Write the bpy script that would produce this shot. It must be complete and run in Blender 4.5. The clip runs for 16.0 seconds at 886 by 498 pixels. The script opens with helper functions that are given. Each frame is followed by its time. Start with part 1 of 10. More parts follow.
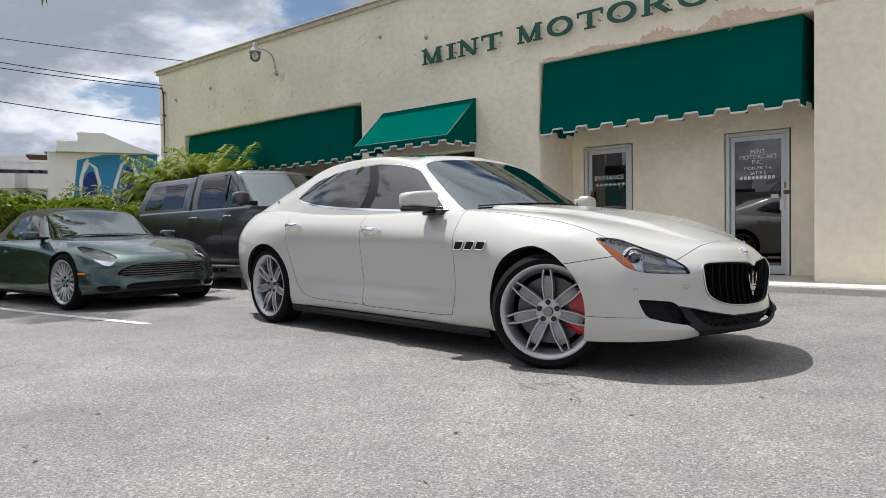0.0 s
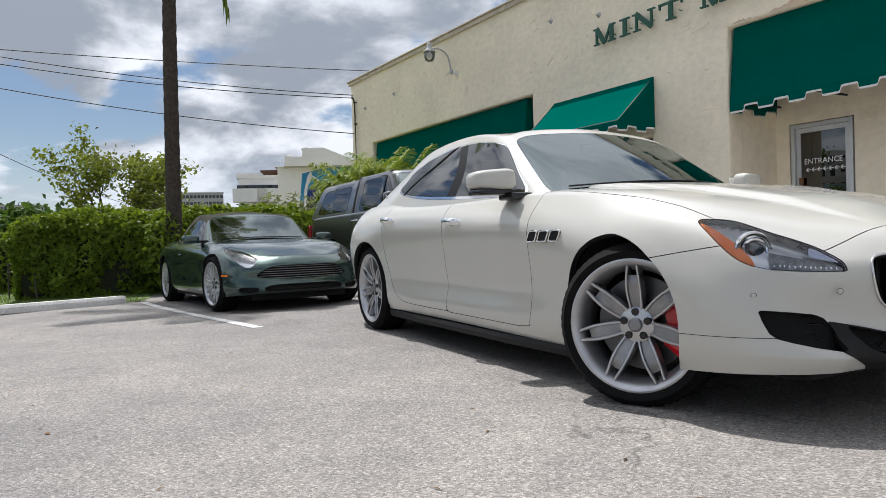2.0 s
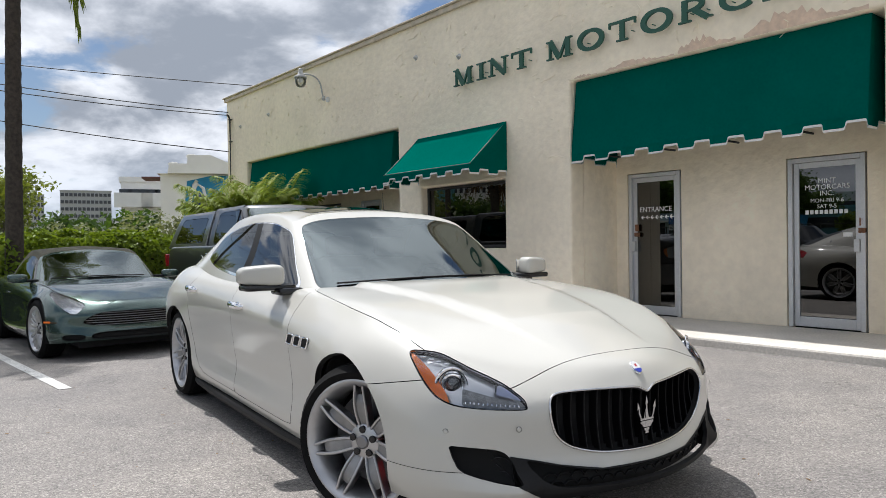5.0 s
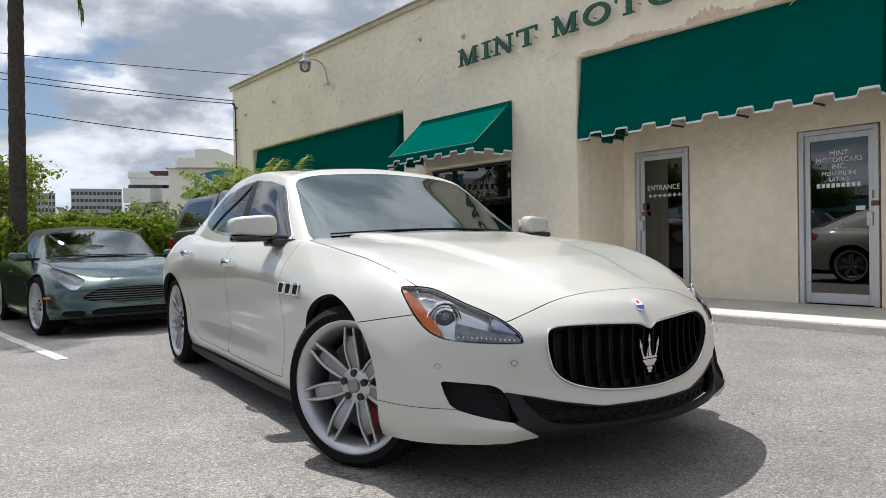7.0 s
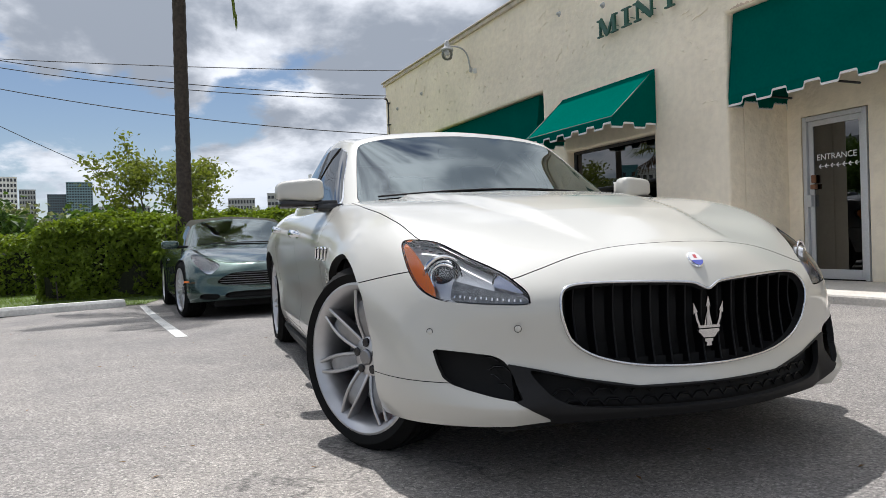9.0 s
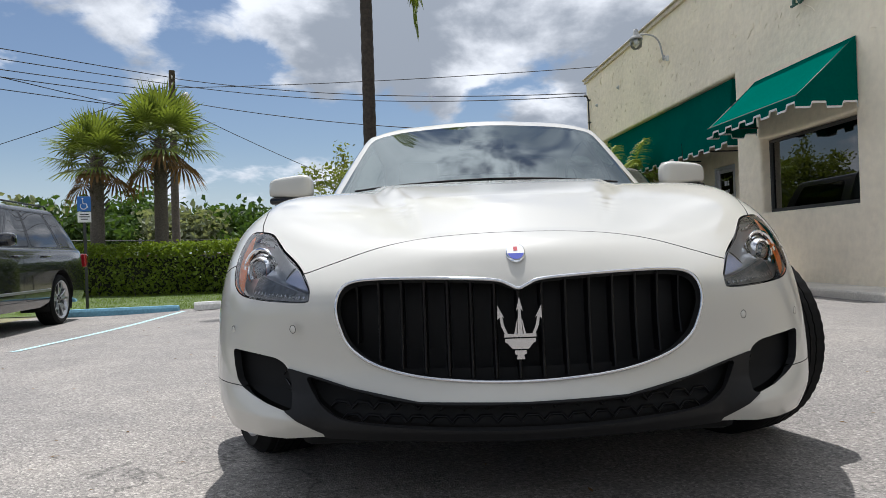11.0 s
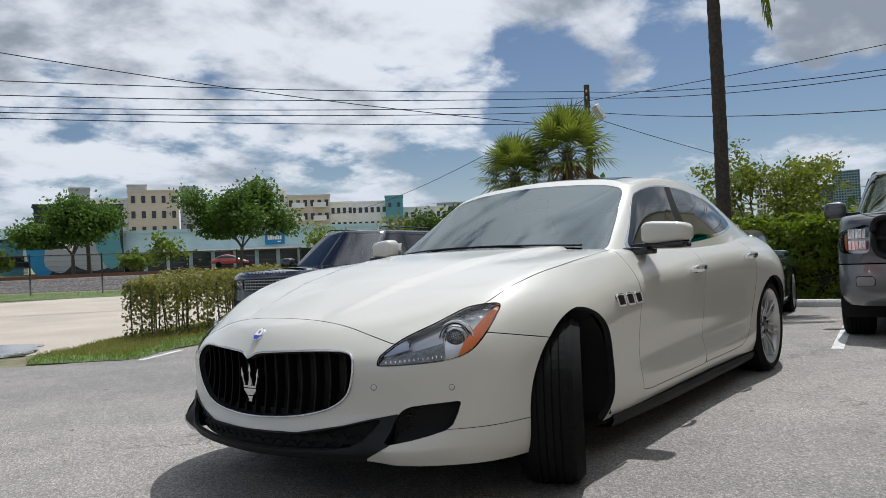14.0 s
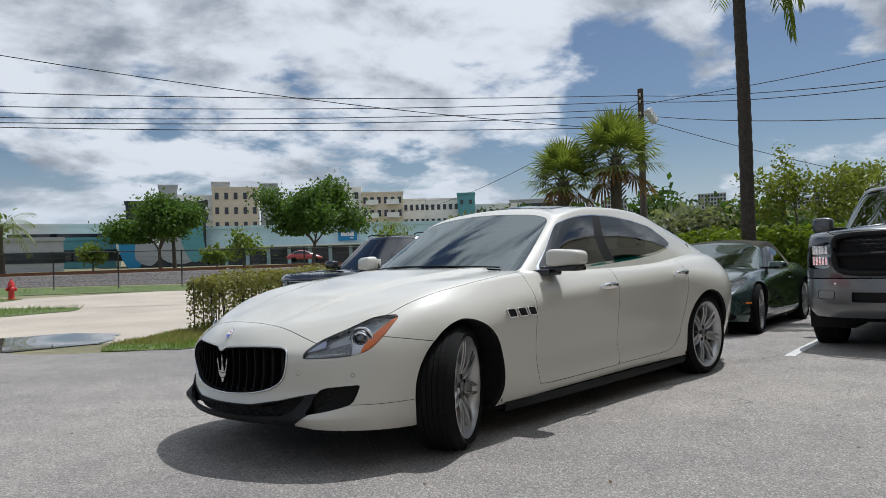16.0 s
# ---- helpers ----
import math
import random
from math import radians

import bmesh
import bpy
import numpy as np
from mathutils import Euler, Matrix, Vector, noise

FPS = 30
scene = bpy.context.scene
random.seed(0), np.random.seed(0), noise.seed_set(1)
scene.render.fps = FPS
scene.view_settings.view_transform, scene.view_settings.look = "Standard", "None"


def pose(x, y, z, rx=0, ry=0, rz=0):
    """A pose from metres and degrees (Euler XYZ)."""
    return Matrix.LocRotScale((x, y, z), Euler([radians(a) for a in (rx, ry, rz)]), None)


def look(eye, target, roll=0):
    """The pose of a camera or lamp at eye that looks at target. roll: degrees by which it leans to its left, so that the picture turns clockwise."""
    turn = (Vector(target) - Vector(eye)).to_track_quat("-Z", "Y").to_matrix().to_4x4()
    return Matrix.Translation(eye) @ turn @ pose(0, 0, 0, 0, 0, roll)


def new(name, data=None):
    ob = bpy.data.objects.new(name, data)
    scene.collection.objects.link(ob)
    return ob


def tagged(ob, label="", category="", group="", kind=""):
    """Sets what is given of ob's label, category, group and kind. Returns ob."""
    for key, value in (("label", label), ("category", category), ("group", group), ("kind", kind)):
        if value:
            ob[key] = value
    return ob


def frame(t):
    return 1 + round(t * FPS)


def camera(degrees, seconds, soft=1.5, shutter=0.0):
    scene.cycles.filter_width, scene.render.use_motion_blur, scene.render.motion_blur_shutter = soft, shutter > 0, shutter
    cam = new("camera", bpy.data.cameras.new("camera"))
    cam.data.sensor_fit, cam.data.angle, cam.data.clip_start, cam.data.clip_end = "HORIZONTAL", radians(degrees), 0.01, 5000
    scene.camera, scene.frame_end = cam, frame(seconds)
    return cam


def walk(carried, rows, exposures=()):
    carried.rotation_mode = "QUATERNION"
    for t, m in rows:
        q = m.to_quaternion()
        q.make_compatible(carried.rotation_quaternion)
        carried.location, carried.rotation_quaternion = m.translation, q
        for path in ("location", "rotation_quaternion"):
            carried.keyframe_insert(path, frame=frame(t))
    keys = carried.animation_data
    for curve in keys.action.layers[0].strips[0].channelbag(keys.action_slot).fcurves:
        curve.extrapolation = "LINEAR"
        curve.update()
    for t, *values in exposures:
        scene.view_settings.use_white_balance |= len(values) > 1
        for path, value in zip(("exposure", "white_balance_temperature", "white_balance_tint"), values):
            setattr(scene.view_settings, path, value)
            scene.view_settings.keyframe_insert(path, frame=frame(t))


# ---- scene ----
cam = camera(63.9, 16.0, soft=0.75)
PATH = [
    (0, (2.667, -4.139, 0.835), (1.199, -2.782, 0.777), -0.9),
    (0.5, (2.489, -3.843, 0.759), (0.921, -2.603, 0.708), -1.2),
    (1, (2.41, -3.525, 0.711), (0.725, -2.449, 0.667), -1.5),
    (1.5, (2.364, -3.186, 0.702), (0.584, -2.275, 0.666), -1.7),
    (2, (2.386, -2.86, 0.724), (0.576, -2.01, 0.696), -1.8),
    (2.5, (2.461, -2.518, 0.772), (0.604, -1.774, 0.753), -1.8),
    (3, (2.536, -2.243, 0.811), (0.669, -1.526, 0.794), -1.6),
    (3.5, (2.659, -2.137, 0.873), (0.79, -1.424, 0.863), -1.3),
    (4, (2.746, -2.137, 1.019), (0.885, -1.405, 1.011), -1.0),
    (4.5, (2.821, -2.186, 1.199), (1.054, -1.249, 1.188), -0.9),
    (5, (2.822, -2.252, 1.208), (1.144, -1.164, 1.187), -0.8),
    (7.5, (2.729, -2.028, 0.876), (1.024, -0.982, 0.843), -1.2),
    (8, (2.698, -1.875, 0.835), (0.884, -1.033, 0.798), -1.4),
    (8.5, (2.641, -1.681, 0.812), (0.788, -0.927, 0.783), -1.6),
    (9, (2.629, -1.419, 0.765), (0.73, -0.792, 0.739), -2.0),
    (11.5, (2.57, 0.258, 0.686), (0.593, -0.043, 0.688), -2.2),
    (12, (2.59, 0.686, 0.766), (0.679, 0.099, 0.764), -2.5),
    (12.5, (2.565, 1.104, 0.786), (0.737, 0.294, 0.811), -2.5),
    (13, (2.597, 1.537, 0.866), (0.866, 0.536, 0.89), -2.6),
    (13.5, (2.574, 1.95, 0.913), (0.934, 0.806, 0.94), -2.7),
    (14, (2.56, 2.374, 0.94), (0.998, 1.124, 0.973), -2.6),
    (14.5, (2.608, 2.821, 0.975), (1.099, 1.509, 1.006), -2.5),
    (15, (2.587, 3.192, 0.974), (1.119, 1.834, 1.004), -2.4),
    (15.5, (2.608, 3.441, 1.014), (1.179, 2.042, 1.042), -2.2),
    (16, (2.766, 3.63, 1.048), (1.344, 2.223, 1.079), -1.9),
]
walk(cam, [(t, look(eye, target, roll)) for t, eye, target, roll in PATH],
     [(0, 0.33, 6300, 12), (9, 0.36, 6280, 12), (11.5, 0.30, 6230, 11), (12.5, 0.10, 6180, 10), (13.5, 0.04, 6150, 10), (16, -0.02, 6100, 10)])

# ---------------------------------------------------------------- world and sun
SUN_DIR = Vector((0.455, 0.03, -1.0)).normalized()


CLOUD_BANKS = (
    (165, 17, 16, 0.10), (150, 20, 12, 0.06), (180, 18.5, 9, 0.07), (172, 6, 9, 0.05), (-178, 12, 3.5, 0.09), (-172, 6, 5, 0.06),
    (-174.5, 12, 5.5, -0.09), (177, 11, 3.5, -0.06), (148, 17.5, 6, -0.05), (160, 10, 4, -0.05),
    (-120, 15, 26, 0.08), (-139, 17, 12, 0.06), (-143, 9.5, 4.5, 0.05), (-171, 17.5, 9, 0.08), (-157, 13.5, 3, 0.05), (-159, 7, 4, 0.05), (-140, 5, 3, 0.04),
    (-157, 10.5, 12, -0.085), (-147, 6, 9, -0.07), (-149, 15, 6, -0.07), (-129, 7, 7, -0.05), (-164, 12, 6, -0.05),
    # unseen overhead banks and a gap, added to shape the windscreens' reflections
    (135, 60, 26, 0.05), (-110, 48, 20, -0.06), (60, 45, 40, 0.02))


def make_world():
    w = bpy.data.worlds.new("sky_world")
    scene.world = w
    w.use_nodes = True
    nt = w.node_tree
    nt.nodes.clear()
    n, l = nt.nodes.new, nt.links.new
    out, bg = n("ShaderNodeOutputWorld"), n("ShaderNodeBackground")
    sky = n("ShaderNodeTexSky")
    sky.sky_type, sky.sun_disc = "NISHITA", False
    sky.sun_elevation = math.asin(-SUN_DIR.z)
    sky.sun_rotation = math.atan2(-SUN_DIR.x, -SUN_DIR.y)
    sky.air_density, sky.dust_density, sky.ozone_density = 1.0, 0.6, 2.0
    tc = n("ShaderNodeTexCoord")
    sep = n("ShaderNodeSeparateXYZ")
    l(tc.outputs["Generated"], sep.inputs[0])

    def math_node(op, a, b=None, clamp=False):
        m = n("ShaderNodeMath")
        m.operation, m.use_clamp = op, clamp
        for k, v in enumerate((a, b)):
            if v is None:
                continue
            if isinstance(v, (int, float)):
                m.inputs[k].default_value = v
            else:
                l(v, m.inputs[k])
        return m.outputs[0]

    # the cloud deck lies on a far flat layer: direction divided by its height
    zz = math_node("ADD", math_node("MAXIMUM", sep.outputs[2], 0.0), 0.30)
    px, py = math_node("DIVIDE", sep.outputs[0], zz), math_node("DIVIDE", sep.outputs[1], zz)
    comb = n("ShaderNodeCombineXYZ")
    l(px, comb.inputs[0]), l(py, comb.inputs[1])
    comb.inputs[2].default_value = 3.7

    def cloud(scale, detail, rough, dist, shift):
        mp = n("ShaderNodeVectorMath")
        mp.operation = "ADD"
        l(comb.outputs[0], mp.inputs[0])
        mp.inputs[1].default_value = shift
        t = n("ShaderNodeTexNoise")
        t.inputs["Scale"].default_value, t.inputs["Detail"].default_value = scale, detail
        t.inputs["Roughness"].default_value, t.inputs["Distortion"].default_value = rough, dist
        l(mp.outputs[0], t.inputs["Vector"])
        return t.outputs["Fac"]

    big = cloud(1.25, 3, 0.5, 0.1, (4.2, 1.3, 0.0))
    fine = cloud(4.2, 12, 0.58, 0.2, (0.7, 5.1, 2.0))
    middle = cloud(7.5, 6, 0.55, 0.1, (2.3, 8.4, 1.0))
    body = math_node("ADD", math_node("ADD", math_node("MULTIPLY", big, 0.46), math_node("MULTIPLY", fine, 0.40)), math_node("MULTIPLY", middle, 0.14))
    # cloud banks and blue gaps: bearing, height, half width in degrees, weight
    for az, el, wide, weight in CLOUD_BANKS:
        d = n("ShaderNodeVectorMath")
        d.operation = "DOT_PRODUCT"
        l(tc.outputs["Generated"], d.inputs[0])
        a, e = radians(az), radians(el)
        d.inputs[1].default_value = (math.cos(a) * math.cos(e), math.sin(a) * math.cos(e), math.sin(e))
        r = n("ShaderNodeMapRange")
        r.interpolation_type = "SMOOTHSTEP"
        r.inputs["From Min"].default_value, r.inputs["From Max"].default_value = math.cos(radians(wide)), 1.0
        r.inputs["To Max"].default_value = weight
        l(d.outputs["Value"], r.inputs["Value"])
        body = math_node("ADD", body, r.outputs[0])
    cover = n("ShaderNodeMapRange")
    cover.interpolation_type = "SMOOTHSTEP"
    cover.inputs["From Min"].default_value, cover.inputs["From Max"].default_value = 0.448, 0.528
    l(body, cover.inputs["Value"])
    # grey undersides, heavier towards the west
    west = n("ShaderNodeVectorMath")
    west.operation = "DOT_PRODUCT"
    l(tc.outputs["Generated"], west.inputs[0])
    west.inputs[1].default_value = (math.cos(radians(160)) * 0.94, math.sin(radians(160)) * 0.94, 0.34)
    heavy = math_node("MULTIPLY", math_node("POWER", math_node("MAXIMUM", west.outputs["Value"], 0.0), 9.0), 0.10)
    under = math_node("ADD", cloud(2.6, 7, 0.55, 0.15, (9.1, 3.3, 5.0)), heavy)
    shade = n("ShaderNodeMapRange")
    shade.interpolation_type = "SMOOTHSTEP"
    shade.inputs["From Min"].default_value, shade.inputs["From Max"].default_value = 0.44, 0.66
    l(math_node("ADD", under, math_node("MULTIPLY", math_node("SUBTRACT", body, 0.52), 0.35)), shade.inputs["Value"])
    ramp = n("ShaderNodeMix")
    ramp.data_type = "RGBA"
    ramp.inputs["A"].default_value, ramp.inputs["B"].default_value = (11.6, 12.0, 12.5, 1), (4.2, 4.7, 5.4, 1)
    l(shade.outputs[0], ramp.inputs["Factor"])
    # clouds scatter light forward: brighter round the sun
    near = n("ShaderNodeVectorMath")
    near.operation = "DOT_PRODUCT"
    l(tc.outputs["Generated"], near.inputs[0])
    near.inputs[1].default_value = tuple(-SUN_DIR)
    glow = math_node("ADD", math_node("MULTIPLY", math_node("POWER", math_node("MAXIMUM", near.outputs["Value"], 0.0), 8.0), 1.2), 1.0)
    lit = n("ShaderNodeVectorMath")
    lit.operation = "SCALE"
    l(ramp.outputs["Result"], lit.inputs[0]), l(glow, lit.inputs["Scale"])
    mix = n("ShaderNodeMix")
    mix.data_type = "RGBA"
    l(cover.outputs[0], mix.inputs["Factor"])
    l(sky.outputs[0], mix.inputs["A"]), l(lit.outputs[0], mix.inputs["B"])
    # pale haze low over the horizon
    low = n("ShaderNodeMapRange")
    low.interpolation_type = "SMOOTHSTEP"
    low.inputs["From Min"].default_value, low.inputs["From Max"].default_value = 0.16, 0.0
    low.inputs["To Max"].default_value = 0.55
    l(sep.outputs[2], low.inputs["Value"])
    haze = n("ShaderNodeMix")
    haze.data_type = "RGBA"
    haze.inputs["B"].default_value = (7.6, 8.8, 10.2, 1)
    l(low.outputs[0], haze.inputs["Factor"]), l(mix.outputs["Result"], haze.inputs["A"])
    bg.inputs["Strength"].default_value = 0.064
    l(haze.outputs["Result"], bg.inputs["Color"])
    l(bg.outputs[0], out.inputs[0])


make_world()
sun = new("sun", bpy.data.lights.new("sun", "SUN"))
sun.data.energy, sun.data.angle, sun.data.color = 4.1, radians(0.6), (1.0, 0.97, 0.925)
sun.rotation_euler = SUN_DIR.to_track_quat("-Z", "Y").to_euler()
scene.view_settings.exposure = 0.0

# ---------------------------------------------------------------- materials
def mat(name, color, rough=0.6, metal=0.0, coat=0.0, spec=0.5, grain=None, bump=0.0, bump_scale=60, spread=0.0,
        blotch=0.0, blotch_scale=1.5, trans=0.0, emit=None, leaf=False):
    """Procedural surface: base colour varied at two scales, with a fine relief."""
    m = bpy.data.materials.new(name)
    m.use_nodes = True
    nt = m.node_tree
    n, l = nt.nodes.new, nt.links.new
    p = nt.nodes["Principled BSDF"]
    p.inputs["Base Color"].default_value = (*color, 1)
    p.inputs["Roughness"].default_value, p.inputs["Metallic"].default_value = rough, metal
    p.inputs["Coat Weight"].default_value, p.inputs["Coat Roughness"].default_value = coat, 0.10 if "pearl" in name else 0.03
    p.inputs["Specular IOR Level"].default_value = spec
    p.inputs["Transmission Weight"].default_value = trans
    if emit:
        p.inputs["Emission Color"].default_value, p.inputs["Emission Strength"].default_value = (*color, 1), emit
    if grain or blotch or spread:
        tc = n("ShaderNodeTexCoord")
        value = None

        def noisy(scale, detail, amount):
            t = n("ShaderNodeTexNoise")
            t.inputs["Scale"].default_value, t.inputs["Detail"].default_value = scale, detail
            l(tc.outputs["Object"], t.inputs["Vector"])
            r = n("ShaderNodeMapRange")
            r.inputs["From Min"].default_value, r.inputs["From Max"].default_value = 0.3, 0.7
            r.inputs["To Min"].default_value, r.inputs["To Max"].default_value = 1 - amount, 1 + amount
            l(t.outputs["Fac"], r.inputs["Value"])
            return r.outputs[0]

        factors = []
        if grain:
            factors.append(noisy(grain[0], 4, grain[1]))
        if blotch:
            factors.append(noisy(blotch_scale, 5, blotch))
        if spread:
            info = n("ShaderNodeObjectInfo") if not leaf else n("ShaderNodeNewGeometry")
            r = n("ShaderNodeMapRange")
            r.inputs["To Min"].default_value, r.inputs["To Max"].default_value = 1 - spread, 1 + spread
            l(info.outputs["Random Per Island" if leaf else "Random"], r.inputs["Value"])
            factors.append(r.outputs[0])
        value = factors[0]
        for f in factors[1:]:
            mm = n("ShaderNodeMath")
            mm.operation = "MULTIPLY"
            l(value, mm.inputs[0]), l(f, mm.inputs[1])
            value = mm.outputs[0]
        vm = n("ShaderNodeVectorMath")
        vm.operation = "SCALE"
        vm.inputs[0].default_value = color
        l(value, vm.inputs["Scale"])
        l(vm.outputs[0], p.inputs["Base Color"])
    if bump:
        tc = n("ShaderNodeTexCoord")
        t = n("ShaderNodeTexNoise")
        t.inputs["Scale"].default_value, t.inputs["Detail"].default_value = bump_scale, 4
        l(tc.outputs["Object"], t.inputs["Vector"])
        b = n("ShaderNodeBump")
        b.inputs["Strength"].default_value, b.inputs["Distance"].default_value = bump, 0.02
        l(t.outputs["Fac"], b.inputs["Height"])
        l(b.outputs[0], p.inputs["Normal"])
    if leaf:
        p.inputs["Specular IOR Level"].default_value = 0.2
        # thin leaves let part of the light through
        tr, add = n("ShaderNodeBsdfTranslucent"), n("ShaderNodeMixShader")
        tr.inputs["Color"].default_value = (min(1, color[0] * 1.7), min(1, color[1] * 1.7), color[2] * 0.8, 1)
        add.inputs[0].default_value = 0.32
        l(p.outputs[0], add.inputs[1]), l(tr.outputs[0], add.inputs[2])
        l(add.outputs[0], nt.nodes["Material Output"].inputs[0])
    return m


def glass_mat(name, tint, gloss=(1.0, 1.0, 1.0), rough=0.0, ior=1.65):
    """A thin pane: tinted see-through with a mirror-like Fresnel sheen."""
    m = bpy.data.materials.new(name)
    m.use_nodes = True
    nt = m.node_tree
    n, l = nt.nodes.new, nt.links.new
    nt.nodes.remove(nt.nodes["Principled BSDF"])
    tr, gl, mx, fr = n("ShaderNodeBsdfTransparent"), n("ShaderNodeBsdfGlossy"), n("ShaderNodeMixShader"), n("ShaderNodeFresnel")
    tr.inputs[0].default_value = (*tint, 1)
    gl.inputs["Roughness"].default_value = rough
    gl.inputs["Color"].default_value = (*gloss, 1)
    fr.inputs["IOR"].default_value = ior
    l(fr.outputs[0], mx.inputs[0]), l(tr.outputs[0], mx.inputs[1]), l(gl.outputs[0], mx.inputs[2])
    l(mx.outputs[0], nt.nodes["Material Output"].inputs[0])
    return m


PAINT_WHITE = mat("white_pearl_paint", (0.50, 0.488, 0.442), 0.42, coat=1.0, spec=0.2)
PAINT_GREEN = mat("green_metallic_paint", (0.052, 0.090, 0.078), 0.26, metal=0.62, coat=1.0, grain=(900, 0.1))
PAINT_GREY = mat("dark_grey_metallic_paint", (0.058, 0.061, 0.066), 0.32, metal=0.55, coat=1.0, grain=(900, 0.1))
PAINT_SILVER = mat("grey_bumper_paint", (0.16, 0.165, 0.17), 0.35, metal=0.7, coat=1.0)
PAINT_BLACK = mat("dark_blue_black_paint", (0.005, 0.006, 0.010), 0.2, coat=1.0, spec=0.4)
RUBBER = mat("tyre_rubber", (0.007, 0.007, 0.007), 0.85, spec=0.15, grain=(40, 0.2))
ALLOY = mat("brushed_alloy", (0.50, 0.50, 0.51), 0.34, metal=1.0)
ALLOY_FACE = mat("worn_alloy_face", (0.50, 0.50, 0.51), 0.42, metal=0.9, blotch=0.12, blotch_scale=9)
SPOKE_FACE = mat("brushed_spoke_face", (0.30, 0.30, 0.305), 0.5, metal=0.9, blotch=0.2, blotch_scale=14)
ALLOY_DARK = mat("alloy_barrel", (0.26, 0.26, 0.27), 0.4, metal=1.0)
CHROME = mat("chrome", (0.85, 0.85, 0.86), 0.06, metal=1.0)
STEEL = mat("brake_steel", (0.12, 0.12, 0.125), 0.4, metal=1.0)
RED_CALIPER = mat("red_caliper_paint", (0.70, 0.010, 0.018), 0.3, coat=0.6)
BLACK_GLOSS = mat("gloss_black_plastic", (0.008, 0.008, 0.009), 0.2)
BLACK_MATT = mat("matt_black_plastic", (0.006, 0.006, 0.0065), 0.62, spec=0.3, grain=(80, 0.15))
GRILLE_BLACK = mat('grille_black', (0.003, 0.003, 0.0035), 0.35, spec=0.2)
EMBLEM = mat('emblem_chrome', (0.60, 0.60, 0.61), 0.12, metal=1.0)
# near-black for undersides and liners, and for shade put into openings and joints
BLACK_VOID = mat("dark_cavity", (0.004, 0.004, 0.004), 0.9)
CAR_GLASS = glass_mat("car_glass", (0.09, 0.11, 0.108), ior=2.0)
SCREEN_GLASS = glass_mat("windscreen_glass", (0.15, 0.20, 0.195), (0.86, 0.95, 0.95), ior=2.35)
DARK_GLASS = glass_mat("privacy_glass", (0.05, 0.055, 0.06), ior=1.8)
LENS = glass_mat("headlight_lens", (0.97, 0.975, 0.98), ior=1.45)
AMBER = mat("amber_plastic", (1.0, 0.23, 0.010), 0.4, coat=0.4)
LAMP_RED = mat("red_lamp_plastic", (0.35, 0.008, 0.012), 0.15, coat=1.0)
LAMP_PALE = mat("pale_lamp_plastic", (0.78, 0.80, 0.84), 0.25, coat=0.5)
LAMP_SILVER = mat("lamp_reflector", (0.75, 0.76, 0.78), 0.18, metal=1.0)
LAMP_HOUSING = mat("lamp_housing", (0.05, 0.052, 0.056), 0.25, metal=0.5, coat=0.5)
PROJECTOR_GLASS = mat("projector_glass", (0.03, 0.034, 0.04), 0.04, coat=1.0, spec=0.9)
LEATHER = mat("tan_leather", (0.22, 0.17, 0.12), 0.55, bump=0.1)
LEATHER_DARK = mat("black_leather", (0.02, 0.02, 0.022), 0.5)
BADGE_BLUE = mat("badge_blue", (0.03, 0.05, 0.38), 0.2, coat=1.0)
BADGE_RED = mat("badge_red", (0.5, 0.04, 0.05), 0.3, coat=1.0)
ROOF_CLOTH = mat("soft_top_cloth", (0.12, 0.11, 0.075), 0.9, grain=(300, 0.25), bump=0.2, bump_scale=400)
STUCCO = mat("cream_stucco", (0.93, 0.825, 0.65), 0.85, grain=(9, 0.05), blotch=0.08, blotch_scale=0.8, bump=0.9, bump_scale=9)
GREEN_CANVAS = mat("green_canvas", (0.0, 0.095, 0.074), 0.9, spec=0.0, grain=(30, 0.06), blotch=0.06, bump=0.08, bump_scale=500)
STUCCO_PEACH = mat("bare_peach_plaster", (0.74, 0.56, 0.42), 0.9, grain=(14, 0.1), blotch=0.12, blotch_scale=2.0, bump=0.6, bump_scale=20)
WHITE_TRIM = mat("white_piping", (0.72, 0.72, 0.70), 0.6)
SIGN_GREEN = mat("green_sign_paint", (0.01, 0.085, 0.055), 0.45, grain=(20, 0.1))
ALU_FRAME = mat("aluminium_frame", (0.62, 0.63, 0.64), 0.42, metal=0.35, grain=(60, 0.06))
STORE_GLASS = glass_mat("store_glass", (0.06, 0.065, 0.07), ior=1.95)
LETTER_WHITE = mat("white_vinyl", (0.78, 0.78, 0.78), 0.5)
# dark base colour carries the dimness of the room behind the glass
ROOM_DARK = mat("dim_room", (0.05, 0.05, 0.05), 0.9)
CONCRETE = mat("pale_concrete", (0.60, 0.56, 0.50), 0.9, grain=(40, 0.12), blotch=0.14, blotch_scale=1.1, bump=0.25, bump_scale=60)
PAINT_LINE = mat("worn_line_paint", (0.50, 0.50, 0.48), 0.85, grain=(55, 0.3), blotch=0.2, blotch_scale=3)
BLUE_LINE = mat("pale_blue_line_paint", (0.38, 0.58, 0.62), 0.8, grain=(55, 0.18))
RUST = mat("rusty_metal", (0.20, 0.09, 0.045), 0.8, grain=(50, 0.3))
STEEL_DARK = mat("dark_galvanised_steel", (0.06, 0.06, 0.06), 0.6, metal=0.5, grain=(30, 0.2))
WIRE = mat("cable_sheath", (0.015, 0.015, 0.015), 0.7)
LAMP_LILAC = mat("pale_lilac_reflector", (0.52, 0.55, 0.70), 0.22, coat=0.8)
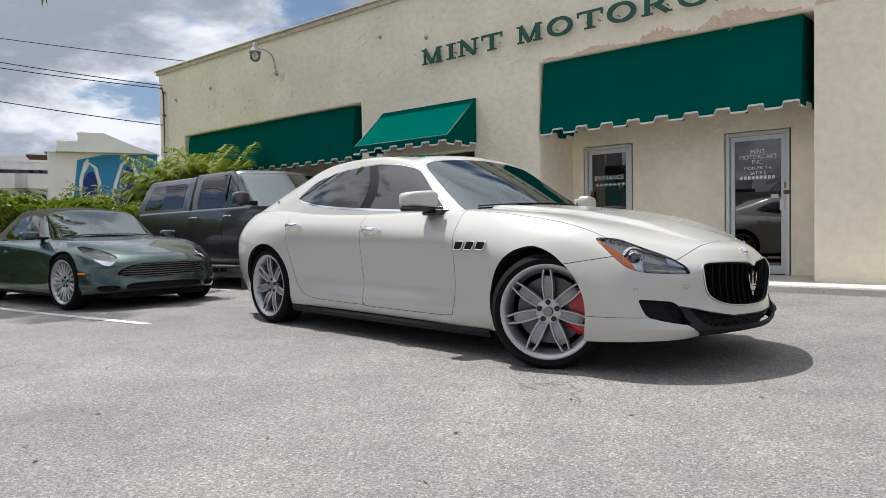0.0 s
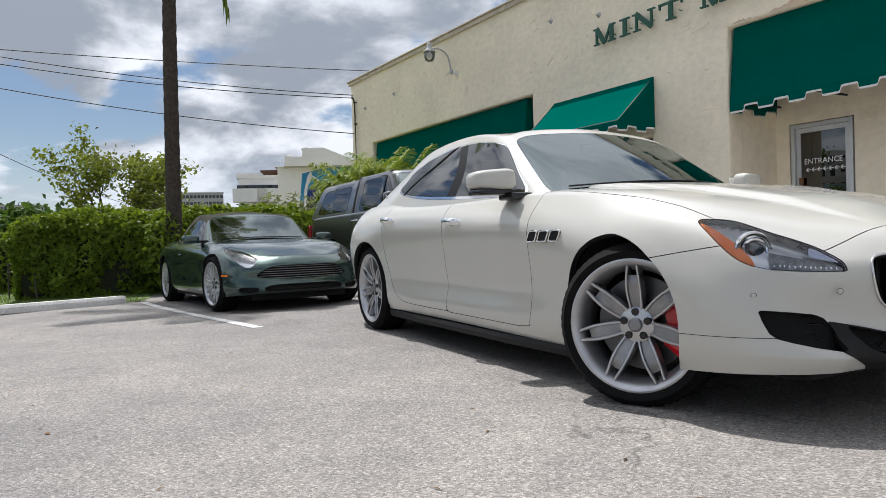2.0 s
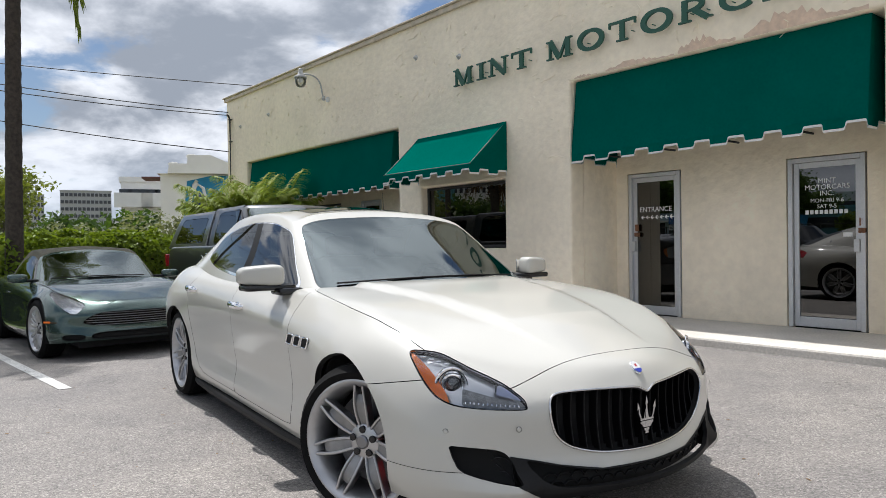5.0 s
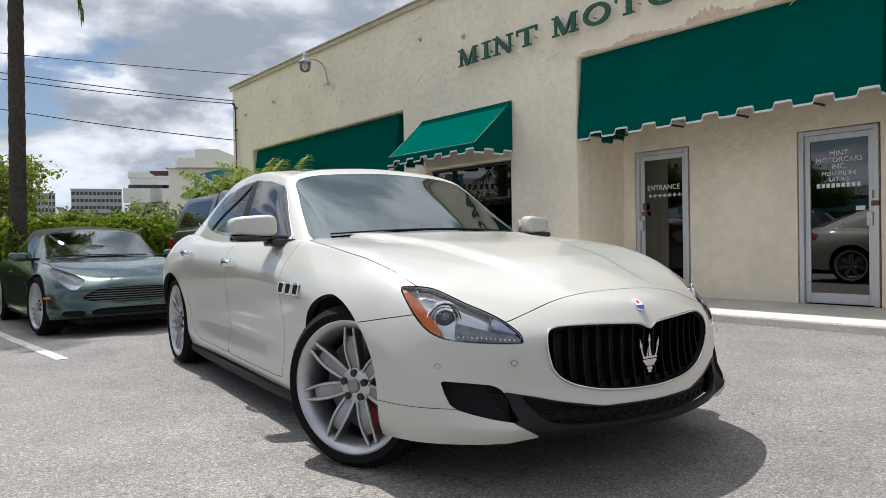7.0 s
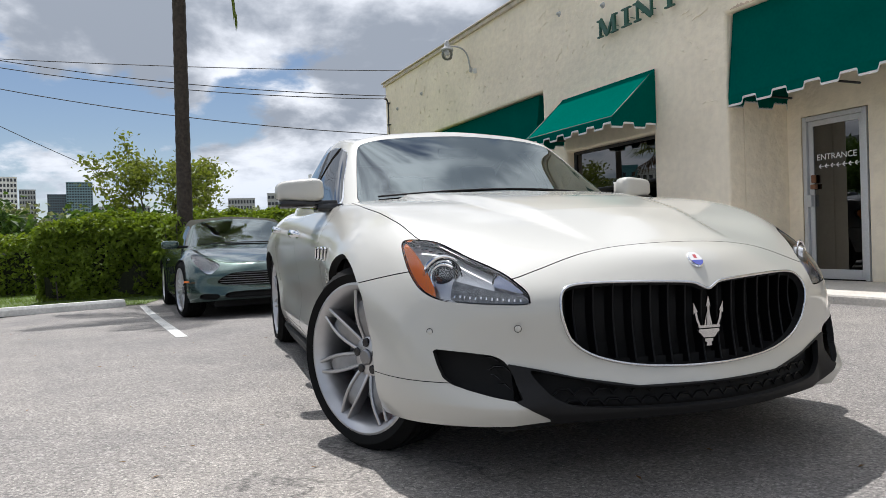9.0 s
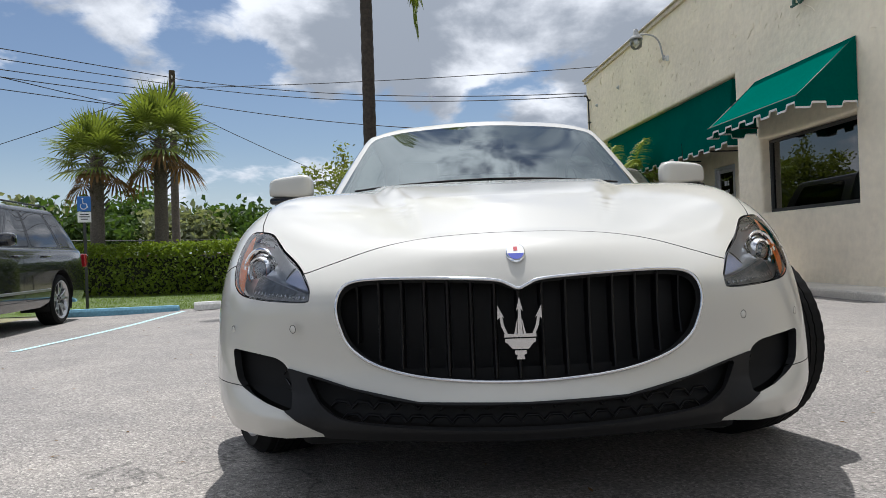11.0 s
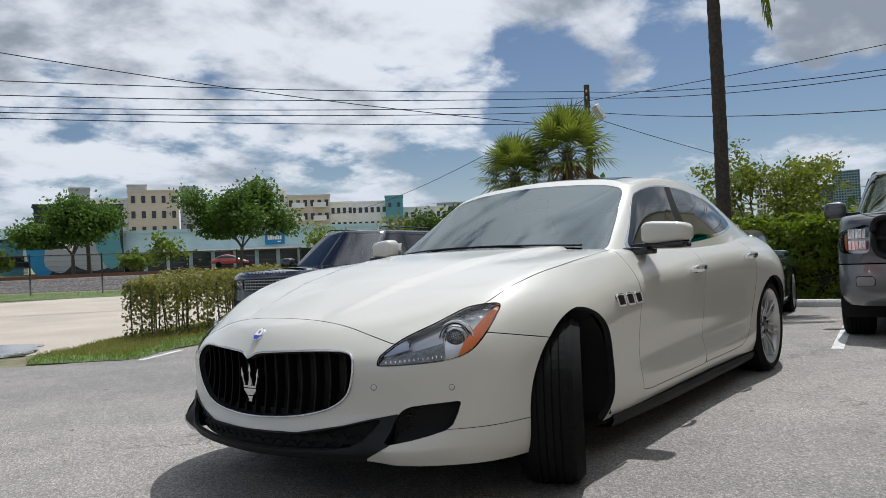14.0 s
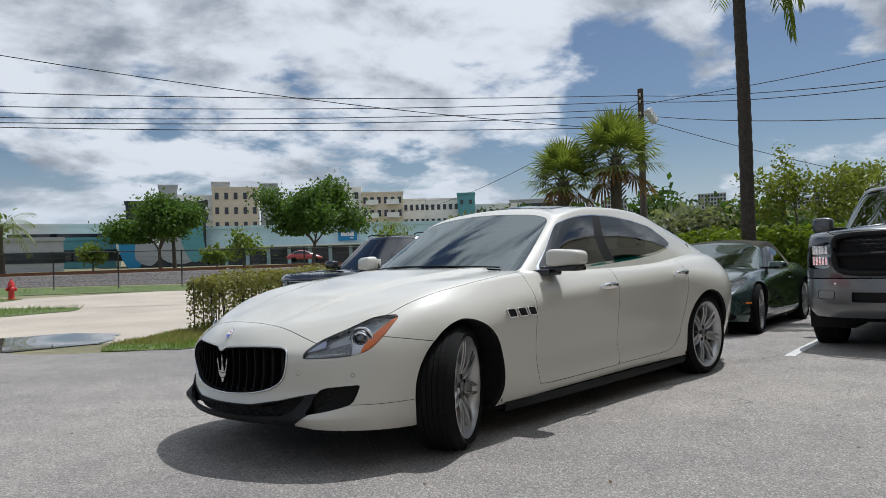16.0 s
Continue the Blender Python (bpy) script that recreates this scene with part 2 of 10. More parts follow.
LAMP_TRAY = mat("lamp_tray", (0.20, 0.205, 0.21), 0.35, metal=0.5, blotch=0.3, blotch_scale=60)
LAMP_GREY = mat("grey_lamp_enamel", (0.46, 0.46, 0.45), 0.5, grain=(40, 0.2))
CLEAR_GLASS = glass_mat("lamp_glass", (0.85, 0.86, 0.86))

# ---------------------------------------------------------------- mesh helpers
def part(name, bm, material, parent=None, label=""):
    """Links a bmesh as one mesh object under a thing or a part."""
    me = bpy.data.meshes.new(name)
    bm.to_mesh(me)
    bm.free()
    for mm in material if isinstance(material, (list, tuple)) else (material,):
        me.materials.append(mm)
    ob = new(name, me)
    ob.parent = parent
    if label:
        ob["label"] = label
    return ob


def soft(ob, angle=35):
    """Smooth shading but for edges sharper than the angle."""
    ob.data.shade_smooth()
    ob.data.set_sharp_from_angle(angle=radians(angle))
    return ob


def thing(name, m, label, category, group="", kind=""):
    ob = new(name)
    ob.matrix_world = m
    ob.empty_display_size = 0.1
    return tagged(ob, label, category, group, kind)


def box(bm, lo, hi, bevel=0.0, m=None):
    """A box between two corners, with bevelled edges, added to bm."""
    lo, hi = Vector(lo), Vector(hi)
    r = bmesh.ops.create_cube(bm, size=1.0)
    vs = r["verts"]
    for v in vs:
        v.co = Vector((lo[i] + (v.co[i] + 0.5) * (hi[i] - lo[i]) for i in range(3)))
    if bevel:
        es = list({e for v in vs for e in v.link_edges})
        r = bmesh.ops.bevel(bm, geom=es, offset=bevel, segments=2, affect="EDGES", profile=0.5)
        vs = list({v for f in r["faces"] for v in f.verts} | {v for v in vs if v.is_valid})
    if m is not None:
        bmesh.ops.transform(bm, matrix=m, verts=vs)
    return vs


def lathe(bm, prof, seg=48, axis="Y", closed=False):
    """Turns a profile of (radius, along) round an axis."""
    rings = []
    for k in range(seg):
        a = 2 * math.pi * k / seg
        c, s = math.cos(a), math.sin(a)
        ring = []
        for r, h in prof:
            co = {"Y": (r * c, h, r * s), "Z": (r * c, r * s, h), "X": (h, r * c, r * s)}[axis]
            ring.append(bm.verts.new(co))
        rings.append(ring)
    n = len(prof)
    for k in range(seg):
        a, b = rings[k], rings[(k + 1) % seg]
        for i in range(n if closed else n - 1):
            j = (i + 1) % n
            try:
                f = bm.faces.new((a[i], a[j], b[j], b[i]))
                f.smooth = True
            except ValueError:
                pass
    return rings


def tube(bm, pts, rad, seg=8, cap=True):
    """A round bar through points; rad is one radius or one for each point."""
    pts = [Vector(p) for p in pts]
    rads = rad if isinstance(rad, (list, tuple)) else [rad] * len(pts)
    rings, up = [], Vector((0, 0, 1))
    for i, p in enumerate(pts):
        d = (pts[min(i + 1, len(pts) - 1)] - pts[max(i - 1, 0)]).normalized()
        s = d.cross(up)
        if s.length < 1e-3:
            s = d.cross(Vector((1, 0, 0)))
        s.normalize()
        t = s.cross(d)
        rings.append([bm.verts.new(p + rads[i] * (math.cos(2 * math.pi * k / seg) * s + math.sin(2 * math.pi * k / seg) * t)) for k in range(seg)])
    for a, b in zip(rings, rings[1:]):
        for k in range(seg):
            f = bm.faces.new((a[k], a[(k + 1) % seg], b[(k + 1) % seg], b[k]))
            f.smooth = True
    if cap:
        bm.faces.new(rings[0]), bm.faces.new(list(reversed(rings[-1])))
    return rings


def prism(bm, outline, depth, m=None, bevel=0.0):
    """A flat outline in x, z pushed out along -y by depth."""
    a = [bm.verts.new((x, 0, z)) for x, z in outline]
    b = [bm.verts.new((x, -depth, z)) for x, z in outline]
    n = len(a)
    fs = [bm.faces.new(b), bm.faces.new(list(reversed(a)))]
    for i in range(n):
        fs.append(bm.faces.new((a[i], a[(i + 1) % n], b[(i + 1) % n], b[i])))
    vs = a + b
    bmesh.ops.recalc_face_normals(bm, faces=fs)
    if bevel:
        es = [e for e in fs[0].edges]
        bmesh.ops.bevel(bm, geom=es, offset=bevel, segments=2, affect="EDGES", profile=0.5)
        vs = [v for v in bm.verts if v.is_valid]
    if m is not None:
        bmesh.ops.transform(bm, matrix=m, verts=vs)
    return vs


# ---- smooth shells cut into panels
def spline(rows, t):
    """The natural cubic through the rows at the parameters t (0 to rows - 1)."""
    rows = np.asarray(rows, float)
    n = len(rows)
    m, r = np.zeros((n, n)), np.zeros(rows.shape)
    m[0, 0] = m[-1, -1] = 1
    for i in range(1, n - 1):
        m[i, i - 1:i + 2] = (1, 4, 1)
        r[i] = 6 * (rows[i - 1] - 2 * rows[i] + rows[i + 1])
    d = np.linalg.solve(m, r.reshape(n, -1)).reshape(rows.shape)
    i = np.clip(np.asarray(t).astype(int), 0, n - 2)
    f = (np.asarray(t) - i).reshape((-1,) + (1,) * (rows.ndim - 1))
    g = 1 - f
    return g * rows[i] + f * rows[i + 1] + ((g ** 3 - g) * d[i] + (f ** 3 - f) * d[i + 1]) / 6


FLIP = np.array([1.0, -1.0, 1.0])


def loft(rails, per_s=14, per_v=10, shape=None):
    """The left half of a shell through rails that run from the nose's middle to the tail's, the last one along the centre line."""
    a = np.array(rails, float)
    a = np.concatenate([a[:, [2, 1]] * FLIP, a, a[:, [-2, -3]] * FLIP], axis=1)
    a = np.concatenate([a, a[[-2, -3]] * FLIP], axis=0)
    ns, nv = len(rails[0]), len(rails)
    s = np.linspace(2, ns + 1, (ns - 1) * per_s + 1)
    v = np.linspace(0, nv - 1, (nv - 1) * per_v + 1)
    g = spline(a.transpose(1, 0, 2), s)
    g = spline(g.transpose(1, 0, 2), v)
    if shape is not None:
        g = shape(g)
    g[:, 0, 1] = g[:, -1, 1] = 0
    g[-1, :, 1] = 0
    dv, ds = np.gradient(g, axis=0), np.gradient(g, axis=1)
    nrm = np.cross(dv, ds)
    nrm /= np.linalg.norm(nrm, axis=2, keepdims=True) + 1e-12
    mid = np.array([g[..., 0].mean(), 0, 0.4])
    if np.sum(nrm * (g - mid)) < 0:
        nrm = -nrm
    for edge in (nrm[:, 0], nrm[:, -1], nrm[-1, :]):
        edge[:, 1] = 0
    nrm /= np.linalg.norm(nrm, axis=2, keepdims=True) + 1e-12
    rows, cols = g.shape[:2]
    ss, vv = np.meshgrid(s - 2, v)
    att = np.concatenate([g.reshape(-1, 3), nrm.reshape(-1, 3), ss.reshape(-1, 1), vv.reshape(-1, 1)], axis=1)
    i = np.arange(rows * cols).reshape(rows, cols)
    a0, b0, c0, d0 = i[:-1, :-1].ravel(), i[:-1, 1:].ravel(), i[1:, 1:].ravel(), i[1:, :-1].ravel()
    tri = np.concatenate([np.stack([a0, b0, c0], 1), np.stack([a0, c0, d0], 1)])
    return orient((att, tri))


def orient(sheet):
    att, tri = sheet
    p = att[:, :3]
    fn = np.cross(p[tri[:, 1]] - p[tri[:, 0]], p[tri[:, 2]] - p[tri[:, 0]])
    bad = np.sum(fn * att[tri[:, 0], 3:6], axis=1) < 0
    tri = tri.copy()
    tri[bad] = tri[bad][:, [0, 2, 1]]
    area = np.linalg.norm(fn, axis=1)
    return att, tri[area > 1e-10]


def tidy(att, tri):
    used = np.unique(tri)
    back = np.zeros(len(att), int)
    back[used] = np.arange(len(used))
    return att[used], back[tri]


def clip(sheet, f):
    """Splits a sheet where f changes sign: the part where f > 0, and the rest."""
    att, tri = sheet
    if len(tri) == 0:
        return sheet, sheet
    f = np.where(np.abs(f) < 1e-7, 1e-7, f)
    pos = f[tri] > 0
    cnt = pos.sum(1)
    keep_in, keep_out = [tri[cnt == 3]], [tri[cnt == 0]]
    extra, cache, ins, outs = [], {}, [], []

    def cut(a, b):
        key = (a, b) if a < b else (b, a)
        if key not in cache:
            w = f[key[0]] / (f[key[0]] - f[key[1]])
            cache[key] = len(att) + len(extra)
            extra.append(att[key[0]] * (1 - w) + att[key[1]] * w)
        return cache[key]

    for t in tri[(cnt == 1) | (cnt == 2)]:
        side = [f[k] > 0 for k in t]
        odd = side.index(True) if sum(side) == 1 else side.index(False)
        a, b, c = int(t[odd]), int(t[(odd + 1) % 3]), int(t[(odd + 2) % 3])
        ab, ac = cut(a, b), cut(a, c)
        one, two = [(a, ab, ac)], [(ab, b, c), (ab, c, ac)]
        if sum(side) == 1:
            ins += one
            outs += two
        else:
            ins += two
            outs += one
    full = np.concatenate([att, np.array(extra).reshape(-1, att.shape[1])]) if extra else att
    if ins:
        keep_in.append(np.array(ins))
    if outs:
        keep_out.append(np.array(outs))
    return tidy(full, np.concatenate(keep_in)), tidy(full, np.concatenate(keep_out))


def smooth_loop(pts, n=8):
    """A closed curve through the points (Catmull-Rom)."""
    p = np.asarray(pts, float)
    out = []
    k = len(p)
    for i in range(k):
        a, b, c, d = p[i - 1], p[i], p[(i + 1) % k], p[(i + 2) % k]
        for t in np.arange(n) / n:
            out.append(0.5 * (2 * b + (c - a) * t + (2 * a - 5 * b + 4 * c - d) * t ** 2 + (3 * b - a - 3 * c + d) * t ** 3))
    return np.array(out)


def inside(q, loop):
    """Signed distance to a closed outline, positive inside it."""
    q, loop = np.asarray(q, float), np.asarray(loop, float)
    best = np.full(len(q), 1e9)
    odd = np.zeros(len(q), bool)
    for a, b in zip(loop, np.roll(loop, -1, axis=0)):
        e, w = b - a, q - a
        t = np.clip((w @ e) / max(e @ e, 1e-12), 0, 1)
        best = np.minimum(best, np.linalg.norm(w - t[:, None] * e, axis=1))
        c = ((a[1] <= q[:, 1]) & (b[1] > q[:, 1])) | ((b[1] <= q[:, 1]) & (a[1] > q[:, 1]))
        if abs(e[1]) > 1e-12:
            odd ^= c & (q[:, 0] < a[0] + (q[:, 1] - a[1]) / e[1] * e[0])
    return np.where(odd, best, -best)


def split(sheet, field, gap=0.0017):
    """Cuts a panel out along a narrow joint: the panel, and the rest."""
    f = field(sheet[0])
    a, rest = clip(sheet, f - gap)
    b, _ = clip(rest, -field(rest[0]) - gap)
    return a, b


def panel(name, sheet, material, parent, sides="both", rim=0.012, label="", push=0.0):
    """Links a panel: both halves as one mesh, or one side's."""
    att, tri = sheet
    if len(tri) == 0:
        return None
    p, nr = att[:, :3] + push * att[:, 3:6], att[:, 3:6]
    verts, norms, faces = [p], [nr], [tri]
    count = len(p)
    if rim:
        e = np.concatenate([tri[:, [0, 1]], tri[:, [1, 2]], tri[:, [2, 0]]])
        key = np.sort(e, axis=1)
        _, inv, num = np.unique(key, axis=0, return_inverse=True, return_counts=True)
        e = e[num[inv.ravel()] == 1]
        e = e[~((np.abs(p[e[:, 0], 1]) < 2e-4) & (np.abs(p[e[:, 1], 1]) < 2e-4))]
        if len(e):
            a, b = p[e[:, 0]], p[e[:, 1]]
            ia, ib = a - rim * nr[e[:, 0]], b - rim * nr[e[:, 1]]
            fn = np.cross(b - a, nr[e[:, 0]])
            fn /= np.linalg.norm(fn, axis=1, keepdims=True) + 1e-12
            verts.append(np.concatenate([a, b, ib, ia]))
            norms.append(np.concatenate([fn] * 4))
            k = np.arange(len(e))
            m = len(e)
            q0, q1, q2, q3 = count + k, count + m + k, count + 2 * m + k, count + 3 * m + k
            faces += [np.stack([q1, q0, q3], 1), np.stack([q1, q3, q2], 1)]
    p, nr, tri = np.concatenate(verts), np.concatenate(norms), np.concatenate(faces)
    one = len(tri)
    if sides in ("both", "right"):
        mp, mn, mt = p * FLIP, nr * FLIP, tri[:, [0, 2, 1]]
        if sides == "both":
            tri = np.concatenate([tri, mt + len(p)])
            p, nr = np.concatenate([p, mp]), np.concatenate([nr, mn])
        else:
            p, nr, tri = mp, mn, mt
    me = bpy.data.meshes.new(name)
    me.from_pydata(p.tolist(), [], tri.tolist())
    me.polygons.foreach_set("use_smooth", [True] * len(tri))
    me.materials.append(material)
    # edges of painted panels turn near-black: the joints' shade put into colour
    if rim and material.name.endswith("paint"):
        me.materials.append(BLACK_VOID)
        n0, half = len(att), len(sheet[1])
        idx = [0] * half + [1] * (one - half)
        me.polygons.foreach_set("material_index", idx * (len(tri) // one))
    me.normals_split_custom_set_from_vertices(nr.tolist())
    me.update()
    ob = new(name, me)
    ob.parent = parent
    if label:
        ob["label"] = label
    return ob


def pair(name, sheet, material, parent, rim=0.012, label="", push=0.0):
    return [panel(name, sheet, material, parent, side, rim, label, push) for side in ("left", "right")]


def mirror_y(bm):
    bmesh.ops.scale(bm, vec=(1, -1, 1), verts=bm.verts)
    bmesh.ops.reverse_faces(bm, faces=bm.faces)
    return bm

# ---------------------------------------------------------------- ground
def ground_z(x, y):
    """The lot dips a little towards the parked cars and rises gently towards the railway."""
    s = np.clip((-0.75 * x - 0.66 * y - 2.2) / 6.0, 0, 1)
    dip = -0.10 * s * s * (3 - 2 * s)
    r = np.maximum(0.0, -y - 11.0)
    rise = 0.0185 * (np.sqrt(r * r + 9) - 3)
    rise = np.where(-y > 60, rise, rise)
    left = 0.004 * np.maximum(0.0, -x - 16)
    far = np.hypot(x, y)
    a, b = np.clip((-y - 3.5) / 2.5, 0, 1), np.clip((-y - 8.0) / 3.0, 0, 1)
    hollow = -0.065 * a * a * (3 - 2 * a) * (1 - b * b * (3 - 2 * b)) * np.clip((2.0 - x) / 4.0, 0, 1)
    return (dip + rise + left + hollow) * np.where(far > 400, np.maximum(0, 1 - (far - 400) / 900), 1)


def gz(x, y):
    return float(ground_z(np.float64(x), np.float64(y)))


def sheet_on_ground(name, loop, lift, material, label, category="ground", step=0.6, kind="structure", fringe=0.0):
    """A flat region with the given outline, draped over the terrain."""
    loop = np.asarray(loop, float)
    lo, hi = loop.min(0) - step, loop.max(0) + step
    nx, ny = int((hi[0] - lo[0]) / step) + 2, int((hi[1] - lo[1]) / step) + 2
    xs, ys = np.linspace(lo[0], hi[0], nx), np.linspace(lo[1], hi[1], ny)
    gx, gy = np.meshgrid(xs, ys)
    p = np.stack([gx.ravel(), gy.ravel(), np.zeros(nx * ny)], 1)
    i = np.arange(nx * ny).reshape(ny, nx)
    a, b, c, d = i[:-1, :-1].ravel(), i[:-1, 1:].ravel(), i[1:, 1:].ravel(), i[1:, :-1].ravel()
    tri = np.concatenate([np.stack([a, b, c], 1), np.stack([a, c, d], 1)])
    att = np.concatenate([p, np.tile([0, 0, 1.0, 0, 0], (len(p), 1))], 1)
    f = inside(p[:, :2], loop)
    if fringe:
        f = f + np.array([fringe * noise.noise((q[0] * 2.3, q[1] * 2.3, 4)) + 0.5 * fringe * noise.noise((q[0] * 7, q[1] * 7, 9)) for q in p])
    (att, tri), _ = clip((att, tri), f)
    att[:, 2] = ground_z(att[:, 0], att[:, 1]) + lift
    me = bpy.data.meshes.new(name)
    me.from_pydata(att[:, :3].tolist(), [], tri.tolist())
    me.materials.append(material)
    ob = new(name, me)
    return tagged(ob, label, category, kind=kind)


def asphalt_material():
    m = mat("aged_asphalt", (0.2, 0.2, 0.2), 0.82)
    nt = m.node_tree
    n, l = nt.nodes.new, nt.links.new
    p = nt.nodes["Principled BSDF"]
    tc = n("ShaderNodeTexCoord")

    def tex(kind, scale, detail=4, rough=0.5):
        t = n(kind)
        t.inputs["Scale"].default_value = scale
        if kind == "ShaderNodeTexNoise":
            t.inputs["Detail"].default_value, t.inputs["Roughness"].default_value = detail, rough
        l(tc.outputs["Object"], t.inputs["Vector"])
        return t

    def ramp(src, stops):
        r = n("ShaderNodeValToRGB")
        while len(r.color_ramp.elements) < len(stops):
            r.color_ramp.elements.new(0.5)
        for e, (pos, col) in zip(r.color_ramp.elements, stops):
            e.position, e.color = pos, (*col, 1)
        l(src, r.inputs[0])
        return r.outputs[0]

    def mult(a, b, f=1.0):
        x = n("ShaderNodeMix")
        x.data_type, x.blend_type = "RGBA", "MULTIPLY"
        x.inputs["Factor"].default_value = f
        l(a, x.inputs["A"]), l(b, x.inputs["B"])
        return x.outputs["Result"]

    stones = ramp(tex("ShaderNodeTexVoronoi", 130).outputs["Color"], [(0.0, (0.085, 0.081, 0.077)), (0.35, (0.178, 0.168, 0.158)), (0.7, (0.245, 0.231, 0.217)), (1.0, (0.42, 0.395, 0.37))])
    grit = ramp(tex("ShaderNodeTexNoise", 340, 3).outputs["Fac"], [(0.3, (0.58, 0.58, 0.58)), (0.7, (1.34, 1.34, 1.34))])
    wide = ramp(tex("ShaderNodeTexNoise", 0.33, 5).outputs["Fac"], [(0.32, (0.80, 0.80, 0.81)), (0.68, (1.16, 1.14, 1.10))])
    mid = ramp(tex("ShaderNodeTexNoise", 2.4, 6, 0.6).outputs["Fac"], [(0.3, (0.84, 0.84, 0.85)), (0.72, (1.13, 1.12, 1.10))])
    col = mult(mult(mult(stones, grit), wide), mid)
    # hairline cracks along cell borders, only here and there
    v = tex("ShaderNodeTexVoronoi", 0.55)
    v.feature = "DISTANCE_TO_EDGE"
    warp = n("ShaderNodeVectorMath")
    warp.operation = "ADD"
    w = tex("ShaderNodeTexNoise", 3.0, 4)
    l(tc.outputs["Object"], warp.inputs[0]), l(w.outputs["Color"], warp.inputs[1])
    l(warp.outputs[0], v.inputs["Vector"])
    crack = ramp(v.outputs["Distance"], [(0.0, (0.45, 0.45, 0.45)), (0.006, (0.8, 0.8, 0.8)), (0.012, (1, 1, 1))])
    gate = n("ShaderNodeMapRange")
    gate.inputs["From Min"].default_value, gate.inputs["From Max"].default_value = 0.5, 0.62
    l(tex("ShaderNodeTexNoise", 0.5, 2).outputs["Fac"], gate.inputs["Value"])
    x = n("ShaderNodeMix")
    x.data_type, x.blend_type = "RGBA", "MULTIPLY"
    l(gate.outputs[0], x.inputs["Factor"]), l(col, x.inputs["A"]), l(crack, x.inputs["B"])
    l(x.outputs["Result"], p.inputs["Base Color"])
    b = n("ShaderNodeBump")
    b.inputs["Strength"].default_value, b.inputs["Distance"].default_value = 0.4, 0.006
    hv = tex("ShaderNodeTexVoronoi", 130)
    l(hv.outputs["Distance"], b.inputs["Height"])
    l(b.outputs[0], p.inputs["Normal"])
    return m


ASPHALT = asphalt_material()
SOIL = mat("dry_soil_and_grass", (0.16, 0.15, 0.08), 0.95, grain=(6, 0.3), blotch=0.3, blotch_scale=0.3)
TURF = mat("lawn_soil", (0.085, 0.12, 0.035), 0.95, grain=(14, 0.3), blotch=0.3, blotch_scale=0.9, bump=0.5, bump_scale=60)
DRIVE = mat("sandy_concrete_drive", (0.36, 0.315, 0.26), 0.9, grain=(30, 0.12), blotch=0.13, blotch_scale=0.5, bump=0.2, bump_scale=80)
BALLAST = mat("rail_ballast", (0.11, 0.10, 0.095), 0.95, grain=(9, 0.5), bump=0.6, bump_scale=12)
PUDDLE = mat("shallow_water", (0.09, 0.08, 0.07), 0.03, spec=0.6)


def make_ground():
    """One sheet out to the horizon, finer near the car."""
    k = np.linspace(-1, 1, 141)
    ax = np.sign(k) * (16 * np.abs(k) + 2600 * np.abs(k) ** 7)
    gx, gy = np.meshgrid(ax - 3, ax - 3)
    z = ground_z(gx, gy) - 0.004
    p = np.stack([gx.ravel(), gy.ravel(), z.ravel()], 1)
    n = len(ax)
    i = np.arange(n * n).reshape(n, n)
    faces = np.stack([i[:-1, :-1].ravel(), i[:-1, 1:].ravel(), i[1:, 1:].ravel(), i[1:, :-1].ravel()], 1)
    me = bpy.data.meshes.new("ground")
    me.from_pydata(p.tolist(), [], faces.tolist())
    me.polygons.foreach_set("use_smooth", [True] * len(faces))
    me.materials.append(SOIL)
    tagged(new("ground", me), "flat dry soil and grass reaching the horizon", "ground", kind="structure")


make_ground()
sheet_on_ground("parking_lot", [(14, -10.0), (16, 5.2), (-9, 6.0), (-13, 5.0), (-13, -2.0), (-10.6, -2.4), (-10.2, -7.2), (-4.0, -7.2), (-1.2, -6.6), (-0.2, -7.4), (0.3, -9.6)], 0.004, ASPHALT,
                "weathered grey asphalt parking lot with loose grit", "parking lot", 0.4)
sheet_on_ground("driveway", [(30, -9.2), (30, -25.5), (-40, -26.5), (-40, -14.0), (-9, -12.0), (-3.6, -9.6), (-1.8, -8.6), (-0.2, -8.4), (0.6, -9.2)], 0.000, DRIVE,
                "pale sandy concrete driveway and street", "road", 0.8)

# ---------------------------------------------------------------- the dealer's building
BM = Matrix.Translation((-7.127, 4.536, 0)) @ pose(0, 0, 0, 0, 0, 6.066)
WALL_TOP, WALK_Z, RECESS = 5.17, 0.10, 1.05
BAYS = ((-8.6, -1.75, 3.36), (2.46, 6.48, 3.46))


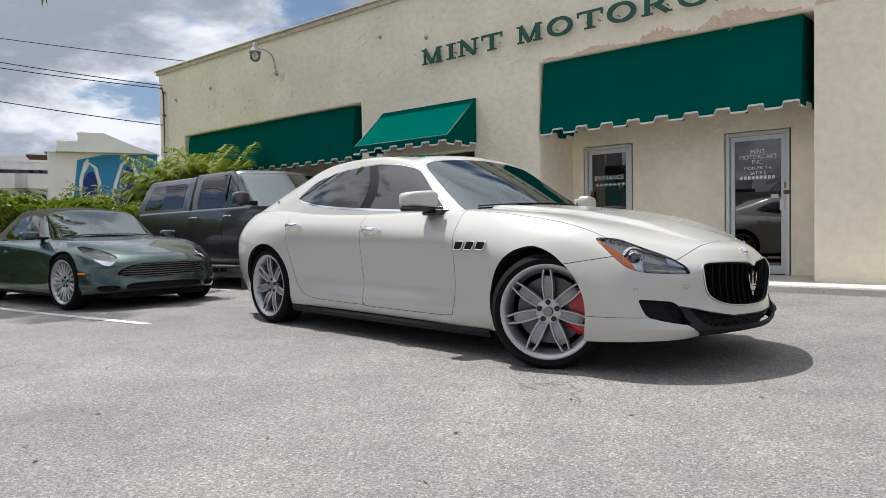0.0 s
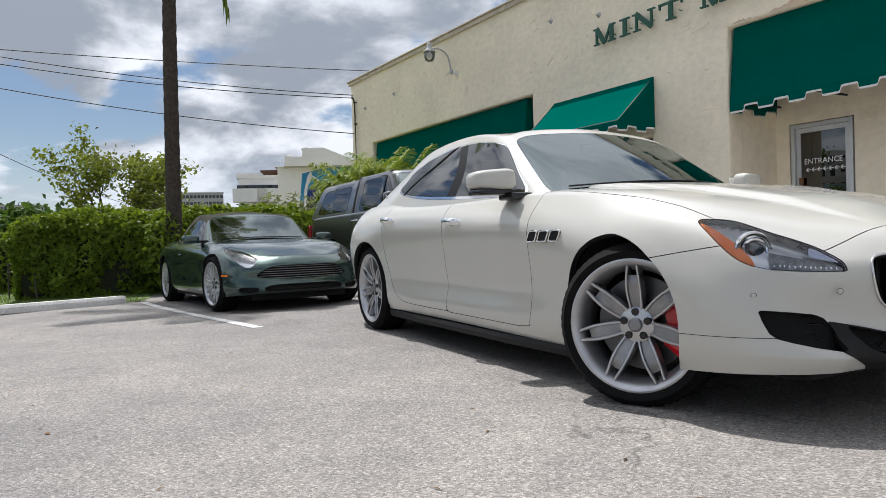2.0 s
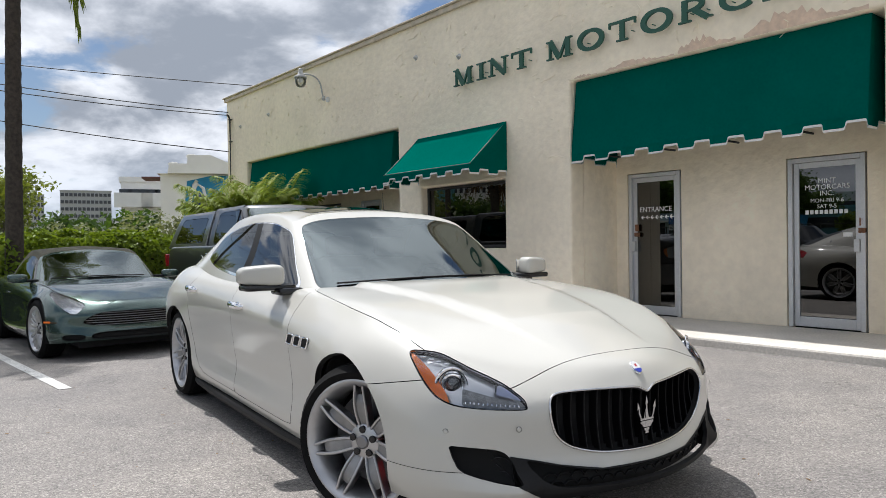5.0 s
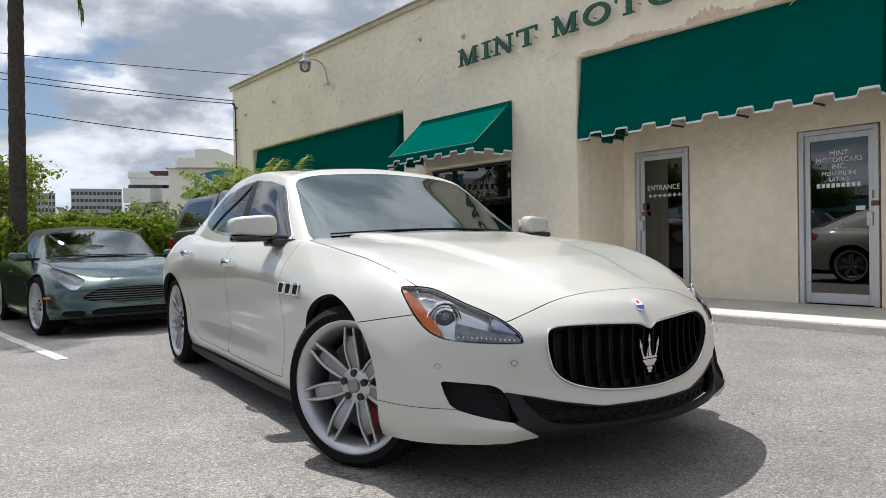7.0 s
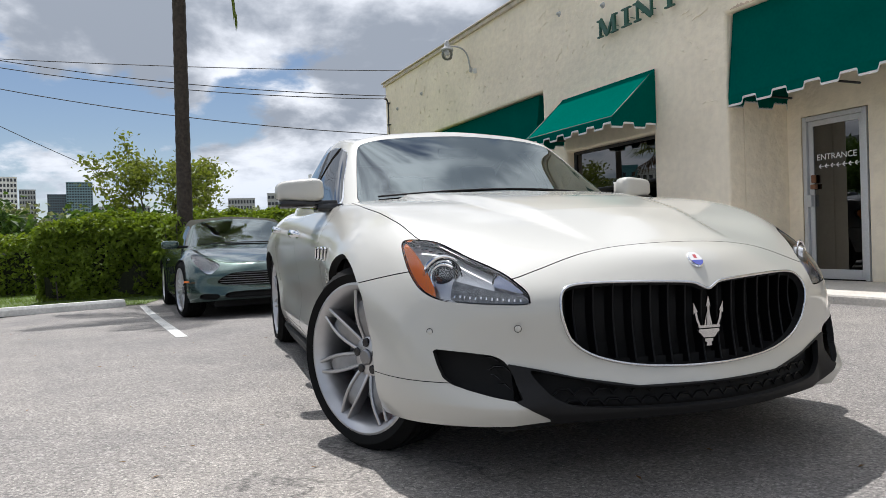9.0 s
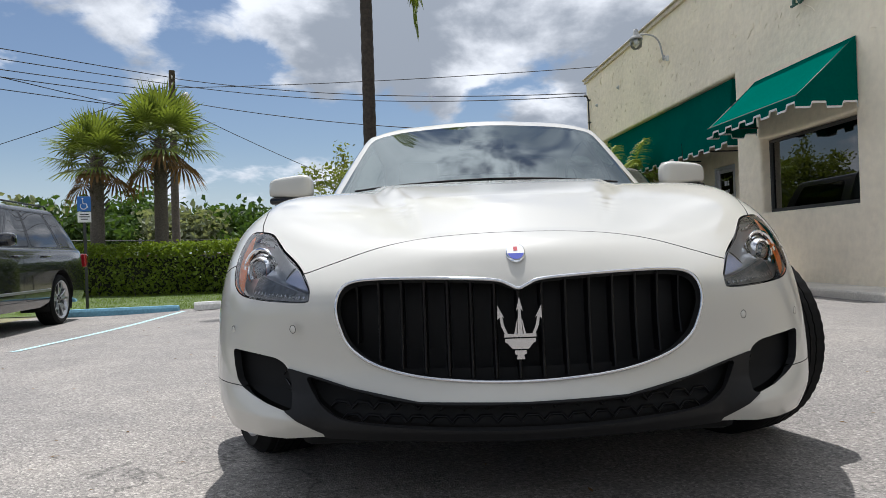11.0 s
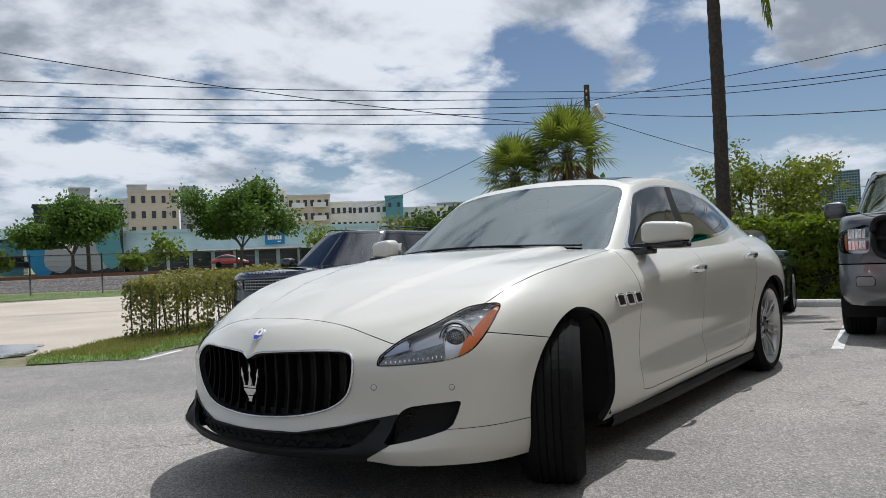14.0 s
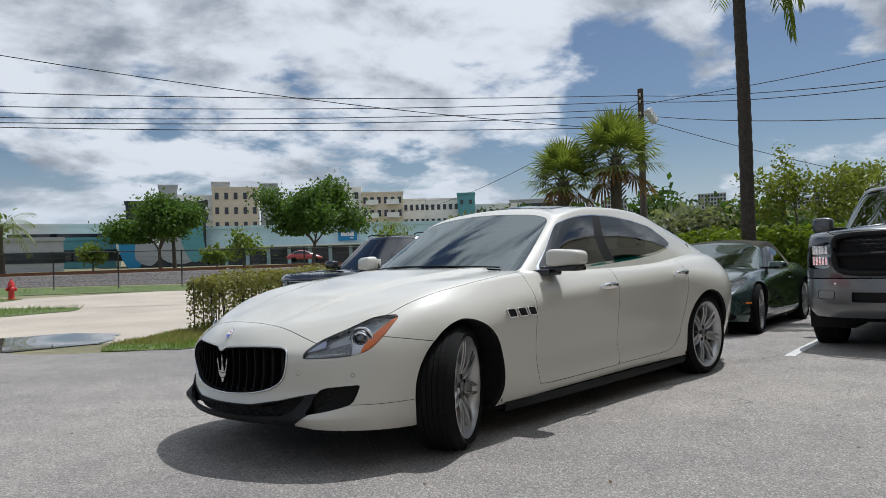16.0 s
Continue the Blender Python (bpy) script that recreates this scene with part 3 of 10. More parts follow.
def worn_stucco_wall():
    """The front wall with two deep bays and a shop window cut through it."""
    us = [-9.88, -8.6, -1.75, -1.05, 1.11, 2.46, 6.48, 16.5]
    zs = [0.0, 1.09, 2.18, 3.36, 3.46, WALL_TOP]

    def solid(i, j):
        """Whether the cell between two uprights and two levels is wall."""
        if not (0 <= i < len(us) - 1 and 0 <= j < len(zs) - 1):
            return False
        if i == 1:
            return j >= 3
        if i == 3:
            return j != 1
        return j >= 4 if i == 5 else True

    bm = bmesh.new()
    pts = {}

    def corner(i, j, y):
        if (i, j, y) not in pts:
            pts[i, j, y] = bm.verts.new((us[i], y, zs[j]))
        return pts[i, j, y]

    for i in range(len(us) - 1):
        for j in range(len(zs) - 1):
            if not solid(i, j):
                continue
            for y in (0.0, 0.30):
                bm.faces.new([corner(i + a, j + b, y) for a, b in ((0, 0), (1, 0), (1, 1), (0, 1))])
            for di, dj, e in ((-1, 0, ((0, 0), (0, 1))), (1, 0, ((1, 0), (1, 1))), (0, -1, ((0, 0), (1, 0))), (0, 1, ((0, 1), (1, 1)))):
                if not solid(i + di, j + dj):
                    (a, b), (c, d) = e
                    bm.faces.new([corner(i + a, j + b, 0.0), corner(i + c, j + d, 0.0), corner(i + c, j + d, 0.30), corner(i + a, j + b, 0.30)])
    bmesh.ops.recalc_face_normals(bm, faces=bm.faces)
    ob = part("wall_front", bm, STUCCO)
    ob.matrix_world = BM
    b = ob.modifiers.new("rounding", "BEVEL")
    b.width, b.segments, b.limit_method = 0.035, 3, "ANGLE"
    return tagged(ob, "cream stucco front wall with cracks and rust stains", "wall", kind="structure")


def bay_back(name, u0, u1, top, door):
    """Back wall of a bay, its side reveals and its soffit."""
    d0, d1, dtop = door
    y0, y1 = RECESS, RECESS + 0.2

    def piece(lo, hi):
        bm = bmesh.new()
        box(bm, lo, hi)
        ob = part(name, bm, STUCCO)
        ob.matrix_world = BM
        tagged(ob, "cream stucco wall of the recessed bay", "wall", kind="structure")

    edges = [u0 - 0.3] + [e for pr in zip(d0, d1) for e in pr] + [u1 + 0.3]
    for a, b in zip(edges[::2], edges[1::2]):
        piece((a, y0, 0), (b, y1, top + 0.25))
    for a, b in zip(d0, d1):
        piece((a, y0, dtop), (b, y1, top + 0.25))
    piece((u0 - 0.28, 0.29, 0), (u0 - 0.004, y0 - 0.002, top + 0.2))
    piece((u1 + 0.004, 0.29, 0), (u1 + 0.28, y0 - 0.002, top + 0.2))
    piece((u0 - 0.1, 0.29, top + 0.004), (u1 + 0.1, y0 - 0.002, top + 0.2))


worn_stucco_wall()
bay_back("wall_entrance_bay", 2.46, 6.48, 3.46, ((2.66, 5.02), (3.56, 5.94), 2.17))
bay_back("wall_side_bay", -8.6, -1.75, 3.36, ((-7.2, -4.72), (-5.6, -3.88), 2.17))


def plaster_patches():
    """Bare peach plaster and raised flakes where the stucco has come away."""
    r = random.Random(12)
    for u0, u1, z0, h in ((3.1, 4.15, 3.475, 0.10), (4.2, 4.95, 3.475, 0.20), (5.05, 6.35, 3.475, 0.26), (2.55, 2.95, 3.475, 0.05), (6.5, 7.3, 3.5, 0.2)):
        n = 26
        top = [(u0 + (u1 - u0) * i / n, z0 + h * (0.25 + 0.75 * math.sin(math.pi * min(1, i / n * 1.3))) * r.uniform(0.45, 1.0)) for i in range(n + 1)]
        bm = bmesh.new()
        lo = [bm.verts.new((u, -0.003, z0)) for u, _ in top]
        hi = [bm.verts.new((u, -0.003, z)) for u, z in top]
        for k in range(n):
            bm.faces.new((lo[k], lo[k + 1], hi[k + 1], hi[k]))
        ob = part("plaster_patch", bm, STUCCO_PEACH)
        ob.matrix_world = BM
        tagged(ob, "bare peach plaster patch where paint has flaked", "wall patch", kind="structure")
    # flakes and hairline ridges
    bm = bmesh.new()
    for k in range(460):
        u, z = r.uniform(-9.5, 9.0), r.uniform(3.5, 5.05) if k % 4 else r.uniform(2.4, 3.5)
        if z < 3.5 and not (-1.7 < u < -1.1 or 1.2 < u < 2.4):
            continue
        a, L = r.gauss(0.6, 0.7), r.uniform(0.03, 0.11) if k % 7 else r.uniform(0.15, 0.34)
        p = [(u, z)]
        for i in range(4):
            a += r.gauss(0, 0.5)
            p.append((p[-1][0] + L / 4 * math.cos(a), p[-1][1] + L / 4 * math.sin(a)))
        for (a0, b0), (a1, b1) in zip(p, p[1:]):
            t = 0.0055
            q = [bm.verts.new(c) for c in ((a0, -0.001, b0), (a1, -0.001, b1), (a1 - 0.002, -0.011, b1 - t), (a0 - 0.002, -0.011, b0 - t), (a1 - 0.004, -0.001, b1 - 2 * t), (a0 - 0.004, -0.001, b0 - 2 * t))]
            bm.faces.new((q[0], q[1], q[2], q[3])), bm.faces.new((q[3], q[2], q[4], q[5]))
    ob = part("stucco_flakes", bm, STUCCO)
    ob.matrix_world = BM
    tagged(ob, "raised cracks and flakes in the cream stucco", "wall cracks", kind="stuff")


plaster_patches()


def building_shell():
    bm = bmesh.new()
    box(bm, (-9.88, 0.3, 0), (-9.6, 12.0, WALL_TOP))
    box(bm, (16.2, 0.3, 0), (16.5, 12.0, WALL_TOP))
    box(bm, (-9.6, 11.7, 0), (16.2, 12.0, WALL_TOP))
    ob = part("wall_side", bm, STUCCO)
    ob.matrix_world = BM
    tagged(ob, "plain cream stucco side and rear walls", "wall", kind="structure")
    bm = bmesh.new()
    box(bm, (-9.6, 0.3, 4.6), (16.2, 11.7, 4.75))
    ob = part("roof", bm, CONCRETE)
    ob.matrix_world = BM
    tagged(ob, "flat gravel roof behind the parapet", "roof", kind="structure")
    # unseen floor and partition, added to keep the panes dark
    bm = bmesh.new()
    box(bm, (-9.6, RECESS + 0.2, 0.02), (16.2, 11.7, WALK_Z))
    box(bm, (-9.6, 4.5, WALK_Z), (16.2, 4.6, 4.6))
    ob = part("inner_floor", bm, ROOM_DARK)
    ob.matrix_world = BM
    tagged(ob, "added dark floor and partition standing in for the dim showroom", "floor", kind="structure")
    bm = bmesh.new()
    box(bm, (-9.95, -0.05, WALL_TOP - 0.04), (16.56, 0.36, WALL_TOP + 0.05), 0.012)
    box(bm, (-9.98, -0.085, WALL_TOP + 0.05), (16.6, 0.36, WALL_TOP + 0.085), 0.01)
    ob = part("roof_coping", bm, mat("coping_metal", (0.60, 0.52, 0.41), 0.6, grain=(8, 0.15)))
    ob.matrix_world = BM
    tagged(ob, "tan metal coping along the roofline", "coping", kind="structure")
    bm = bmesh.new()
    box(bm, (-9.2, -0.62, -0.2), (16.5, RECESS, WALK_Z), 0.025)
    ob = part("walkway", bm, CONCRETE)
    ob.matrix_world = BM
    tagged(ob, "pale concrete walkway raised one step along the building", "pavement", kind="structure")


building_shell()


def scallop(u0, u1, z, amp=0.035, period=0.44):
    """The stepped lower edge of a valance, as points of u and z."""
    n = max(1, round((u1 - u0) / period))
    p = (u1 - u0) / n
    pts = []
    for k in range(n):
        a = u0 + k * p
        for f, h in ((0.0, -1), (0.46, -1), (0.49, -0.6), (0.52, 0.7), (0.55, 1), (0.95, 1), (0.975, 0.7), (0.99, -0.4)):
            pts.append((a + f * p, z + amp * h))
    pts.append((u1, z - amp))
    return pts


def ribbon(bm, pts, half, y, axis_map):
    """A thin strip along points, for the white piping."""
    prev = None
    for i, (u, z) in enumerate(pts):
        q = [bm.verts.new(axis_map(u, y + dy, z + dz)) for dy, dz in ((0, half), (0, -half), (0.012, -half), (0.012, half))]
        if prev:
            for k in range(4):
                bm.faces.new((prev[k], prev[(k + 1) % 4], q[(k + 1) % 4], q[k]))
        prev = q


def valance(bm_cloth, bm_trim, u0, u1, ztop, z, y, amap, amp=0.035, period=0.44):
    pts = scallop(u0, u1, z, amp, period)
    prev = None
    for u, zz in pts:
        q = [bm_cloth.verts.new(amap(u, y, ztop)), bm_cloth.verts.new(amap(u, y, zz)), bm_cloth.verts.new(amap(u, y + 0.008, zz)), bm_cloth.verts.new(amap(u, y + 0.008, ztop))]
        if prev:
            for k in range(4):
                bm_cloth.faces.new((prev[k], prev[(k + 1) % 4], q[(k + 1) % 4], q[k]))
        prev = q
    ribbon(bm_trim, pts, 0.0125, y - 0.004, amap)


def bay_awning(u0, u1, top, bottom, label):
    """Steep canvas awning on a tube frame inside a bay."""
    aw = thing("awning", BM, label, "awning", "green awnings")
    y_top, y_bot = 0.10, -0.02
    bm = bmesh.new()
    cols = 26
    grid = []
    for j in range(9):
        f = j / 8
        row = []
        for i in range(cols + 1):
            u = u0 + (u1 - u0) * i / cols
            sag = 0.010 * math.sin(math.pi * f) * (1 + 0.5 * math.sin(u * 5.1))
            row.append(bm.verts.new((u, y_top + (y_bot - y_top) * f + sag, top + (bottom - top) * f)))
        grid.append(row)
    for j in range(8):
        for i in range(cols):
            bm.faces.new((grid[j][i], grid[j + 1][i], grid[j + 1][i + 1], grid[j][i + 1]))
    for u in (u0, u1):
        q = [bm.verts.new(c) for c in ((u, y_top, top), (u, y_bot, bottom), (u, RECESS - 0.02, bottom), (u, RECESS - 0.02, top))]
        bm.faces.new(q)
    q = [bm.verts.new(c) for c in ((u0, y_top, top), (u1, y_top, top), (u1, RECESS - 0.02, top + 0.005), (u0, RECESS - 0.02, top + 0.005))]
    bm.faces.new(q)
    part("canvas", bm, GREEN_CANVAS, aw)
    bc, bt = bmesh.new(), bmesh.new()
    flat = lambda u, y, z: (u, y, z)
    valance(bc, bt, u0, u1, bottom, bottom - 0.085, y_bot, flat)
    valance(bc, bt, y_bot, RECESS - 0.05, bottom, bottom - 0.085, -u1, lambda a, b, z: (-b, a, z))
    valance(bc, bt, y_bot, RECESS - 0.05, bottom, bottom - 0.085, u0, lambda a, b, z: (b, a, z))
    part("valance", bc, GREEN_CANVAS, aw)
    part("piping", bt, WHITE_TRIM, aw, "white piping on the stepped edge")
    for u in np.linspace(u0 + 0.05, u1 - 0.05, 5):
        bm = bmesh.new()
        tube(bm, [(u, y_bot + 0.03, bottom + 0.02), (u, RECESS - 0.02, bottom + 0.02)], 0.014, 6)
        part("frame_bar", bm, STEEL_DARK, aw)
    return aw


def window_awning(u0, u1, top, bottom, out, low):
    aw = thing("awning", BM, "bright green canvas awning sloping over the shop window", "awning", "green awnings")
    bm = bmesh.new()
    n = 20
    grid = []
    for j in range(11):
        f = j / 10
        row = []
        for i in range(n + 1):
            u = u0 + (u1 - u0) * i / n
            sag = -0.018 * math.sin(math.pi * f) * (0.7 + 0.3 * math.cos(u * 6))
            row.append(bm.verts.new((u, -0.02 - (out - 0.02) * f, top + (bottom - top) * f + sag)))
        grid.append(row)
    for j in range(10):
        for i in range(n):
            bm.faces.new((grid[j][i], grid[j + 1][i], grid[j + 1][i + 1], grid[j][i + 1])).smooth = True
    for u in (u0, u1):
        ks = 0 if u == u0 else n
        edge = [bm.verts.new(grid[j][ks].co) for j in range(11)]
        bm.faces.new(edge + [bm.verts.new((u, -0.02, bottom))])
    part("canvas", bm, GREEN_CANVAS, aw)
    bc, bt = bmesh.new(), bmesh.new()
    valance(bc, bt, u0, u1, bottom, low, -out, lambda u, y, z: (u, y, z), 0.03, 0.37)
    valance(bc, bt, -out, -0.02, bottom, low, -u1, lambda a, b, z: (-b, a, z), 0.03, 0.37)
    valance(bc, bt, -out, -0.02, bottom, low, u0, lambda a, b, z: (b, a, z), 0.03, 0.37)
    part("valance", bc, GREEN_CANVAS, aw)
    part("piping", bt, WHITE_TRIM, aw, "white piping on the stepped edge")
    bars = [[(u0, -out + 0.02, bottom + 0.01), (u1, -out + 0.02, bottom + 0.01)]]
    for u in (u0 + 0.02, u1 - 0.02):
        bars += [[(u, -out + 0.02, bottom + 0.01), (u, -0.01, bottom + 0.01)], [(u, -out + 0.02, bottom), (u, -0.03, top - 0.03)]]
    for pts in bars:
        bm = bmesh.new()
        tube(bm, pts, 0.014, 6)
        part("frame_bar", bm, STEEL_DARK, aw)


bay_awning(2.50, 6.34, 3.45, 2.42, "dark green canvas awning hanging in the entrance bay")
bay_awning(-8.5, -2.02, 3.34, 2.36, "long dark green canvas awning hanging in the side bay")
window_awning(-1.10, 1.19, 3.07, 2.36, 0.80, 2.26)


def text_mesh(name, body, size, extrude, material, parent, m, label="", align="LEFT"):
    """Words in the built-in font, as a mesh."""
    cu = bpy.data.curves.new(name, "FONT")
    cu.body, cu.size, cu.extrude, cu.align_x = body, size, extrude, align
    cu.resolution_u = 3
    tmp = bpy.data.objects.new(name, cu)
    scene.collection.objects.link(tmp)
    bpy.context.view_layer.update()
    me = bpy.data.meshes.new_from_object(tmp.evaluated_get(bpy.context.evaluated_depsgraph_get()))
    bpy.data.objects.remove(tmp)
    bpy.data.curves.remove(cu)
    me.materials.clear()
    me.materials.append(material)
    ob = new(name, me)
    ob.parent, ob.matrix_local = parent, m
    if label:
        ob["label"] = label
    return ob


def ribbon(bm, pts, widths, depth, y):
    """A flat-faced stroke along points in x, z; its face at y - depth."""
    prev = None
    for i, (px, pz) in enumerate(pts):
        ax, az = pts[max(0, i - 1)]
        bx, bz = pts[min(len(pts) - 1, i + 1)]
        d = math.hypot(bx - ax, bz - az)
        nx, nz = -(bz - az) / d * widths[i] / 2, (bx - ax) / d * widths[i] / 2
        q = [bm.verts.new(c) for c in ((px + nx, y - depth, pz + nz), (px - nx, y - depth, pz - nz), (px - nx, y, pz - nz), (px + nx, y, pz + nz))]
        if prev:
            for k in range(4):
                bm.faces.new((prev[k], prev[(k + 1) % 4], q[(k + 1) % 4], q[k]))
        else:
            bm.faces.new(q)
        prev = q
    bm.faces.new(list(reversed(prev)))


def arc(cx, cz, rx, rz, a0, a1, n=22):
    return [(cx + rx * math.cos(radians(a0 + (a1 - a0) * i / n)), cz + rz * math.sin(radians(a0 + (a1 - a0) * i / n))) for i in range(n + 1)]


# each letter: strokes in units of the cap height, as points and widths
K, H = 0.27, 0.13
LETTERS = {
    "M": (1.72, [([(.27, 0), (.27, 1)], H), ([(1.38, 0), (1.38, 1)], K), ([(.28, 1), (.84, .02)], K), ([(.86, .02), (1.34, 1)], H), ([(.06, .04), (.48, .04)], .08), ([(1.12, .04), (1.66, .04)], .08), ([(.04, .96), (.36, .96)], .08), ([(1.30, .96), (1.64, .96)], .08)]),
    "I": (.62, [([(.31, 0), (.31, 1)], K), ([(.04, .04), (.58, .04)], .08), ([(.04, .96), (.58, .96)], .08)]),
    "N": (1.5, [([(.30, 0), (.30, 1)], H), ([(1.25, 0), (1.25, 1)], H), ([(.27, 1), (1.22, .02)], K), ([(.08, .04), (.52, .04)], .08), ([(.04, .96), (.36, .96)], .08), ([(1.02, .96), (1.48, .96)], .08)]),
    "T": (1.35, [([(.675, 0), (.675, 1)], K), ([(.02, .94), (1.33, .94)], .12), ([(.06, .70), (.06, .98)], .08), ([(1.29, .70), (1.29, .98)], .08), ([(.40, .04), (.95, .04)], .08)]),
    "O": (1.5, [(arc(.75, .5, .60, .46, 90, 450, 40), [K * (.55 + .5 * abs(math.cos(radians(90 + 9 * i)))) for i in range(41)])]),
    "R": (1.5, [([(.30, 0), (.30, 1)], K), (arc(.62, .73, .42, .23, 95, -95, 14), [H + .12 * math.sin(math.pi * i / 14) for i in range(15)]), ([(.35, .95), (.62, .95)], .1), ([(.35, .50), (.62, .50)], .1), ([(.70, .5), (1.25, .03)], K), ([(.04, .04), (.58, .04)], .08), ([(1.1, .04), (1.48, .04)], .08)]),
    "C": (1.4, [(arc(.75, .5, .60, .46, 42, 318, 34), [K * (.5 + .5 * abs(math.cos(radians(42 + 276 * i / 34)))) for i in range(35)]), ([(1.25, .66), (1.25, .98)], .09)]),
    "A": (1.5, [([(.72, 1), (.20, .02)], H), ([(.74, 1), (1.25, .02)], K), ([(.38, .34), (1.05, .34)], .1), ([(.02, .04), (.42, .04)], .08), ([(.98, .04), (1.48, .04)], .08)]),
    "S": (1.15, [(arc(.55, .72, .38, .23, 30, 250, 14) + arc(.55, .27, .42, .23, 70, -150, 14), [.12 + .1 * math.sin(math.pi * i / 29) for i in range(30)])]),
}


def sign_letters():
    """Raised capitals with slab feet, each a piece of its own."""
    sign = thing("sign", BM, "raised dark green capital letters on the stucco", "sign")
    cap, z0 = 0.27, 3.80
    u = 0.0
    widths = {"M": 0.58, "I": 0.27, "N": 0.53, "T": 0.50, "O": 0.54, "R": 0.53, "C": 0.52, "A": 0.52, "S": 0.46, " ": 0.22}
    for ch in "MINT MOTORCARS":
        w = widths[ch]
        if ch != " ":
            wide, strokes = LETTERS[ch]
            fx = w * 0.88 / wide
            bm = bmesh.new()
            for k, (pts, wd) in enumerate(strokes):
                pts = [(u + px * fx, z0 + pz * cap) for px, pz in pts]
                wd = [q * cap for q in wd] if isinstance(wd, list) else [wd * cap] * len(pts)
                ribbon(bm, pts, wd, 0.032 + 0.0006 * k, -0.07 + 0.0003 * k)
            for dx in (0.3, 0.7):
                box(bm, (u + w * dx, -0.072, z0 + 0.1), (u + w * dx + 0.01, 0.0, z0 + 0.11))
            bmesh.ops.recalc_face_normals(bm, faces=bm.faces)
            part("letter", bm, SIGN_GREEN, sign)
        u += w


sign_letters()


def glass_door(u0, u1, top, label, words):
    """A framed shop door with one dark pane."""
    y = RECESS + 0.05
    door = thing("door", BM, label, "door", kind="structure")
    bm = bmesh.new()
    f = 0.055
    for a, b, c, d in ((u0, u0 + f, WALK_Z, top), (u1 - f, u1, WALK_Z, top), (u0 + f, u1 - f, top - f, top)):
        box(bm, (a, y - 0.06, c), (b, y + 0.08, d), 0.006)
    part("door_frame", bm, ALU_FRAME, door)
    a, b = u0 + f + 0.004, u1 - f - 0.004
    bm = bmesh.new()
    s = 0.06
    box(bm, (a, y - 0.02, WALK_Z + 0.01), (a + s, y + 0.025, top - f - 0.004), 0.005)
    box(bm, (b - s, y - 0.02, WALK_Z + 0.01), (b, y + 0.025, top - f - 0.004), 0.005)
    box(bm, (a + s, y - 0.02, WALK_Z + 0.01), (b - s, y + 0.025, WALK_Z + 0.13), 0.005)
    box(bm, (a + s, y - 0.02, top - f - 0.07), (b - s, y + 0.025, top - f - 0.004), 0.005)
    leaf = part("door_leaf", bm, ALU_FRAME, door)
    bm = bmesh.new()
    box(bm, (a + s, y - 0.003, WALK_Z + 0.13), (b - s, y + 0.003, top - f - 0.07))
    part("pane", bm, STORE_GLASS, door)
    mid = (u0 + u1) / 2
    for body, size, z in words:
        if body.startswith("|"):
            bm = bmesh.new()
            w = float(body[1:])
            k = max(3, int(w / (size * 0.75)))
            for i in range(k):
                box(bm, (mid - w / 2 + i * w / k, y - 0.006, z), (mid - w / 2 + (i + 0.7) * w / k, y - 0.0035, z + size * 0.72))
            part("plain_bars", bm, LETTER_WHITE, door)
        elif body == "<":
            bm = bmesh.new()
            for i in range(7):
                c = mid - 0.24 + i * 0.08
                for s2 in (-1, 1):
                    box(bm, (0, 0, -0.006), (0.04, 0.0025, 0.006), 0, Matrix.Translation((c, y - 0.006, z)) @ pose(0, 0, 0, 0, -40 * s2, 0))
                box(bm, (c + 0.01, y - 0.006, z - 0.005), (c + 0.062, y - 0.0035, z + 0.005))
            part("arrows", bm, LETTER_WHITE, door)
        else:
            text_mesh("lettering", body, size, 0.001, LETTER_WHITE, door, Matrix.Translation((mid, y - 0.006, z)) @ pose(0, 0, 0, 90, 0, 0), align="CENTER")
    return door, a, b, y


d1 = glass_door(2.68, 3.54, 2.16, "aluminium framed entrance door with dark glass", (("ENTRANCE", 0.105, 1.60), ("<", 0.1, 1.52)))
d2 = glass_door(5.04, 5.92, 2.16, "aluminium framed office door with dark glass and white lettering",
                (("MINT", 0.085, 1.845), ("MOTORCARS", 0.085, 1.77), ("INC.", 0.085, 1.695), ("MON-FRI 9-6", 0.068, 1.615), ("SAT 9-5", 0.068, 1.545), ("|0.5", 0.068, 1.475)))
d3 = glass_door(-4.70, -3.90, 2.16, "dark glass side door in a bronze frame", (("|0.2", 0.13, 1.78), ("MINT", 0.09, 1.64), ("MOTORCARS", 0.09, 1.54)))


def door_hardware():
    for (door, a, b, y), right in ((d1, False), (d2, True)):
        u = b - 0.03 if right else a + 0.03
        bm = bmesh.new()
        box(bm, (u - 0.035, y - 0.075, 1.02), (u + 0.03, y - 0.022, 1.17), 0.008)
        part("lock_case", bm, ALU_FRAME, door)
        bm = bmesh.new()
        box(bm, (u + 0.012, y - 0.07, 1.24), (u + 0.09, y - 0.022, 1.30), 0.01)
        box(bm, (u + 0.02, y - 0.06, 1.32), (u + 0.075, y - 0.022, 1.42), 0.01)
        part("rusty_latch", bm, RUST, door, "rusty latch")
        if right:
            bm = bmesh.new()
            box(bm, (u - 0.17, y - 0.006, 1.20), (u - 0.07, y - 0.0035, 1.25))
            part("sticker", bm, LETTER_WHITE, door)
    door, a, b, y = d2
    bm = bmesh.new()
    box(bm, (a + 0.06, y + 0.01, 1.035), (b - 0.06, y + 0.03, 1.06))
    part("push_bar", bm, ALU_FRAME, door)


door_hardware()


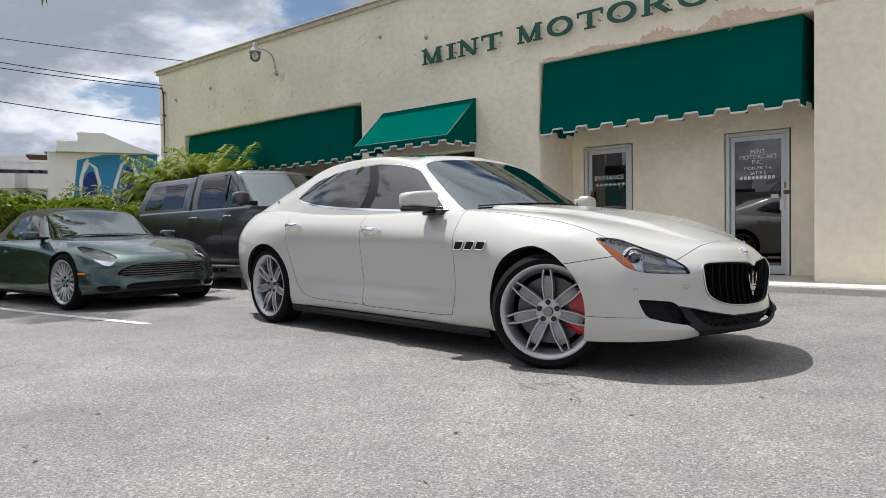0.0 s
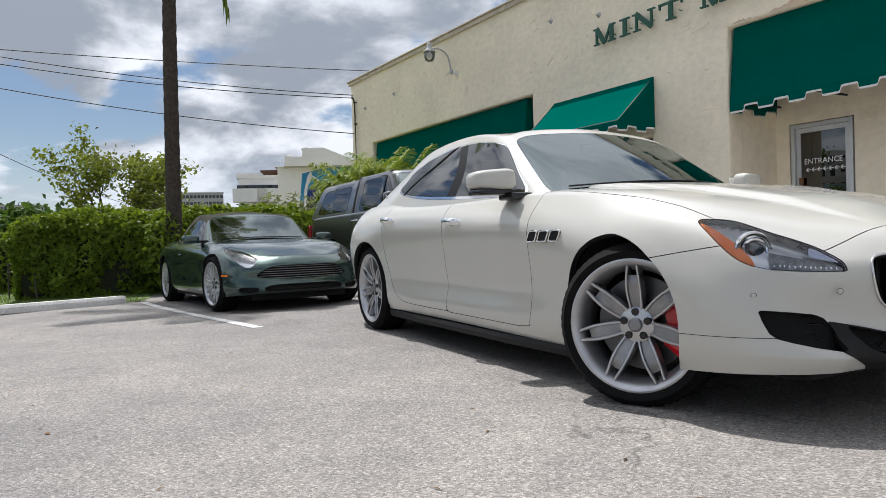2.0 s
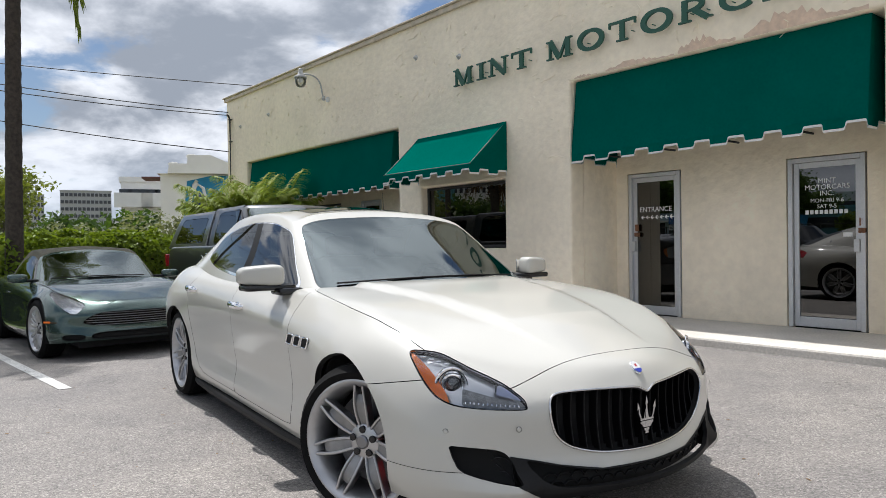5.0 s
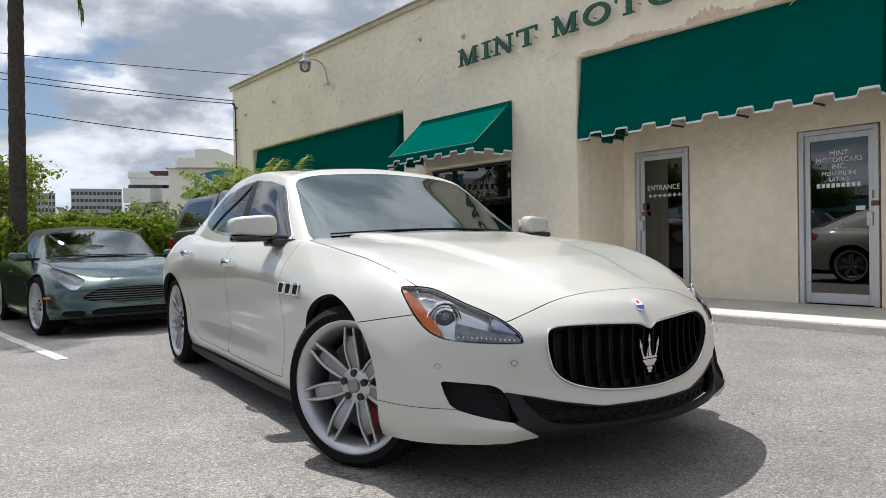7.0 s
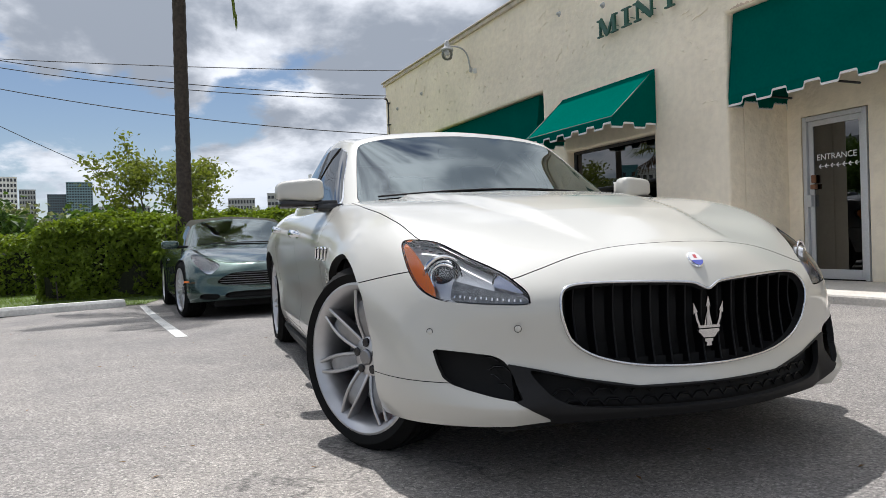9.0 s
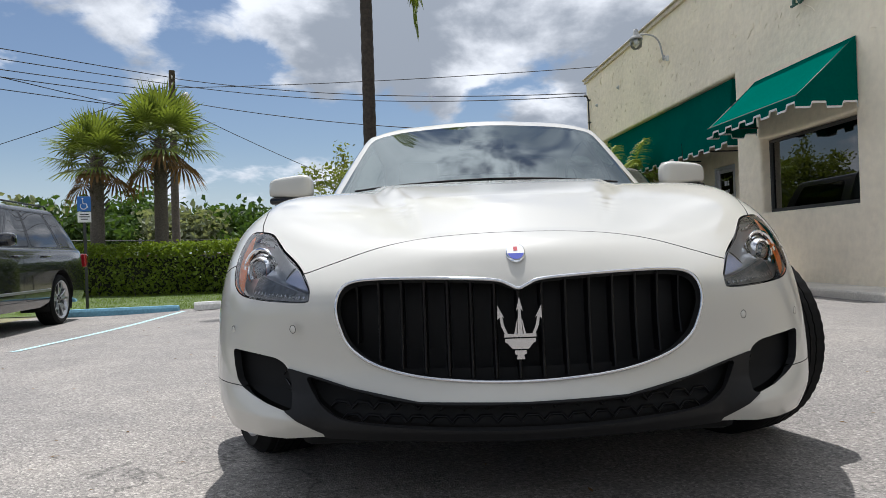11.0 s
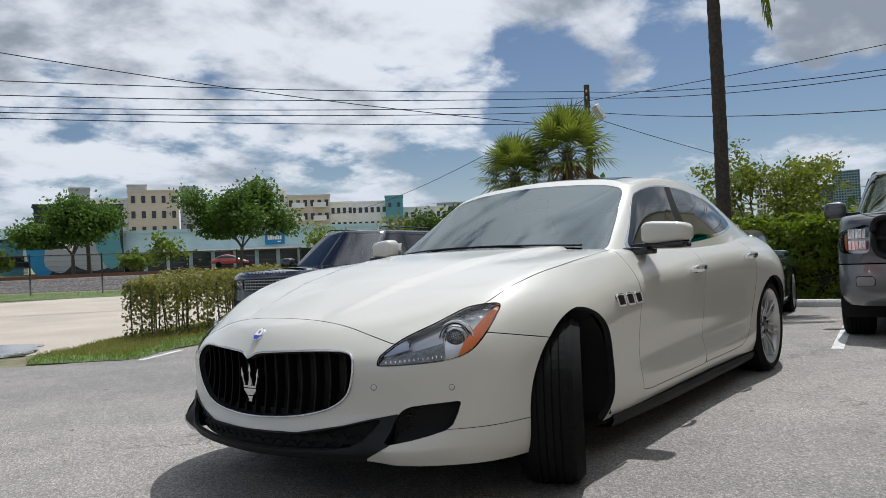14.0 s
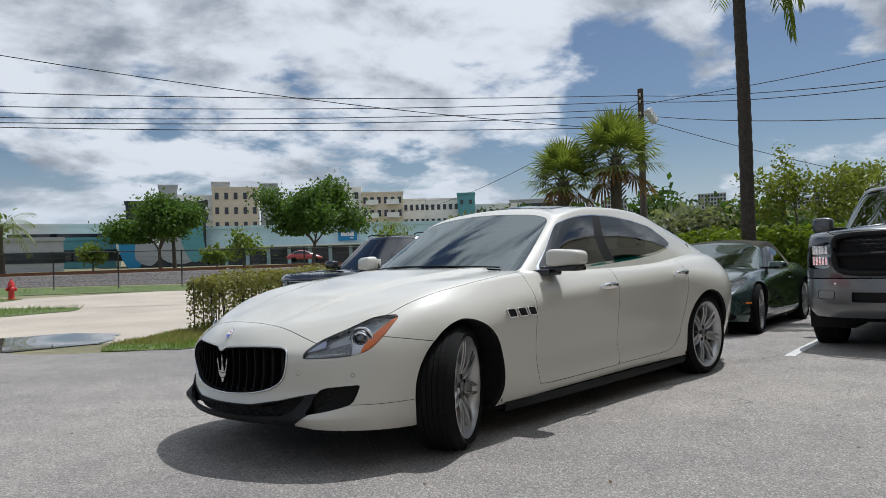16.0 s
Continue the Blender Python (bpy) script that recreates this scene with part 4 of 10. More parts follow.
def shop_window():
    win = thing("window", BM, "wide shop window with a dark reflecting pane", "window", kind="structure")
    bm = bmesh.new()
    f, u0, u1, z0, z1 = 0.045, -1.04, 1.10, 1.10, 2.17
    for a, b, c, d in ((u0, u0 + f, z0, z1), (u1 - f, u1, z0, z1), (u0 + f, u1 - f, z0, z0 + f), (u0 + f, u1 - f, z1 - f, z1)):
        box(bm, (a, 0.13, c), (b, 0.20, d), 0.005)
    part("window_frame", bm, STEEL_DARK, win)
    bm = bmesh.new()
    box(bm, (u0 + f, 0.16, z0 + f), (u1 - f, 0.168, z1 - f))
    part("pane", bm, STORE_GLASS, win)
    win2 = thing("window", BM, "side window in the recessed bay beside the door", "window", kind="structure")
    bm = bmesh.new()
    u0, u1, z0, z1, y = -7.19, -5.61, 1.0, 2.16, RECESS
    for a, b, c, d in ((u0, u0 + f, z0, z1), (u1 - f, u1, z0, z1), (u0 + f, u1 - f, z0, z0 + f), (u0 + f, u1 - f, z1 - f, z1)):
        box(bm, (a, y + 0.03, c), (b, y + 0.10, d), 0.005)
    part("window_frame", bm, STEEL_DARK, win2)
    bm = bmesh.new()
    box(bm, (u0 + f, y + 0.05, z0 + f), (u1 - f, y + 0.058, z1 - f))
    part("pane", bm, STORE_GLASS, win2)
    bm = bmesh.new()
    box(bm, (u0, y, WALK_Z), (u1, y + 0.2, 1.0))
    part("window_sill", bm, STUCCO, win2)


shop_window()


def gooseneck_lamp():
    lamp = thing("wall_lamp", BM @ Matrix.Translation((-4.5, 0, 4.37)), "grey gooseneck wall lamp with a glass jar", "lamp")
    bm = bmesh.new()
    lathe(bm, [(0.0, -0.03), (0.05, -0.03), (0.055, 0.0), (0.0, 0.0)], 16)
    part("wall_plate", bm, LAMP_GREY, lamp)
    bm = bmesh.new()
    pts = [(0, -0.02, 0), (0, -0.05, 0.16), (0, -0.10, 0.33), (0, -0.22, 0.44), (0, -0.38, 0.47), (0, -0.52, 0.45)]
    tube(bm, spline(pts, np.linspace(0, 5, 24)).tolist(), 0.018, 8)
    part("arm", bm, LAMP_GREY, lamp)
    m = Matrix.Translation((0, -0.56, 0.45))
    bm = bmesh.new()
    lathe(bm, [(0.0, 0.12), (0.04, 0.12), (0.045, 0.08), (0.055, 0.05), (0.06, 0.0), (0.13, -0.05), (0.135, -0.09), (0.12, -0.09), (0.05, -0.04), (0.0, -0.04)], 24, "Z")
    bm.transform(m)
    part("cap", bm, LAMP_GREY, lamp)
    bm = bmesh.new()
    lathe(bm, [(0.115, -0.09), (0.118, -0.16), (0.10, -0.24), (0.06, -0.275), (0.0, -0.285)], 24, "Z")
    bm.transform(m)
    part("jar", bm, CLEAR_GLASS, lamp, "clear glass jar")
    bm = bmesh.new()
    lathe(bm, [(0.0, -0.05), (0.03, -0.06), (0.05, -0.12), (0.04, -0.17), (0.0, -0.19)], 16, "Z")
    bm.transform(m)
    part("bulb", bm, LETTER_WHITE, lamp)
    sensor = thing("light_sensor", BM @ Matrix.Translation((-4.28, 0, 4.30)), "small white sensor on the stucco", "sensor")
    bm = bmesh.new()
    box(bm, (-0.025, -0.06, -0.05), (0.025, 0.0, 0.05), 0.008)
    lathe(bm, [(0.0, -0.10), (0.02, -0.09), (0.02, -0.06)], 10)
    part("case", bm, WHITE_TRIM, sensor)


gooseneck_lamp()


def service_mast():
    mast = thing("service_mast", BM @ Matrix.Translation((-9.55, -0.05, 0)), "dark steel conduit on the building corner with cable clamps", "conduit")
    bm = bmesh.new()
    tube(bm, [(0, 0, 0.1), (0, 0, 4.62), (0.02, -0.05, 4.72), (0.10, -0.12, 4.74), (0.16, -0.14, 4.68)], 0.022, 8)
    part("pipe", bm, STEEL_DARK, mast)
    for z in (1.5, 3.0, 4.0, 4.6):
        bm = bmesh.new()
        box(bm, (-0.045, -0.028, z), (0.045, 0.05, z + 0.03), 0.004)
        part("clamp", bm, STEEL_DARK, mast)
    for u, z in ((0.6, 4.35), (2.3, 4.42), (8.4, 4.55), (9.6, 4.32)):
        c = thing("wall_anchor", BM @ Matrix.Translation((-9.55 + u, 0, z)), "small grey anchor cap on the stucco", "anchor", "wall anchors")
        bm = bmesh.new()
        lathe(bm, [(0.0, -0.05), (0.022, -0.045), (0.03, -0.02), (0.05, 0.0)], 12)
        part("cap", bm, LAMP_GREY, c)


service_mast()

# ---------------------------------------------------------------- wheels
def tyre_mesh(r, rim, w, treads=5, seg=168):
    """Tyre with tread grooves; the axle lies along y, the outer face towards +y."""
    h = w / 2
    prof = [(rim - 0.012, -h + 0.02), (rim + 0.01, -h + 0.004), ((r + rim) / 2, -h - 0.004), (r - 0.025, -h + 0.012), (r - 0.006, -h + 0.03)]
    for k in range(treads):
        c = -h + 0.05 + (w - 0.1) * (k + 0.5) / treads
        prof += [(r, c - 0.0135), (r, c + 0.0095), (r - 0.007, c + 0.0105), (r - 0.007, c + 0.0150)] if k < treads - 0 else []
    prof += [(r - 0.006, h - 0.03), (r - 0.025, h - 0.012), ((r + rim) / 2, h + 0.004), (rim + 0.01, h - 0.004), (rim - 0.012, h - 0.02)]
    bm = bmesh.new()
    rings = lathe(bm, prof, seg)
    # sipes: every other block of the shoulder rows is set in a little
    for k, ring in enumerate(rings):
        if k % 3 == 0:
            for i in range(4, len(prof) - 4):
                if prof[i][0] < r - 0.0065 or prof[i][1] < 0.01:
                    continue
                v = ring[i]
                d = Vector((v.co.x, 0, v.co.z)).normalized()
                v.co -= d * 0.0022
    return bm


def spoke_bar(bm, a, b, ya, yb, wa, wb, depth, n=5, crown=0.006):
    """One spoke from radius point a to b in the wheel's plane (x, z); the face lies at y."""
    a, b = Vector((a[0], 0, a[1])), Vector((b[0], 0, b[1]))
    d = (b - a).normalized()
    s = Vector((-d.z, 0, d.x))
    prev = None
    for i in range(n + 1):
        f = i / n
        p = a.lerp(b, f)
        w = wa + (wb - wa) * f
        y = ya + (yb - ya) * f + 0.012 * math.sin(math.pi * f)
        q = [p - s * w + Vector((0, y - depth, 0)), p - s * w + Vector((0, y - crown, 0)), p - s * w * 0.55 + Vector((0, y, 0)),
             p + s * w * 0.55 + Vector((0, y, 0)), p + s * w + Vector((0, y - crown, 0)), p + s * w + Vector((0, y - depth, 0))]
        q = [bm.verts.new(c) for c in q]
        if prev:
            for k in range(6):
                bm.faces.new((prev[k], prev[(k + 1) % 6], q[(k + 1) % 6], q[k]))
        else:
            bm.faces.new(q)
        prev = q
    bm.faces.new(list(reversed(prev)))


def petal_spoke(bm, bm_floor, ang, r0, r1, h, n=12):
    """A spoke with a raised bar along each edge, a sunk brushed face between them and a notch at its tip."""
    c, s = math.cos(ang), math.sin(ang)
    place = lambda r, off, y: (r * c - off * s, y, r * s + off * c)

    def row(f):
        o = 0.0215 + 0.0085 * math.sin(math.pi * min(1.0, f * 1.05)) - 0.001 * f
        y = h - 0.052 + 0.036 * f + 0.010 * math.sin(math.pi * f)
        return r0 + (r1 - r0) * f, o, y

    for sgn in (-1, 1):
        prev = None
        for i in range(n + 1):
            r, o, y = row(i / n)
            b = 0.0066
            q = [bm.verts.new(place(r, sgn * o + d, yy)) for d, yy in ((-b, y - 0.045), (-b, y - 0.004), (-b * 0.5, y), (b * 0.5, y), (b, y - 0.004), (b, y - 0.045))]
            if prev:
                for k in range(6):
                    bm.faces.new((prev[k], prev[(k + 1) % 6], q[(k + 1) % 6], q[k]))
            else:
                bm.faces.new(q)
            prev = q
        bm.faces.new(list(reversed(prev)))
    prev = None
    for i in range(n + 1):
        f = 0.78 * i / n
        r, o, y = row(f)
        dip = 0.009 + 0.012 * max(0.0, (f - 0.6) / 0.18)
        q = [bm_floor.verts.new(place(r, off, y - dip)) for off in (-o, 0.0, o)] + [bm_floor.verts.new(place(r, off, y - 0.03)) for off in (o, -o)]
        if prev:
            for k in range(5):
                bm_floor.faces.new((prev[k], prev[(k + 1) % 5], q[(k + 1) % 5], q[k]))
        prev = q
    bm_floor.faces.new(list(reversed(prev)))


def wheel(parent, r, rim, w, spokes, twin, alloy, caliper, split_w=0.30, start=90.0, bar=0.0185, petal=False):
    """Tyre, rim with spokes, cap, nuts, disc and caliper under a wheel Empty; outer face to +y."""
    wh = new("wheel")
    wh.parent = parent
    ob = part("tyre", tyre_mesh(r, rim, w), RUBBER, wh)
    soft(ob, 22)
    h = w / 2
    bm = bmesh.new()
    lathe(bm, [(rim - 0.020, -h + 0.03), (rim - 0.035, -h + 0.06), (rim - 0.045, h - 0.075), (rim - 0.030, h - 0.035), (rim - 0.014, h - 0.012), (rim - 0.002, h - 0.004),
               (rim + 0.006, h - 0.006), (rim + 0.004, h - 0.02)], 64)
    rim_ob = soft(part("rim", bm, ALLOY_FACE if petal else alloy, wh), 40)
    bm = bmesh.new()
    ro = rim - 0.028
    if petal:
        bf = bmesh.new()
        for k in range(spokes):
            petal_spoke(bm, bf, radians(start + 360 / spokes * k), 0.062, ro + 0.004, h)
        bmesh.ops.recalc_face_normals(bf, faces=bf.faces)
        soft(part("spoke_face", bf, SPOKE_FACE, rim_ob, "brushed sunken spoke faces"), 40)
    for k in range(0 if petal else spokes):
        ang = radians(start + 360 / spokes * k)
        da = radians(360 / spokes * split_w)
        if twin:
            for sgn in (-1, 1):
                a1, a2 = ang + sgn * da * 0.38, ang + sgn * da * 0.5
                spoke_bar(bm, (0.058 * math.cos(a1), 0.058 * math.sin(a1)), (ro * math.cos(a2), ro * math.sin(a2)), h - 0.055, h - 0.020, bar, bar * 0.85, 0.04)
            # the floor between the two bars, set back
            spoke_bar(bm, (0.06 * math.cos(ang), 0.06 * math.sin(ang)), (ro * 0.70 * math.cos(ang), ro * 0.70 * math.sin(ang)), h - 0.057, h - 0.036, 0.020, 0.5 * split_w * 6.28 / spokes * ro * 0.62, 0.022)
        else:
            spoke_bar(bm, (0.05 * math.cos(ang), 0.05 * math.sin(ang)), (ro * math.cos(ang), ro * math.sin(ang)), h - 0.05, h - 0.020, 0.017, 0.0125, 0.035)
    lathe(bm, [(0.0, h - 0.045), (0.055, h - 0.045), (0.075, h - 0.055), (0.082, h - 0.085), (0.0, h - 0.1)], 28)
    bmesh.ops.recalc_face_normals(bm, faces=bm.faces)
    soft(part("spokes", bm, alloy, rim_ob), 30)
    bm = bmesh.new()
    lathe(bm, [(0.0, h - 0.032), (0.024, h - 0.033), (0.030, h - 0.038), (0.031, h - 0.05)], 24)
    soft(part("hub_cap", bm, ALLOY_DARK, rim_ob))
    for k in range(5):
        a = 2 * math.pi * k / 5 + 0.3
        x, z = 0.054 * math.cos(a), 0.054 * math.sin(a)
        b2 = bmesh.new()
        lathe(b2, [(0.0, h - 0.040), (0.010, h - 0.040), (0.0165, h - 0.0405), (0.0165, h - 0.06)], 8)
        b2.transform(Matrix.Translation((x, 0, z)))
        part("wheel_nut", b2, BLACK_GLOSS, rim_ob)
    bm = bmesh.new()
    rd = rim - 0.075
    lathe(bm, [(0.07, -0.005), (rd, -0.005), (rd, -0.035), (0.07, -0.035)], 40, closed=True)
    soft(part("brake_disc", bm, STEEL, wh))
    if caliper:
        bm = bmesh.new()
        outer, inner = rd + 0.030, rd - 0.080
        n = 12
        rows = []
        for i in range(n + 1):
            a = radians(caliper[1] - 40 + 80 * i / n)
            c, s = math.cos(a), math.sin(a)
            e = 0.012 if i in (0, n) else 0
            rows.append([bm.verts.new((q * c, y, q * s)) for q, y in ((inner + e, 0.036 - e), (outer - e, 0.036 - e), (outer - e, -0.07), (inner + e, -0.07))])
        for a, b in zip(rows, rows[1:]):
            for k in range(4):
                bm.faces.new((a[k], a[(k + 1) % 4], b[(k + 1) % 4], b[k]))
        bm.faces.new(rows[0]), bm.faces.new(list(reversed(rows[-1])))
        bmesh.ops.recalc_face_normals(bm, faces=bm.faces)
        part("brake_caliper", bm, caliper[0], wh, "painted brake caliper")
    return wh


def four_wheels(parent, base, track_out, r, rim, w, spokes, twin, alloy, caliper_mat, steer=0.0, split_w=0.30, z=None, petal=False):
    """Places four wheels; track_out is the half distance between the outer faces."""
    z = r - 0.006 if z is None else z
    made = []
    for x, turn in ((0.0, steer), (-base, 0.0)):
        for side in (1, -1):
            cal = (caliper_mat if x == 0 else STEEL, 0.0 if x == 0 else 180.0) if caliper_mat else None
            if cal and side < 0:
                cal = (cal[0], 180.0 - cal[1])
            wh = wheel(parent, r, rim, w, spokes, twin, alloy, cal, split_w, petal=petal)
            flip = 0 if side > 0 else 180
            wh.matrix_local = Matrix.Translation((x, side * (track_out - w / 2), z)) @ pose(0, 0, 0, 0, 0, flip + turn)
            made.append(wh)
    return made

# ---------------------------------------------------------------- the white sedan (front axle at the origin, nose to +x)
def sedan_rails():
    bottom = [(.865, 0, .233), (.84, .25, .232), (.76, .50, .226), (.61, .715, .210), (.40, .855, .198), (0, .87, .180), (-.42, .875, .185), (-.9, .885, .195), (-1.7, .885, .20),
              (-2.5, .885, .20), (-2.85, .885, .20), (-3.17, .87, .22), (-3.6, .85, .24), (-4.02, .66, .26), (-4.2, .35, .26), (-4.25, 0, .26)]
    low = [(.890, 0, .292), (.866, .25, .292), (.790, .50, .294), (.645, .73, .298), (.42, .885, .295), (0, .93, .30), (-.42, .918, .30), (-.9, .912, .30), (-1.7, .91, .30),
           (-2.5, .912, .31), (-2.85, .925, .32), (-3.17, .95, .34), (-3.6, .90, .38), (-4.08, .70, .40), (-4.28, .38, .40), (-4.33, 0, .40)]
    mid = [(.852, 0, .385), (.830, .25, .386), (.760, .50, .398), (.632, .73, .415), (.42, .885, .44), (0, .955, .48), (-.42, .925, .48), (-.9, .905, .48), (-1.7, .90, .48),
           (-2.5, .905, .49), (-2.85, .935, .50), (-3.17, .968, .50), (-3.6, .93, .53), (-4.1, .72, .56), (-4.3, .38, .56), (-4.35, 0, .56)]
    upper = [(.862, 0, .545), (.838, .25, .545), (.758, .52, .54), (.602, .745, .545), (.38, .88, .575), (0, .962, .64), (-.42, .945, .66), (-.9, .925, .68), (-1.7, .92, .70),
             (-2.5, .925, .72), (-2.85, .945, .73), (-3.17, .965, .73), (-3.6, .935, .73), (-4.06, .73, .74), (-4.26, .38, .75), (-4.31, 0, .75)]
    shoulder = [(.825, 0, .640), (.80, .25, .637), (.715, .515, .625), (.545, .735, .655), (.32, .842, .725), (0, .905, .785), (-.42, .915, .80), (-.9, .918, .815), (-1.7, .915, .84),
                (-2.5, .915, .87), (-2.85, .92, .885), (-3.17, .915, .89), (-3.6, .875, .89), (-3.98, .70, .89), (-4.17, .38, .90), (-4.22, 0, .90)]
    edge = [(.765, 0, .703), (.737, .24, .699), (.645, .478, .694), (.470, .665, .740), (.240, .772, .818), (-.05, .818, .876), (-.42, .836, .906), (-.9, .838, .922), (-1.7, .852, .932),
            (-2.5, .842, .960), (-2.85, .82, .985), (-3.17, .79, 1.005), (-3.6, .74, 1.015), (-3.88, .58, 1.015), (-4.05, .34, 1.01), (-4.10, 0, 1.01)]
    crown = [(.63, 0, .752), (.607, .21, .753), (.512, .40, .767), (.350, .55, .815), (.128, .625, .872), (-.12, .652, .918), (-.42, .666, .946), (-.82, .675, .965), (-1.7, .66, .965),
             (-2.5, .62, .98), (-2.85, .60, 1.01), (-3.17, .56, 1.035), (-3.5, .50, 1.04), (-3.7, .42, 1.04), (-3.82, .25, 1.04), (-3.85, 0, 1.04)]
    centre = [(.45, 0, .812), (.425, 0, .818), (.345, 0, .836), (.225, 0, .860), (.06, 0, .890), (-.14, 0, .922), (-.42, 0, .955), (-.72, 0, .972), (-1.7, 0, .97),
              (-2.5, 0, .99), (-2.85, 0, 1.02), (-3.17, 0, 1.05), (-3.35, 0, 1.055), (-3.46, 0, 1.055), (-3.54, 0, 1.055), (-3.58, 0, 1.055)]
    return [bottom, low, mid, upper, shoulder, edge, crown, centre]


def sedan_roof_rails():
    belt = [(-.60, 0, .985), (-.635, .30, .978), (-.73, .58, .962), (-.88, .775, .935), (-1.3, .815, .928), (-1.75, .828, .932), (-2.35, .820, .952), (-2.92, .788, .985), (-3.45, .72, 1.01),
            (-3.86, .60, 1.025), (-4.01, .34, 1.035), (-4.05, 0, 1.04)]
    mid = [(-.98, 0, 1.195), (-1.01, .28, 1.188), (-1.06, .54, 1.163), (-1.13, .705, 1.125), (-1.4, .740, 1.145), (-1.78, .752, 1.170), (-2.36, .742, 1.182), (-2.88, .705, 1.175), (-3.28, .635, 1.165),
           (-3.54, .51, 1.180), (-3.64, .28, 1.198), (-3.68, 0, 1.205)]
    cant = [(-1.38, 0, 1.385), (-1.395, .27, 1.377), (-1.39, .50, 1.352), (-1.38, .625, 1.315), (-1.62, .642, 1.358), (-2.0, .645, 1.382), (-2.46, .63, 1.370), (-2.80, .60, 1.338), (-3.04, .545, 1.308),
            (-3.19, .44, 1.314), (-3.25, .25, 1.328), (-3.27, 0, 1.334)]
    inner = [(-1.55, 0, 1.428), (-1.56, .22, 1.421), (-1.56, .40, 1.404), (-1.58, .49, 1.388), (-1.78, .505, 1.416), (-2.05, .505, 1.430), (-2.38, .495, 1.424), (-2.62, .465, 1.405), (-2.78, .41, 1.394),
             (-2.87, .32, 1.395), (-2.91, .18, 1.400), (-2.92, 0, 1.404)]
    top = [(-1.84, 0, 1.462), (-1.845, 0, 1.462), (-1.86, 0, 1.463), (-1.89, 0, 1.464), (-1.97, 0, 1.466), (-2.09, 0, 1.466), (-2.24, 0, 1.461), (-2.36, 0, 1.455), (-2.44, 0, 1.450),
           (-2.49, 0, 1.447), (-2.52, 0, 1.445), (-2.53, 0, 1.444)]
    return [belt, mid, cant, inner, top]


def hood_shape(g):
    """A raised middle to the bonnet with a crease each side."""
    x, y, z = g[..., 0], np.abs(g[..., 1]), g[..., 2]
    crease = 0.26 + 0.26 * np.clip((0.62 - x) / 1.3, 0, 1)
    t = np.clip((crease + 0.022 - y) / 0.044, 0, 1)
    along = np.clip((0.66 - x) / 0.35, 0, 1) * np.clip((x + 0.95) / 0.2, 0, 1)
    g = g.copy()
    g[..., 2] += 0.021 * t * t * (3 - 2 * t) * along * (z > 0.68)
    # the lower corners and the lip stand forward
    ay = np.abs(g[..., 1])
    flick = np.clip((0.335 - z) / 0.06, 0, 1) * np.clip((ay - 0.50) / 0.10, 0, 1) * np.clip((0.90 - ay) / 0.22, 0, 1) * np.clip((x - 0.25) / 0.2, 0, 1)
    lip = np.clip((0.295 - z) / 0.04, 0, 1) * np.clip((0.60 - ay) / 0.12, 0, 1) * np.clip((x - 0.4) / 0.2, 0, 1)
    g[..., 0] += 0.05 * flick + 0.012 * lip * (1 - flick)
    # flank: a soft crease above the sill
    s = np.clip(1 - np.abs(z - 0.42) / 0.13, 0, 1)
    s = s * s * (3 - 2 * s)
    mid = np.clip((-0.5 - x) / 0.6, 0, 1) * np.clip((x + 2.8) / 0.8, 0, 1)
    g[..., 1] -= np.sign(g[..., 1]) * 0.012 * s * mid
    return g


def honeycomb(bm, y0, y1, z0, z1, x_of, cell=0.032, bar=0.004):
    """A lattice of short bars as a grille insert."""
    dy, dz = cell * 1.75, cell
    for j in range(int((z1 - z0) / dz) + 1):
        for i in range(int((y1 - y0) / dy) + 1):
            yc, zc = y0 + (i + 0.5 * (j % 2)) * dy, z0 + j * dz
            pts = [(yc - dy * 0.5, zc), (yc - dy * 0.25, zc + dz * 0.5), (yc + dy * 0.25, zc + dz * 0.5), (yc + dy * 0.5, zc)]
            if any(not (y0 <= a <= y1 and z0 - 0.005 <= b <= z1) for a, b in pts):
                continue
            tube(bm, [(x_of(a), a, b) for a, b in pts], bar, 4, cap=False)


def shift_left_corner(car, wheels):
    """Warps the symmetrical car's left front corner wider and back to fit the camera."""
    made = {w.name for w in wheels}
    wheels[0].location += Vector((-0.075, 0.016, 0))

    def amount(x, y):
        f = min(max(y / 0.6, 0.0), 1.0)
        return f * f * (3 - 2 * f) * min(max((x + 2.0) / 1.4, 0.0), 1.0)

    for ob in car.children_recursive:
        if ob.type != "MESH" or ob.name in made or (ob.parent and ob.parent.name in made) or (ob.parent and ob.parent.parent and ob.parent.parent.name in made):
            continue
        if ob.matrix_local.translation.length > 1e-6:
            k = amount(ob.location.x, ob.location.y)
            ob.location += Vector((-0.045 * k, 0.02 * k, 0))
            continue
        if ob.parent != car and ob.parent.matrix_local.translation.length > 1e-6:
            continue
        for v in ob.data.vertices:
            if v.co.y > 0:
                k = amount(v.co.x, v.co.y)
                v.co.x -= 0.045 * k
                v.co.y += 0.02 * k


